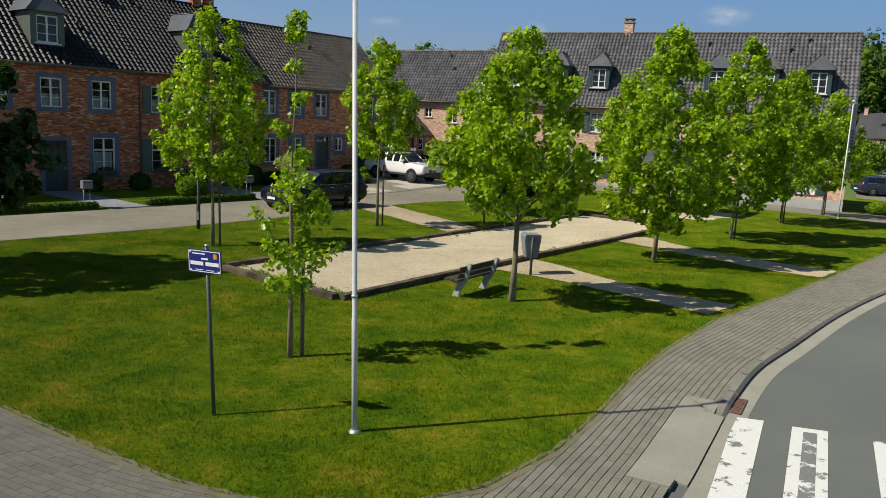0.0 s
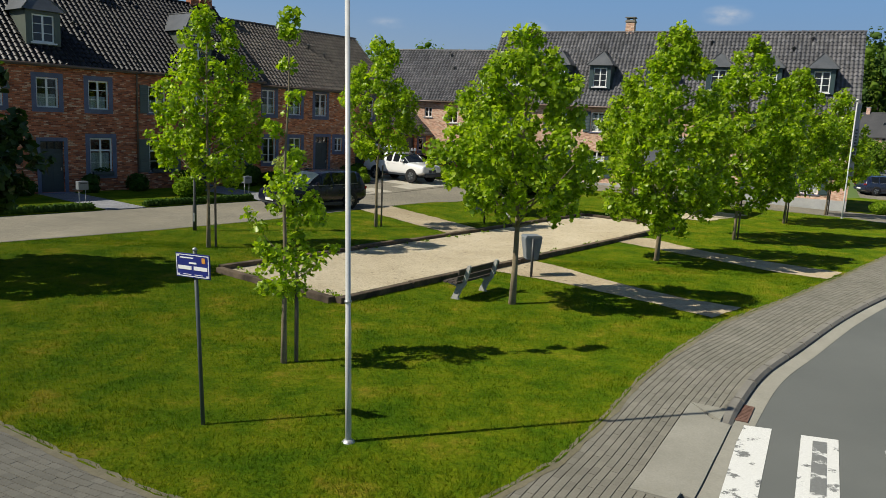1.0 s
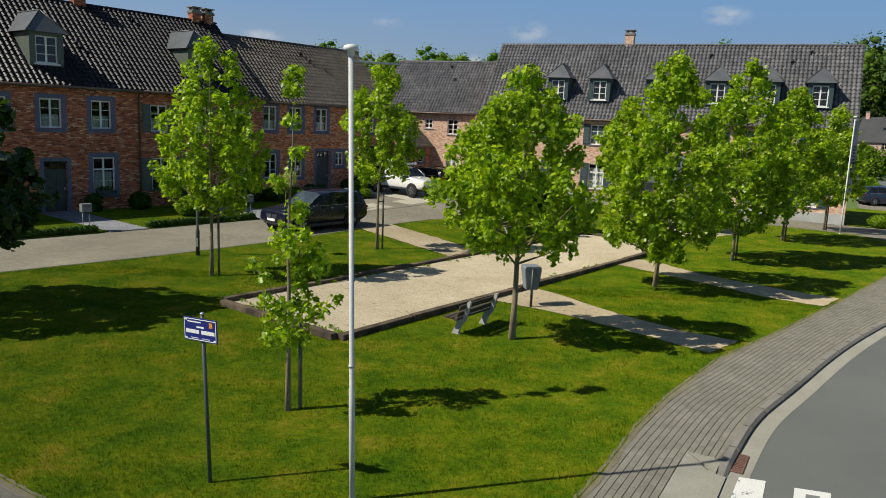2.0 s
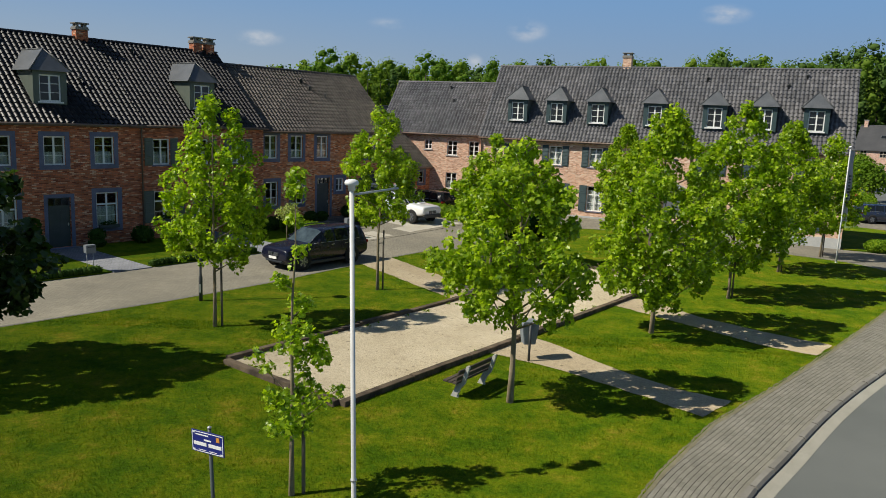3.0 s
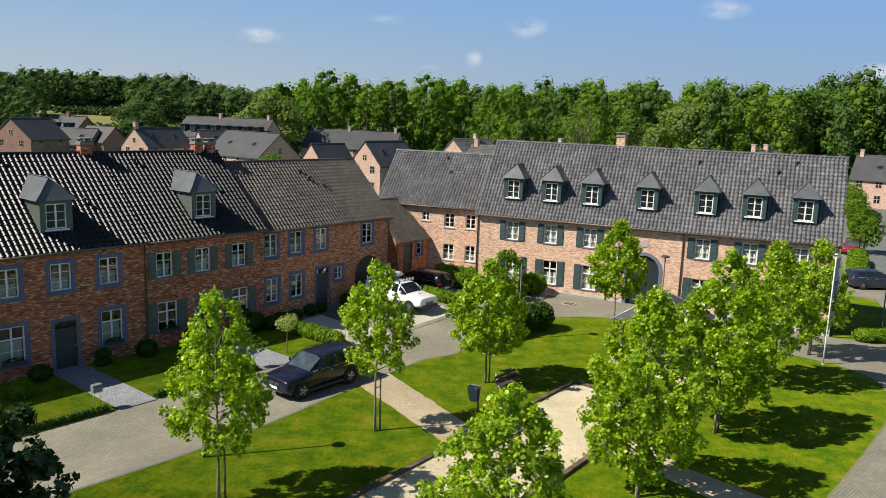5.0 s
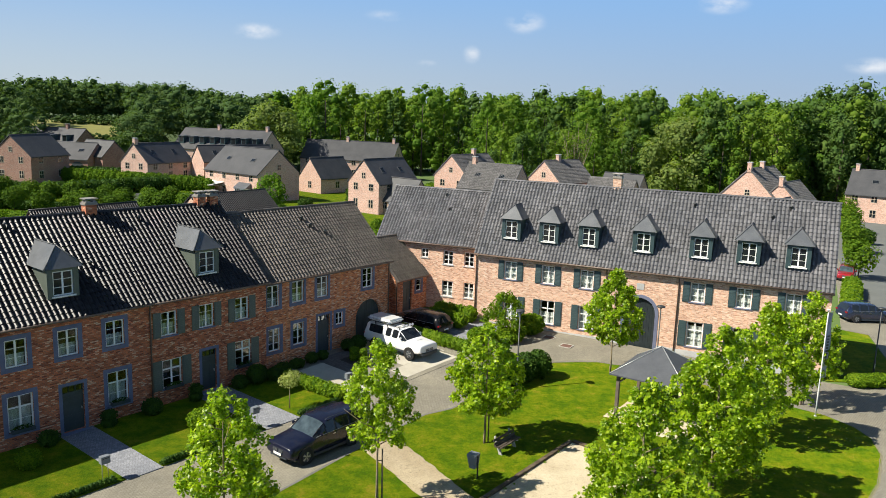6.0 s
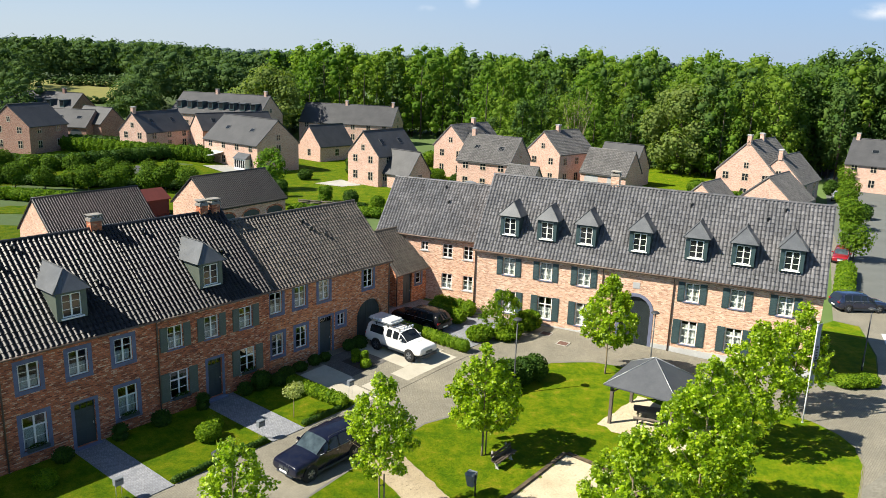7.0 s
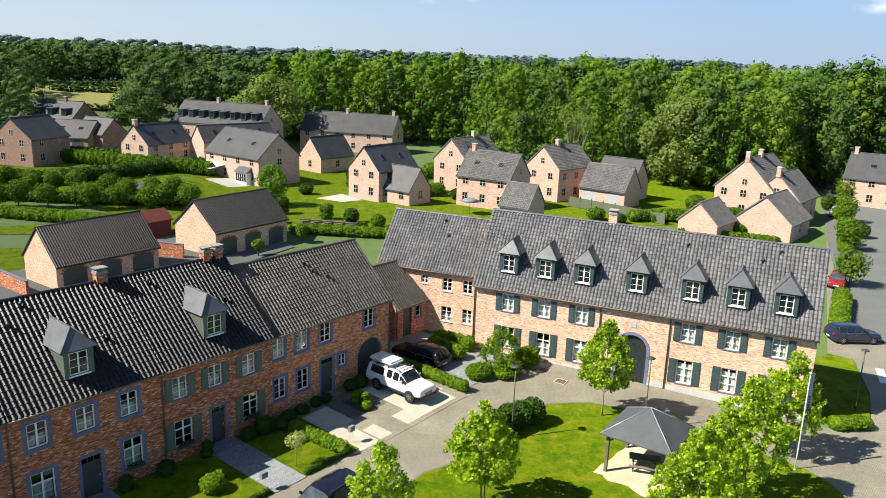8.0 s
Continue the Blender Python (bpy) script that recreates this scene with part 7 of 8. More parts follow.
# ---- trees ----
def young_tree(x, y, h, low, r, leaves, label, size=0.19, stakes=1, lean=0.0, material=None, trunk=0.06, seed=1, clump=1.0, shape=6):
    """A staked street tree: tapered trunk, limbs, and a crown of single leaves in clumps along the limbs."""
    random.seed(seed)
    t = thing("tree", Matrix.Translation((x, y, gz(x, y))), label, "tree", "young trees on the green")
    pts = [(lean * (i / 6) ** 2 * 0.4 + random.uniform(-0.03, 0.03) * (i > 0), random.uniform(-0.03, 0.03) * (i > 0), h * 0.93 * i / 6 - (0.15 if i == 0 else 0)) for i in range(7)]
    bm = tube(pts, [trunk * (1.25 if i == 0 else 1 - 0.14 * i) for i in range(7)], 9)
    part("trunk", bm, M_BARK_YOUNG if material is None else M_BARK, t)
    bark = M_BARK_YOUNG if material is None else M_BARK
    blobs = []
    slim = clump < 1

    def envelope(f):
        """Half-width of the crown from its foot (0) to its tip (1)."""
        table = ((0.0, 0.50), (0.15, 0.66), (0.35, 0.50), (0.52, 0.20), (1.0, 0.10)) if slim else ((0.0, 0.50), (0.12, 0.84), (0.30, 1.0), (0.50, 0.92), (0.70, 0.66), (0.86, 0.36), (1.0, 0.10))
        for (f0, v0), (f1, v1) in zip(table, table[1:]):
            if f <= f1:
                return r * (v0 + (v1 - v0) * (f - f0) / (f1 - f0))
        return 0.1 * r
    # main limbs climb from the trunk to the rim of the crown
    n = 9 if slim else int(10 + 5 * r)
    for i in range(n):
        f = (i + 0.4) / n
        a = i * 2.4 + random.uniform(-0.4, 0.4)
        reach = envelope(min(1.0, f + 0.12)) * (random.uniform(1.1, 1.6) if slim and f < 0.5 else random.uniform(0.75, 1.05))
        z1 = low + (h - low) * min(0.98, f + 0.10)
        b = Vector((reach * math.cos(a), reach * math.sin(a), z1))
        o = Vector((0, 0, max(low * 0.85, z1 - reach * random.uniform(0.55, 0.95))))
        mid = (o + b) / 2 + Vector((0, 0, -0.08 * reach))
        part("limb", tube([o, mid, b], [trunk * (0.26 if slim else 0.40), trunk * (0.14 if slim else 0.24), 0.006], 5), bark, t)
        for k in range(2 if slim else 0):
            q = o.lerp(b, 0.7 + 0.3 * k)
            blobs.append((q, (0.17, 0.17, 0.14)))
    # leafy shoots fill the crown, thin in places
    want = 66 if slim else int(34 * r * (h - low) ** 0.9)
    tries = 0
    while len(blobs) < want and tries < want * 8:
        tries += 1
        f = random.random()
        e = envelope(f)
        if random.random() > (e / r) ** 1.3 + 0.06:
            continue
        if slim and f > 0.48 and random.random() > 0.22:
            continue
        a = random.uniform(0, 2 * math.pi)
        rr = e * (0.25 + 0.75 * random.random() ** 0.55) * random.uniform(0.9, 1.12)
        q = Vector((rr * math.cos(a), rr * math.sin(a), low + (h - low) * f))
        if noise.noise(q * 1.15 + Vector((seed * 7.3, 0, 0))) < -0.16:
            continue
        s = random.uniform(0.15, 0.27) * ((0.45 if f > 0.48 else 0.85) if slim else 1.0) * (0.8 + 0.12 * r)
        blobs.append((q, (s, s, s * random.uniform(0.9, 1.5))))
    for k in range(4 if slim else 9):
        z = h - (h - low) * 0.20 * (k / 9)
        s = 0.09 + 0.012 * k
        blobs.append((Vector((random.uniform(-0.07, 0.07) * (1 + k * 0.3), random.uniform(-0.07, 0.07) * (1 + k * 0.3), z - s)), (s, s, s * 1.8)))
    leaves_in(t, blobs, leaves, size, material or M_LEAF, "crown", 0.1, shape)
    for k in range(stakes):
        a = 0.5 + 3.1 * k
        dx, dy = 0.22 * math.cos(a), 0.22 * math.sin(a)
        part("stake", tube([(dx, dy, -0.1), (dx * 0.9, dy * 0.9, min(low + 0.5, 2.4))], [0.036, 0.034], 7), M_TIMBER, t, "round timber tree stake")
        part("tree_tie", tube([(dx, dy, min(low, 1.9)), (0, 0, min(low, 1.9))], [0.02, 0.02], 5), M_POLE_DARK, t)
    return t


PLANE = "young staked tree with bright green lobed leaves"
young_tree(-2.35, 12.80, 5.85, 1.35, 1.0, 2300, "slender young staked tree with sparse bright leaves", 0.084, 1, 0.0, trunk=0.048, seed=3, clump=0.62)
young_tree(1.92, 17.90, 6.4, 2.15, 1.85, 13200, PLANE, 0.104, 0, trunk=0.078, seed=5)
young_tree(-7.00, 23.40, 7.3, 2.1, 1.70, 9800, PLANE, 0.112, 1, seed=7)
young_tree(-2.47, 29.60, 7.1, 2.75, 1.55, 8000, PLANE, 0.112, 1, seed=9)
young_tree(7.15, 24.90, 7.4, 1.15, 2.3, 18400, PLANE, 0.120, 0, trunk=0.075, seed=11)
young_tree(11.80, 30.80, 7.8, 1.35, 2.3, 14940, PLANE, 0.140, 1, seed=13, shape=7)
young_tree(16.60, 37.40, 7.3, 1.4, 2.15, 12070, PLANE, 0.140, 1, seed=15, shape=7)
young_tree(21.30, 43.00, 6.9, 1.5, 2.0, 10580, PLANE, 0.140, 1, seed=17, shape=7)
young_tree(2.30, 35.90, 6.1, 1.7, 1.95, 10350, PLANE, 0.140, 1, seed=19, shape=7)
young_tree(10.85, 47.00, 6.7, 2.0, 1.9, 10920, PLANE, 0.140, 0, seed=21, shape=7)
sb = young_tree(4.5, 53.5, 3.5, 0.15, 1.75, 5200, "tall loose bright green shrub before the brick wing", 0.13, 0, material=M_HEDGE, trunk=0.05, seed=29, shape=5)
sb["category"] = "shrub"
young_tree(-12.2, 17.8, 6.2, 1.3, 2.7, 9880, "dark-leaved broad tree at the end of the green", 0.2, 0, material=M_LEAF_DARK, trunk=0.12, seed=23, shape=7)


# ---- hedges and shrubs ----
def hedge(pts, width, height, count, material, label, size=0.10, name="hedge", round_top=False):
    """A clipped hedge along a line of ground points."""
    c = Vector((pts[0][0], pts[0][1], gz(*pts[0])))
    t = thing(name, Matrix.Translation(c), label, name.replace("_", " "))
    blobs = []
    core = bmesh.new()
    for p, q in zip(pts, pts[1:]):
        a, b = Vector((*p, 0)) - Vector((c.x, c.y, 0)), Vector((*q, 0)) - Vector((c.x, c.y, 0))
        n = max(1, int((b - a).length / (width * 0.55)))
        for i in range(n + 1):
            o = a.lerp(b, i / n)
            for zz in ((0.5,) if height < width * 1.2 else (0.3, 0.72)):
                hh = height * (0.52 if zz == 0.5 else 0.34)
                lift = gz(c.x + o.x, c.y + o.y) - c.z
                blobs.append(((o.x, o.y, height * zz + lift), (width * 0.52, width * 0.52, hh)))
    # uneven leafy body under the outer leaves
    for (cx, cy, cz), r in blobs:
        bmesh.ops.create_icosphere(core, subdivisions=2, radius=1.0, matrix=Matrix.Translation((cx, cy, cz)) @ Matrix.Diagonal((r[0] * 0.84, r[1] * 0.84, r[2] * 0.86, 1)))
    for v in core.verts:
        v.co += noise.noise_vector(v.co * 3.0) * 0.08 * width
    part("core", core, material, t)
    leaves_in(t, blobs, int(count * 2.2), size * 1.2, material, "foliage", 0.72, 5)
    return t


def row_w(*pts):
    return [tuple((ROW_W @ Vector((s, y, 0)))[:2]) for s, y in pts]


LOWHEDGE = "low clipped dark green box hedge"
for a, b, n in ((9.5, 14.9, 500), (17.3, 22.6, 700), (25.3, 28.6, 450)):
    hedge(row_w((a, -6.35), (b, -6.35)), 0.34, 0.34, n, M_HEDGE_DARK, LOWHEDGE, 0.07)
hedge(row_w((28.25, -6.2), (27.9, -2.2)), 0.8, 0.9, 1500, M_HEDGE, "bushy green hedge beside the parking place", 0.09)
hedge(row_w((39.6, -0.6), (39.6, -6.4)), 0.8, 0.95, 1700, M_HEDGE, "clipped green hedge between two drives", 0.09)
hedge([(3.0, 43.2), (4.4, 44.5), (6.0, 45.5)], 1.7, 1.8, 3600, M_HEDGE_DARK, "tall dark clipped beech hedge", 0.12)
for s, y, w, h, c in ((22.55, -0.7, 0.7, 1.0, 300), (25.4, -0.8, 0.9, 0.8, 400), (26.5, -0.9, 1.2, 1.2, 600), (28.6, -0.7, 1.0, 0.7, 420), (29.8, -0.6, 0.9, 0.6, 380), (31.9, -0.6, 0.7, 0.6, 300), (35.0, -0.7, 1.1, 0.9, 500), (17.6, -0.7, 0.7, 0.9, 300), (14.6, -0.8, 0.9, 0.8, 380), (21.6, -3.2, 0.9, 0.8, 420), (33.4, -2.8, 0.5, 0.9, 220),
                      (19.9, -0.8, 1.0, 0.9, 500), (27.6, -1.2, 1.1, 0.8, 500), (31.0, -0.6, 0.8, 0.7, 350), (34.2, -0.5, 0.9, 0.8, 400), (20.7, -4.0, 1.3, 1.0, 800), (13.0, -2.5, 1.0, 0.9, 500), (33.0, -3.3, 0.7, 0.6, 250), (33.2, -2.2, 0.6, 0.9, 250)):
    hedge(row_w((s, y), (s + 0.1, y)), w, h, c, M_HEDGE_DARK if y > -2 else M_HEDGE, "rounded green garden shrub", 0.09, "shrub")
for x, y, w, h, c in ( (6.3, 54.6, 1.8, 1.5, 800), (2.6, 52.0, 1.7, 1.1, 700), (4.6, 52.4, 1.8, 1.0, 700)):
    hedge([(x, y), (x + 0.3, y + 0.2)], w, h, c, M_HEDGE, "loose bright green shrub before the brick wing", 0.15, "shrub")
hedge([(-0.2, 58.6), (2.0, 57.4)], 1.3, 1.3, 1100, M_HEDGE, "bright green shrubs along the wing wall", 0.12, "shrub")
hedge([(1.2, 55.6), (-0.6, 57.2)], 1.3, 1.2, 1400, M_HEDGE, "rounded green shrub by the drive", 0.11, "shrub")
hedge([(26.9, 47.3), (28.6, 47.6)], 1.5, 0.85, 1300, M_HEDGE, "low green shrub bed by the house corner", 0.10, "shrub")
hedge([(36.0, 66.0), (41.0, 75.5)], 1.9, 1.5, 2400, M_HEDGE, "clipped green hedge along the street", 0.14)


# ---- gardens and drives of the west row ----
def plot(name, s0, s1, y0, y1, off, material, label, category, kind="structure"):
    sheet(name, row_w((s0, y0), (s1, y0), (s1, y1), (s0, y1)), off, material, label, category, 1.0, 0.05, kind)


plot("garden_lawn", 5.0, 15.4, -6.5, -0.05, 0.05, M_GRASS, "small mown front garden", "lawn")
plot("garden_lawn", 17.15, 22.9, -6.5, -0.05, 0.05, M_GRASS, "small mown front garden", "lawn")
plot("garden_lawn", 25.1, 29.3, -6.5, -0.05, 0.05, M_GRASS, "small mown front garden", "lawn")
plot("garden_path", 15.42, 17.13, -6.6, -0.02, 0.04, M_SETT, "path of small blue-grey setts to a front door", "path")
plot("garden_path", 22.92, 25.08, -6.6, -0.02, 0.04, M_SETT, "path of small blue-grey setts to a front door", "path")
plot("parking_place", 29.4, 39.2, -7.0, 0.3, 0.02, M_ROADPAVE, "paved parking place before the gate", "parking place")
for s0, s1, y0, y1 in ((34.8, 38.9, -5.1, -0.1), (33.55, 38.5, -6.6, -5.12), (29.4, 31.5, -3.75, -1.1), (28.75, 30.85, -6.75, -3.77), (31.0, 32.05, -6.65, -5.0)):
    plot("concrete_slab", s0, s1, y0, y1, 0.028, M_SLAB, "pale concrete slab set in the paving", "slab")
plot("paved_patch", 31.52, 34.78, -3.65, -0.4, 0.027, M_PAVEDARK, "patch of dark grey pavers before the gate", "paving")
plot("drive", 40.2, 46.5, -6.2, 3.7, 0.03, M_SETT, "drive of blue-grey setts before the annex", "drive")
plot("planting_bed", 32.6, 33.9, -3.6, -1.5, 0.04, M_JOINT, "dark soil bed with small shrubs", "planting bed")


# ---- woods and hedgerows beyond the village ----
def far_tree(kind, h, r, detail, grow=1.0):
    """Vertices and faces of one tree far off: ragged sprays over an uneven crown of leafy masses."""
    blobs = []
    n = 7 if detail <= 120 else 16 if kind == "broad" else 24
    for i in range(n):
        f = (i + 0.5) / n
        if kind == "poplar_top":
            f = 0.45 + 0.55 * f
        a = i * 2.4 + random.random()
        if kind != "broad":
            rr = r * (0.55 + 0.45 * math.sin(math.pi * (0.12 + 0.8 * f))) * (1.0 - 0.70 * f ** 3) * random.uniform(0.75, 1.2)
            blobs.append(((rr * 0.68 * math.cos(a), rr * 0.68 * math.sin(a), h * (0.08 + 0.86 * f)), (r * 0.34, r * 0.34, h * random.uniform(0.06, 0.10))))
        else:
            rr = r * math.sqrt(max(0.05, 1 - (2 * f - 0.9) ** 2))
            blobs.append(((rr * 0.62 * math.cos(a), rr * 0.62 * math.sin(a), h * (0.18 + 0.68 * f)), (r * random.uniform(0.3, 0.5), r * random.uniform(0.3, 0.5), h * random.uniform(0.09, 0.15))))
    V, F = leaf_cloud(blobs, detail, (0.050 * h ** 0.8 + 0.10) * grow, 0.62, 0, 4)
    # the dense middle of each mass
    g = (1 + 5 ** 0.5) / 2
    ico = np.array([(-1, g, 0), (1, g, 0), (-1, -g, 0), (1, -g, 0), (0, -1, g), (0, 1, g), (0, -1, -g), (0, 1, -g), (g, 0, -1), (g, 0, 1), (-g, 0, -1), (-g, 0, 1)]) / math.hypot(1, g)
    faces = np.array([(0, 11, 5), (0, 5, 1), (0, 1, 7), (0, 7, 10), (0, 10, 11), (1, 5, 9), (5, 11, 4), (11, 10, 2), (10, 7, 6), (7, 1, 8), (3, 9, 4), (3, 4, 2), (3, 2, 6), (3, 6, 8), (3, 8, 9), (4, 9, 5), (2, 4, 11), (6, 2, 10), (8, 6, 7), (9, 8, 1)])
    cores = [np.array(c) + ico * np.array(rad) * np.random.default_rng(int(h * 997) + k).uniform(*((0.8, 1.0) if detail <= 120 else (0.36, 0.62)), (12, 1)) for k, (c, rad) in enumerate(blobs)]
    C = np.concatenate(cores)
    Fc = (np.arange(len(blobs))[:, None, None] * 12 + faces[None]).reshape(-1, 3) + len(V)
    return np.concatenate((V, C)), np.concatenate((F, Fc))


def wood(name, trees, material, label, category, trunks=True):
    """Many far trees joined into one piece of woodland. trees: (x, y, height, radius, kind, detail, size of a spray)."""
    V, F, n = [], [], 0
    T = bmesh.new()
    for x, y, h, r, kind, detail, grow in trees:
        v, f = far_tree(kind, h, r, detail, grow)
        z = gz(x, y)
        V.append(v + np.array((x, y, z)))
        F.append(f + n)
        n += len(v)
        if trunks:
            tube([(x, y, z - 0.3), (x, y, z + h * 0.75)], [0.011 * h, 0.004 * h], 5, T)
    ob = new(name, fast_mesh(name, np.concatenate(V), np.concatenate(F), material))
    tagged(ob, label, category, "", "stuff")
    if trunks:
        tr = part("trunks", T, M_BARK, ob)
        tr["kind"] = "stuff"
    else:
        T.free()
    return ob


sheet("side_street", [(41, 58), (60, 96), (84, 144), (92, 175), (84, 178), (74, 150), (53, 104), (38, 68)], 0.055, M_ASPHALT, "grey asphalt side street between the garden hedges", "street", 6.0)
random.seed(41)
stands = {"poplar": [], "pale": [], "dark": []}
for d0, d1, a0, a1, n, hmin, hmax, det, grow in ((152, 170, 3, 18, 30, 9, 15, 1250, 0.54), (168, 188, 2, 26, 54, 13, 20.0, 1250, 0.56), (150, 172, 17, 27, 26, 15, 19.5, 1400, 0.58), (172, 195, 24, 36, 40, 18.5, 24.0, 1300, 0.60),
                                                  (195, 215, -11, 30, 76, 17, 22.0, 700, 0.66), (225, 255, -13, 36, 70, 18, 22.5, 300, 1.1)):
    for i in range(n):
        a = radians(a0 + (a1 - a0) * (i + random.random()) / n)
        d = random.uniform(d0, d1)
        h = random.uniform(hmin, hmax)
        if hmin >= 13:
            # here and there a crown stands above its neighbours
            h += 0.7 + 2.4 * abs(math.sin(2.7 * i))
        sort = random.choices(("poplar", "pale", "dark"), (0.5, 0.28, 0.22) if a < 0.42 else (0.35, 0.05, 0.6))[0]
        stands[sort].append((d * math.sin(a), d * math.cos(a), h, h * random.uniform(0.18, 0.28), ("poplar" if d < 204 else "poplar_top") if sort != "dark" or random.random() < 0.5 else "broad", det, grow))
# low growth along the foot of the wood
for i in range(130):
    a = radians(-10 + (16 if i < 70 else 41) * random.random())
    d = random.uniform(150, 160) if 3 < math.degrees(a) < 27 else random.uniform(208, 218)
    h = random.uniform(4.0, 8.0) if a > 0.06 else random.uniform(6.0, 11.0)
    stands[random.choice(("poplar", "dark", "pale"))].append((d * math.sin(a), d * math.cos(a), h, h * random.uniform(0.42, 0.6), "broad", 420, 0.8))
wood("poplar_wood", stands["poplar"], M_POPLAR, "wood of tall poplars behind the village houses", "wood")
wood("poplar_wood", stands["pale"], M_POPLAR_PALE, "lighter yellow-green poplars within the wood", "wood")
wood("mixed_wood", stands["dark"], M_PINE, "darker trees standing among the poplars", "wood")
rows = []
for d0, d1, a0, a1, n, hmin, hmax, det, grow in ((196, 225, -22, -10, 46, 12, 16.5, 950, 0.7), (185, 230, -38, -28.3, 40, 9, 13, 900, 0.7), (250, 285, -38, -9, 110, 10.5, 14.0, 360, 1.2), (290, 330, -38, -8, 50, 11.5, 15, 200, 1.7)):
    for i in range(n):
        a = radians(a0 + (a1 - a0) * (i + random.random()) / n)
        d = random.uniform(d0, d1)
        h = random.uniform(hmin, hmax)
        if d > 245 and a0 < -30:
            # tops stay level where the hill runs out
            h += max(0.0, 9.0 - gz(d * math.sin(a), d * math.cos(a)))
        rows.append((d * math.sin(a), d * math.cos(a), h, min(6.5, h * random.uniform(0.30, 0.52)), "broad", det, grow))
wood("woodland", rows, M_WOOD, "dark woodland on the low hills", "wood", False)
# woods on the far plain, distance haze mixed into their leaf colour
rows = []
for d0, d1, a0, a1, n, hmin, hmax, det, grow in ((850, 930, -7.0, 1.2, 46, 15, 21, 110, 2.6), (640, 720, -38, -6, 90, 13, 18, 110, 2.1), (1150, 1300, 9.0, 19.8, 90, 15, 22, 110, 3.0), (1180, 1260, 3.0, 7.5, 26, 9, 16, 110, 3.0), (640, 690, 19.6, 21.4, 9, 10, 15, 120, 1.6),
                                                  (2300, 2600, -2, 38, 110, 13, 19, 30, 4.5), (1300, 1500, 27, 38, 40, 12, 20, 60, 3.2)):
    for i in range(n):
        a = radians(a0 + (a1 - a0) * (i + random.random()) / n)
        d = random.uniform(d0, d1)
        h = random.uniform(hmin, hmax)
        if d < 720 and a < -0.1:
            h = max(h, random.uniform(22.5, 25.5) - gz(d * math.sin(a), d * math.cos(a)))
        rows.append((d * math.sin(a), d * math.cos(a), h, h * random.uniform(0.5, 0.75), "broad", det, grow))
wood("far_woods", rows, M_WOOD_FAR, "woods on the far plain with distance haze painted blue-green into their leaves", "wood", False)
for x, y, h, r, mt, lab in ((44.0, 147.0, 18.0, 8.0, M_WILLOW, "large grey-green willow before the wood"), (-43.0, 183.0, 18.0, 8.8, M_WILLOW, "large grey-green willow before the wood"), (-70.5, 174.0, 11.5, 7.0, M_WOOD, "dark broad tree behind the houses"), (-26.5, 113.5, 7.0, 2.6, M_POPLAR, "young green garden tree"), (1.5, 140.0, 7.5, 3.5, M_POPLAR, "bright green garden tree")):
    t = thing("tree", Matrix.Translation((x, y, gz(x, y))), lab, "tree")
    part("trunk", tube([(0, 0, -0.3), (0, 0, h * 0.6)], [0.025 * h, 0.012 * h], 7), M_BARK, t)
    v, f = far_tree("broad", h, r, 5200 if h > 10 else 1500, 0.8)
    cr = new("crown", fast_mesh("crown", v, f, mt))
    cr.parent = t


def ball_tree(x, y, h, r, material=None):
    t = thing("tree", Matrix.Translation((x, y, gz(x, y))), "small clipped tree with a rounded green crown", "tree", "clipped round trees")
    part("trunk", tube([(0, 0, -0.2), (0, 0, h - r)], [0.09, 0.06], 7), M_BARK, t)
    blobs = [((random.uniform(-0.3, 0.3) * r, random.uniform(-0.3, 0.3) * r, h - r + random.uniform(-0.35, 0.35) * r), (r * 0.75, r * 0.75, r * 0.65)) for i in range(7)]
    leaves_in(t, blobs, 1500, 0.22, material or M_HEDGE_FAR, "crown", 0.6, 4)


for d in (0, 13, 27, 40, 47):
    f = d / 47
    ball_tree(44.5 + 30 * f, 81 + 62 * f, 4.6, 2.0)
for i in range(9):
    f = i / 8
    ball_tree(-63 + 26 * f + random.uniform(-0.5, 0.5), 104.5 + 4.2 * f + random.uniform(-0.8, 0.8), random.uniform(3.7, 4.3), random.uniform(1.65, 2.0), M_HEDGE_MID)
for i in range(9):
    f = i / 8
    ball_tree(-70 + 29 * f + random.uniform(-0.6, 0.6), 113.5 + 0.5 * f + random.uniform(-1.0, 1.0), random.uniform(3.6, 4.2), random.uniform(1.5, 1.9), M_HEDGE_MID)
ball_tree(-21.5, 84.6, 2.2, 0.75)
ball_tree(-17.8, 91.7, 2.4, 0.85)
GARDENHEDGE = "long leafy hedge between gardens"
hedge([(-80, 118), (-64, 117.5), (-54, 127), (-45, 138)], 3.0, 2.4, 7000, M_HEDGE_DARK, "tall dark hedge behind the garden lawn", 0.24)
hedge([(-71, 139), (-62, 136.5), (-52, 133.5), (-42, 133)], 2.2, 2.6, 5200, M_HEDGE_FAR, GARDENHEDGE, 0.22)
hedge([(-72, 101), (-58, 99), (-44, 96.5)], 2.6, 1.7, 5000, M_HEDGE_FAR, "loose leafy hedge round the lawn", 0.2)
hedge([(-74, 109), (-58, 109.5), (-40, 111)], 3.4, 1.3, 5200, M_HEDGE_DARK, "dense low shrubs between the rows of clipped trees", 0.22)
hedge([(-71, 141.5), (-60, 140.5)], 1.8, 2.6, 2800, M_HEDGE_DARK, GARDENHEDGE, 0.2)
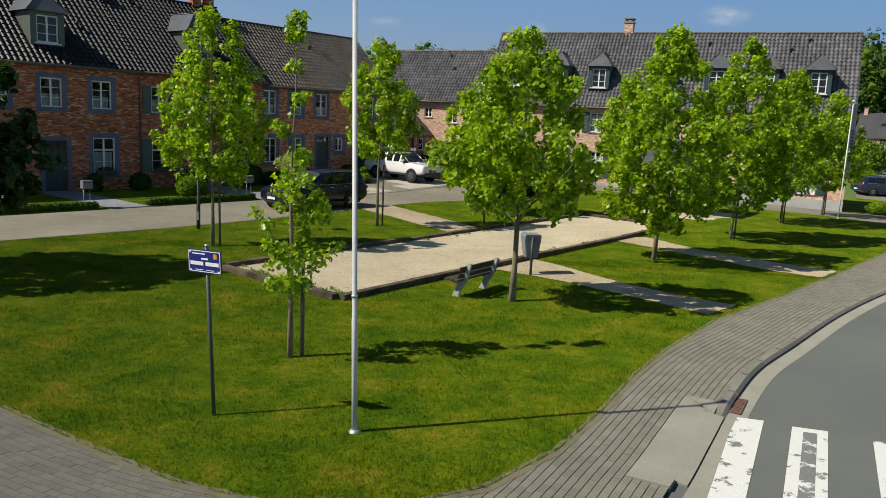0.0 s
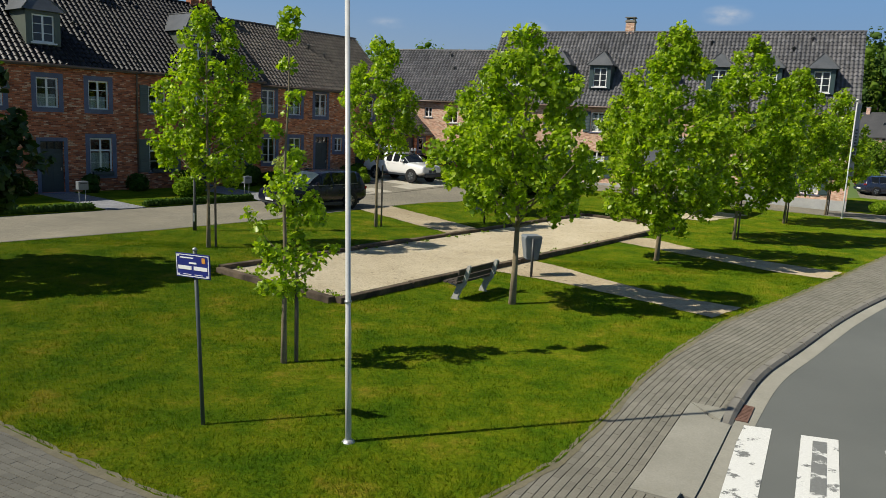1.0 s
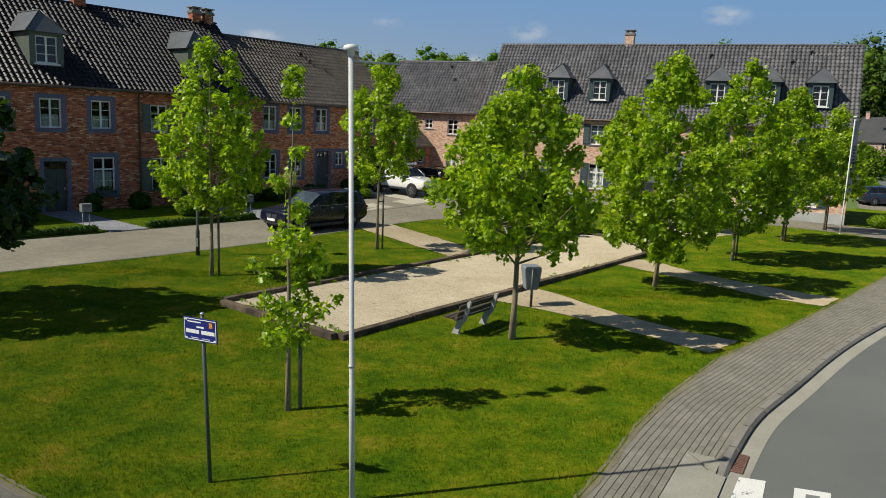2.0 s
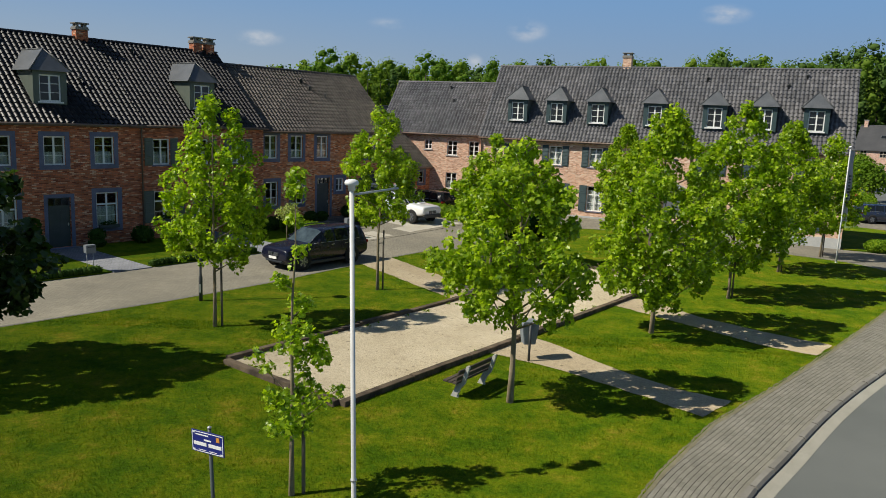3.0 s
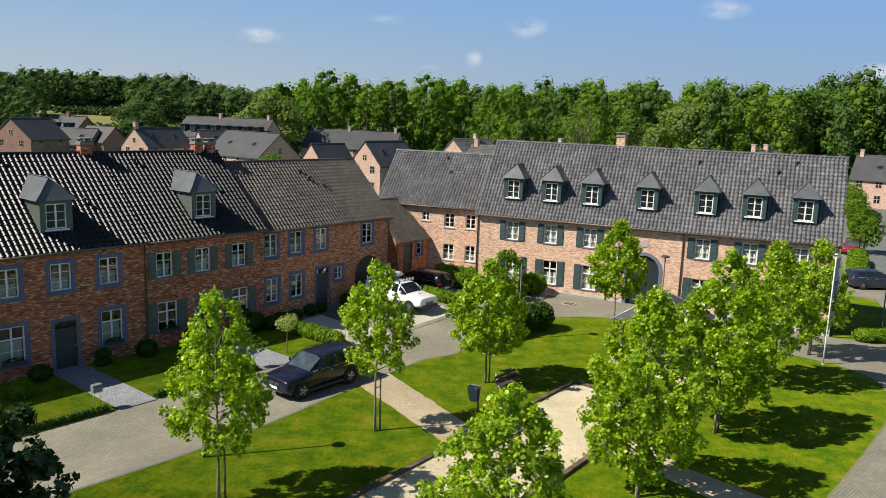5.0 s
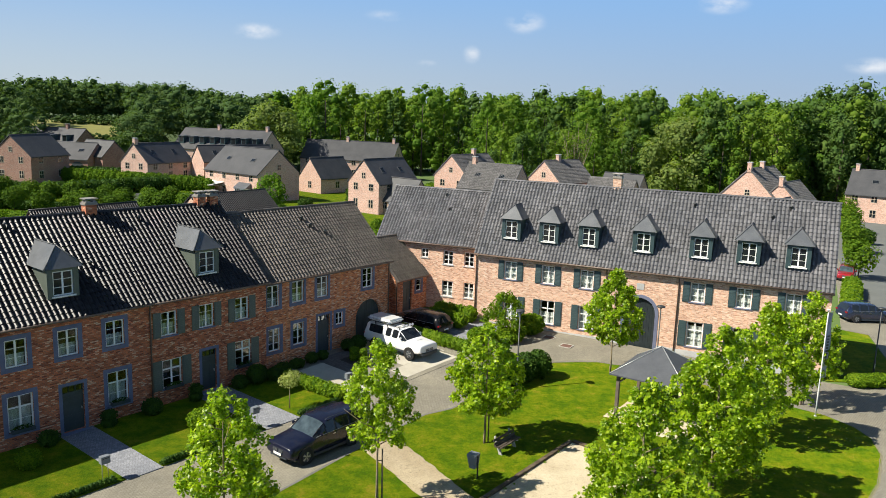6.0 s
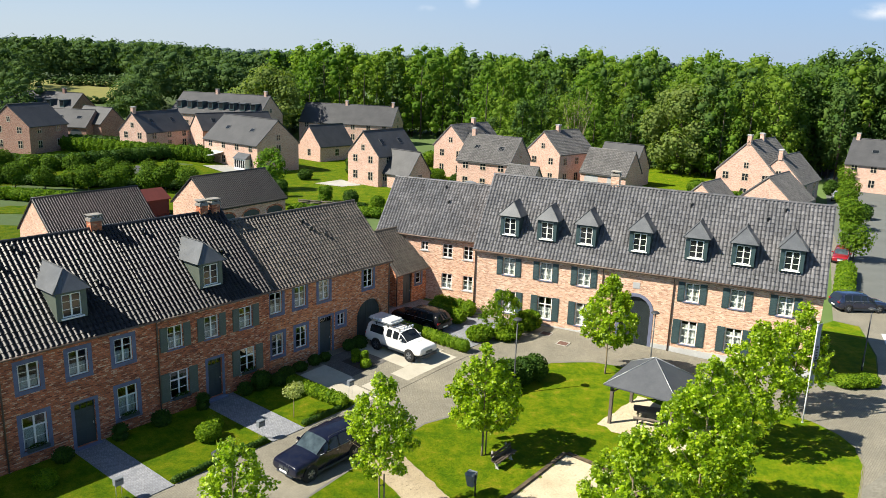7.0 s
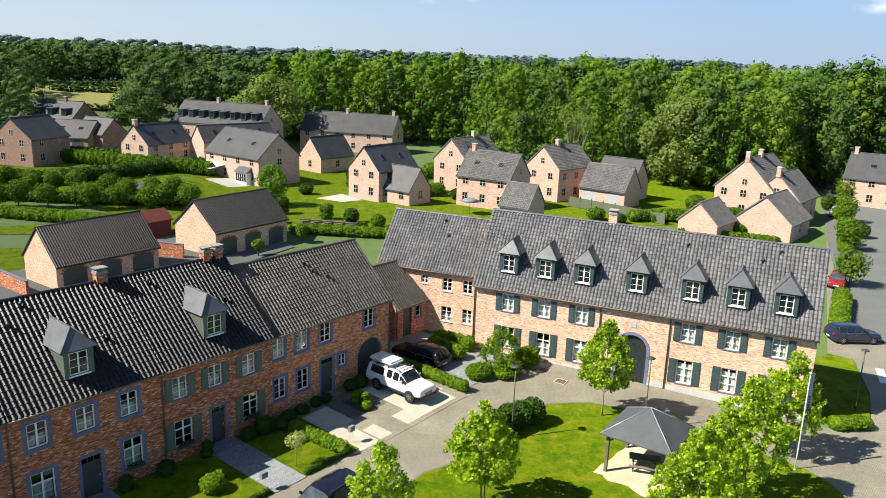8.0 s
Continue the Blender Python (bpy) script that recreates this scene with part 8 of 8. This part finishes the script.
for x, y, w, h, c, mt in ((-17.2, 105.5, 1.6, 2.2, 420, M_HEDGE_FAR), (-13.5, 104.0, 1.8, 2.0, 480, M_HEDGE_DARK), (-9.5, 101.5, 1.6, 1.8, 420, M_HEDGE_FAR), (-24.5, 101.5, 2.2, 2.6, 700, M_HEDGE_DARK), (-22.5, 96.5, 2.0, 1.6, 520, M_HEDGE_DARK), (-6.5, 98.0, 1.8, 1.7, 480, M_HEDGE_FAR),
                         (-2.0, 127.0, 2.6, 2.2, 700, M_HEDGE_FAR), (1.5, 124.5, 2.2, 1.8, 600, M_HEDGE_DARK), (22.0, 112.0, 2.4, 1.9, 620, M_HEDGE_FAR), (25.0, 110.0, 2.0, 1.5, 520, M_HEDGE_DARK), (-23.5, 124.0, 2.0, 1.8, 520, M_HEDGE_DARK), (-36.0, 143.0, 2.6, 2.4, 700, M_HEDGE_DARK), (40.0, 122.0, 3.0, 2.6, 800, M_HEDGE_FAR), (-8.0, 142.0, 3.4, 3.6, 1100, M_HEDGE_FAR), (-3.5, 145.0, 3.2, 3.0, 1000, M_HEDGE_FAR)):
    hedge([(x, y), (x + 0.4, y)], w, h, c, mt, "rounded garden shrub beside a lawn", 0.2, "shrub")
hedge([(28, 112), (45, 117)], 2.2, 1.8, 3200, M_HEDGE_FAR, "loose leafy hedge between gardens", 0.2)
hedge([(-19, 97), (-4, 96)], 3.0, 1.2, 3600, M_HEDGE_FAR, "leafy planted bank behind the garages", 0.2)
for pts, w, h, c in (([(33, 113), (46, 107.5)], 1.8, 2.0, 3000), ([(52, 97), (57, 107), (61.5, 116)], 2.0, 1.3, 2600), ([(62, 119), (70, 134)], 2.2, 1.8, 2600), ([(33, 104), (44, 100)], 1.6, 1.2, 1800)):
    hedge(pts, w, h, c, M_HEDGE_FAR, "loose leafy garden hedge beside the street", 0.2)
for x, y, w, h, mt in ((55.0, 101.5, 1.6, 1.9, M_HEDGE_FAR), (58.5, 106.0, 2.0, 2.2, M_HEDGE_DARK), (60.5, 112.5, 1.6, 1.5, M_HEDGE_FAR), (31.0, 112.0, 1.8, 1.4, M_HEDGE_FAR), (35.5, 108.5, 1.4, 1.3, M_HEDGE_DARK), (41.0, 105.5, 1.8, 1.6, M_HEDGE_FAR), (64.0, 127.0, 2.4, 2.6, M_HEDGE_DARK), (-17.0, 132.5, 1.8, 2.8, M_HEDGE_DARK), (-24.0, 108.0, 1.6, 2.4, M_HEDGE_DARK), (-15.5, 99.5, 1.4, 1.2, M_HEDGE_FAR), (-11.5, 98.8, 1.5, 1.3, M_HEDGE_DARK)):
    hedge([(x, y), (x + 0.4, y)], w, h, 500, mt, "rounded garden shrub beside a lawn", 0.2, "shrub")
st = thing("tree", Matrix.Translation((24.0, 147.0, gz(24.0, 147.0))), "tall bare multi-stemmed tree with pale tan stems", "tree")
M_STEM = surface("pale_tan_bark", (0.26, 0.21, 0.12), (0.36, 0.30, 0.18), 2, 12, 0.9, 0.3)
random.seed(63)
tips = []
for k in range(15):
    a = 2 * math.pi * k / 15 + random.uniform(-0.2, 0.2)
    out, hh = random.uniform(0.8, 5.0), random.uniform(11.0, 15.5)
    path = [(0.5 * math.cos(a) * (k % 3), 0.5 * math.sin(a) * (k % 3), -0.2)] + [(out * f ** 1.4 * math.cos(a) + random.uniform(-0.2, 0.2), out * f ** 1.4 * math.sin(a) + random.uniform(-0.2, 0.2), hh * f) for f in (0.25, 0.5, 0.75, 1.0)]
    part("stem", tube(path, [0.17, 0.14, 0.11, 0.07, 0.02], 5), M_STEM, st)
    for f in (0.55, 0.7, 0.85):
        b = Vector((out * f ** 1.4 * math.cos(a), out * f ** 1.4 * math.sin(a), hh * f))
        e = b + Vector((random.uniform(-1.4, 1.4), random.uniform(-1.4, 1.4), random.uniform(1.2, 2.6)))
        part("branch", tube([b, (b + e) / 2 + Vector((0, 0, 0.15)), e], [0.06, 0.04, 0.012], 4), M_STEM, st)
        tips.append((e, (0.7, 0.7, 0.9)))
leaves_in(st, tips, 1500, 0.26, M_POPLAR_PALE, "crown", 0.2, 4)
rows = []
for (x0, y0), (x1, y1), n in (((-104, 184), (-80, 193), 30), ((-108, 208), (-84, 214), 26), ((-118, 222), (-92, 230), 30)):
    for i in range(n):
        f = (i + random.random()) / n
        h = random.uniform(1.4, 2.6)
        rows.append((x0 + (x1 - x0) * f, y0 + (y1 - y0) * f + random.uniform(-1, 1), h, h * 0.6, "broad", 90, 1.6))
wood("hedgerow", rows, M_WOOD, "dark hedgerows between the hillside fields", "hedgerow", False)
sheet("meadow", [(-104, 185), (-79, 195), (-92, 229), (-118, 221)], 0.3, M_FIELD_DRY, "pale yellow-green field on the hillside", "field", 6.0)
sheet("meadow", [(-102, 172), (-78, 182), (-80, 191), (-106, 181)], 0.3, M_FIELD, "bright green field below the hillside hedge", "field", 6.0)
sheet("meadow", [(255, 640), (420, 640), (760, 1250), (330, 1180)], 0.5, M_FIELD_PALE, "green crop field on the far plain, its colour paled for haze", "field", 40.0)
sheet("meadow", [(130, 560), (220, 560), (330, 1020), (190, 1020)], 0.5, M_FIELD_PALE, "green crop field on the far plain, its colour paled for haze", "field", 40.0)
far_house(252.0, 610.0, 9.0, 16.0, 4.5, 11.0, "y", 60, M_WHITE, fronts=(2, 0), label="lone white farmhouse on the far plain")
sheet("village_lawn", [(-95, 85), (-40, 92), (-5, 104), (48, 112), (62, 150), (20, 160), (-60, 150), (-95, 150)], 0.0, M_GRASS, "mown green lawns between the village houses", "lawn", 6.0)
sheet("village_lawn", [(-100, 55), (-47, 58), (-39.5, 66), (-38.5, 84), (-95, 84.9)], 0.0, M_GRASS, "mown garden lawn behind the garages", "lawn", 6.0)
sheet("yard", row_w((22, 26), (58, 34), (58, 50), (22, 44)), 0.04, M_ASPHALT, "grey paved yard of the garages", "yard", 3.0)

# low things in the far gardens
sheet("terrace", [(-21.2, 120.6), (-17.6, 125.4), (-13.6, 120.6), (-16.5, 118.4)], 0.03, M_CONCRETE, "pale paved terrace on a lawn", "terrace", 4.0)
sheet("terrace", [(-42.0, 130.0), (-38.0, 134.5), (-33.0, 129.0), (-36.5, 125.5)], 0.03, M_CONCRETE, "pale paved terrace beside the large house", "terrace", 4.0)
gs = thing("garden_shelter", Matrix.Translation((-46.5, 120.0, 0)) @ Matrix.Rotation(radians(-12), 4, "Z"), "low dark roofed garden shelter", "shelter")
part("roof", prism([(-2.0, 0.9), (0.0, 1.9), (2.0, 0.9), (2.0, 0.82), (0.0, 1.8), (-2.0, 0.82)], 0, -3.2, 3.2), M_TILE_FAR, gs)
for x in (-3.0, 3.0):
    part("wall", prism([(-1.8, -0.1), (1.8, -0.1), (1.8, 0.88), (0.0, 1.79), (-1.8, 0.88)], 0, x - 0.08, x + 0.08), M_TIMBER, gs)
ps = thing("parasol", Matrix.Translation((3.4, 113.0, 0)), "grey garden parasol over a table", "parasol")
part("pole", tube([(0, 0, 0), (0, 0, 2.5)], [0.03, 0.025], 7), M_STEEL, ps)
part("canopy", turned([(1.6, 2.0), (0.8, 2.32), (0.03, 2.55), (0.03, 2.50), (0.8, 2.28), (1.58, 1.96)], 8), M_BIN, ps, "grey cloth canopy")
wf = thing("woven_fence", Matrix.Translation((-19.6, 99.6, 0)) @ Matrix.Rotation(math.atan2(-1.6, 8.0), 4, "Z"), "low woven willow fence on a bank", "fence")
for i in range(6):
    part("post", tube([(i * 1.6, 0, -0.2), (i * 1.6, 0, 1.5)], [0.06, 0.05], 6), M_TIMBER, wf)
for i in range(5):
    for j in range(6):
        part("withy", tube([(i * 1.6, 0.05 * (-1) ** j, 0.15 + j * 0.21), (i * 1.6 + 0.8, -0.07 * (-1) ** j, 0.17 + j * 0.21), (i * 1.6 + 1.6, 0.05 * (-1) ** j, 0.15 + j * 0.21)], [0.10, 0.10, 0.10], 5), M_TIMBER, wf)
gf = thing("garden_fence", Matrix.Translation((19.7, 122.0, 0)) @ Matrix.Rotation(math.atan2(-11.8, 12.4), 4, "Z"), "timber post fence with dark wire panels", "fence")
M_WIRE = surface("green_wire_mesh", (0.10, 0.13, 0.07), (0.15, 0.18, 0.10), 4, 30, 0.8, 0.2)
for i in range(9):
    part("post", boxed(i * 2.13 - 0.06, -0.06, -0.2, i * 2.13 + 0.06, 0.06, 1.9), M_TIMBER, gf)
for i in range(8):
    part("panel", boxed(i * 2.13 + 0.07, -0.02, 0.05, (i + 1) * 2.13 - 0.07, 0.02, 1.65), M_WIRE, gf)
for x, y in ((7.79, 54.0), (8.78, 52.05)):
    mc = thing("drain_cover", Matrix.Translation((x, y, gz(x, y) + 0.004)) @ Matrix.Rotation(radians(-30), 4, "Z"), "square rusty iron cover in the paving", "drain cover")
    part("plate", boxed(-0.36, -0.36, -0.02, 0.36, 0.36, 0.006), M_RUST, mc)
    part("rim", ring(-0.42, -0.42, 0.84, 0.84, 0.05, -0.02, 0.010), M_CONCRETE, mc, m=Matrix.Rotation(radians(90), 4, "X") @ Matrix.Scale(-1, 4, (0, 1, 0)))

# weeds along the edges of the gravel
random.seed(77)
V, F, n = [], [], 0
for p, q, count in ((PIT_W, PIT_S, 26), (PIT_S, PIT_E, 24), (PIT_W, PIT_N, 20)):
    for i in range(count):
        f = random.random()
        c = Vector((*p, 0.07)).lerp(Vector((*q, 0.07)), f)
        inn = (Vector((2.3, 26.7, 0.07)) - c).normalized() * random.uniform(0.1, 0.45)
        v, fc = leaf_cloud([((c.x + inn.x, c.y + inn.y, 0.10), (0.10, 0.10, 0.05))], random.randrange(8, 24), 0.055, 0.1, 0, 5)
        V.append(v), F.append(fc + n)
        n += len(v)
tagged(new("weeds", fast_mesh("weeds", np.concatenate(V), np.concatenate(F), M_HEDGE)), "small green weeds in the gravel", "weeds", "", "stuff")

car(43.3, 81.2, 60, "small red car parked under the street trees", 3.9, 1.7, 1.5, paint("red_car_paint", (0.28, 0.01, 0.02)), wheel=0.31)
sheet("road_mark", [(34.3, 55.6), (34.9, 55.4), (36.1, 58.4), (35.5, 58.6)], 0.008, M_MARK, "short white paint mark on the side street", "road mark", 4.0)

# small pale-leaved tree in a front garden
t = thing("tree", Matrix.Translation((-8.2, 39.4, gz(-8.2, 39.4) + 0.05)), "small pale-leaved garden tree on a thin stem", "tree")
part("trunk", tube([(0, 0, -0.1), (0.02, 0, 1.5)], [0.03, 0.018], 6), M_BARK_YOUNG, t)
leaves_in(t, [((0, 0, 1.6), (0.62, 0.62, 0.42)), ((0.2, 0.1, 1.85), (0.4, 0.4, 0.3))], 700, 0.10, leaf_mat("pale_variegated_leaf", (0.22, 0.27, 0.08), (0.42, 0.46, 0.20), 0.4, 0.6), "crown", 0.3, 5)

# ---- grass blades on the near part of the green ----
def inside(x, y, poly):
    hit = np.zeros(len(x), dtype=bool)
    for (x0, y0), (x1, y1) in zip(poly, poly[1:] + poly[:1]):
        cross_ = ((y0 > y) != (y1 > y)) & (x < (x1 - x0) * (y - y0) / (y1 - y0 + 1e-12) + x0)
        hit ^= cross_
    return hit


def grass(count, size, y_lo, y_hi, seed):
    rng = np.random.default_rng(seed)
    x, y = rng.uniform(-13, 22, count), y_lo + (y_hi - y_lo) * rng.random(count) ** 1.5
    keep = inside(x, y, LAWN) & ~inside(x, y, [PIT_S, PIT_E, PIT_N, PIT_W]) & (np.abs(x) < 4 + 0.62 * y)
    for path in (PATH_A, PATH_B, PATH_C):
        keep &= ~inside(x, y, path)
    x, y = x[keep], y[keep]
    n = len(x)
    tuft = 0.6 + 0.8 * np.array([noise.noise((a * 0.9, b * 0.9, 0.3)) for a, b in zip(x, y)])
    h = size * (0.5 + rng.random(n)) * np.clip(tuft + 0.5, 0.4, 1.6)
    a = rng.uniform(0, 2 * math.pi, n)
    w = size * 0.17
    lean = rng.normal(size=(n, 2)) * 0.55 * h[:, None]
    base = np.stack([x, y, np.full(n, 0.028)], 1)
    side = np.stack([np.cos(a), np.sin(a), np.zeros(n)], 1) * w
    top = base + np.stack([lean[:, 0], lean[:, 1], h], 1)
    V = np.stack([base - side, base + side, top], 1).reshape(-1, 3)
    F = np.arange(3 * n).reshape(-1, 3)
    return V, F


M_BLADE = blade_mat("grass_blade")
V, F = grass(350000, 0.038, 7.5, 24.0, 7)
V2, F2 = grass(150000, 0.036, 23.0, 47.0, 8)
V, F = np.concatenate((V, V2)), np.concatenate((F, F2 + len(V)))
tagged(new("grass", fast_mesh("grass", V, F, M_BLADE)), "short mown blades of grass on the green", "grass", "", "stuff")
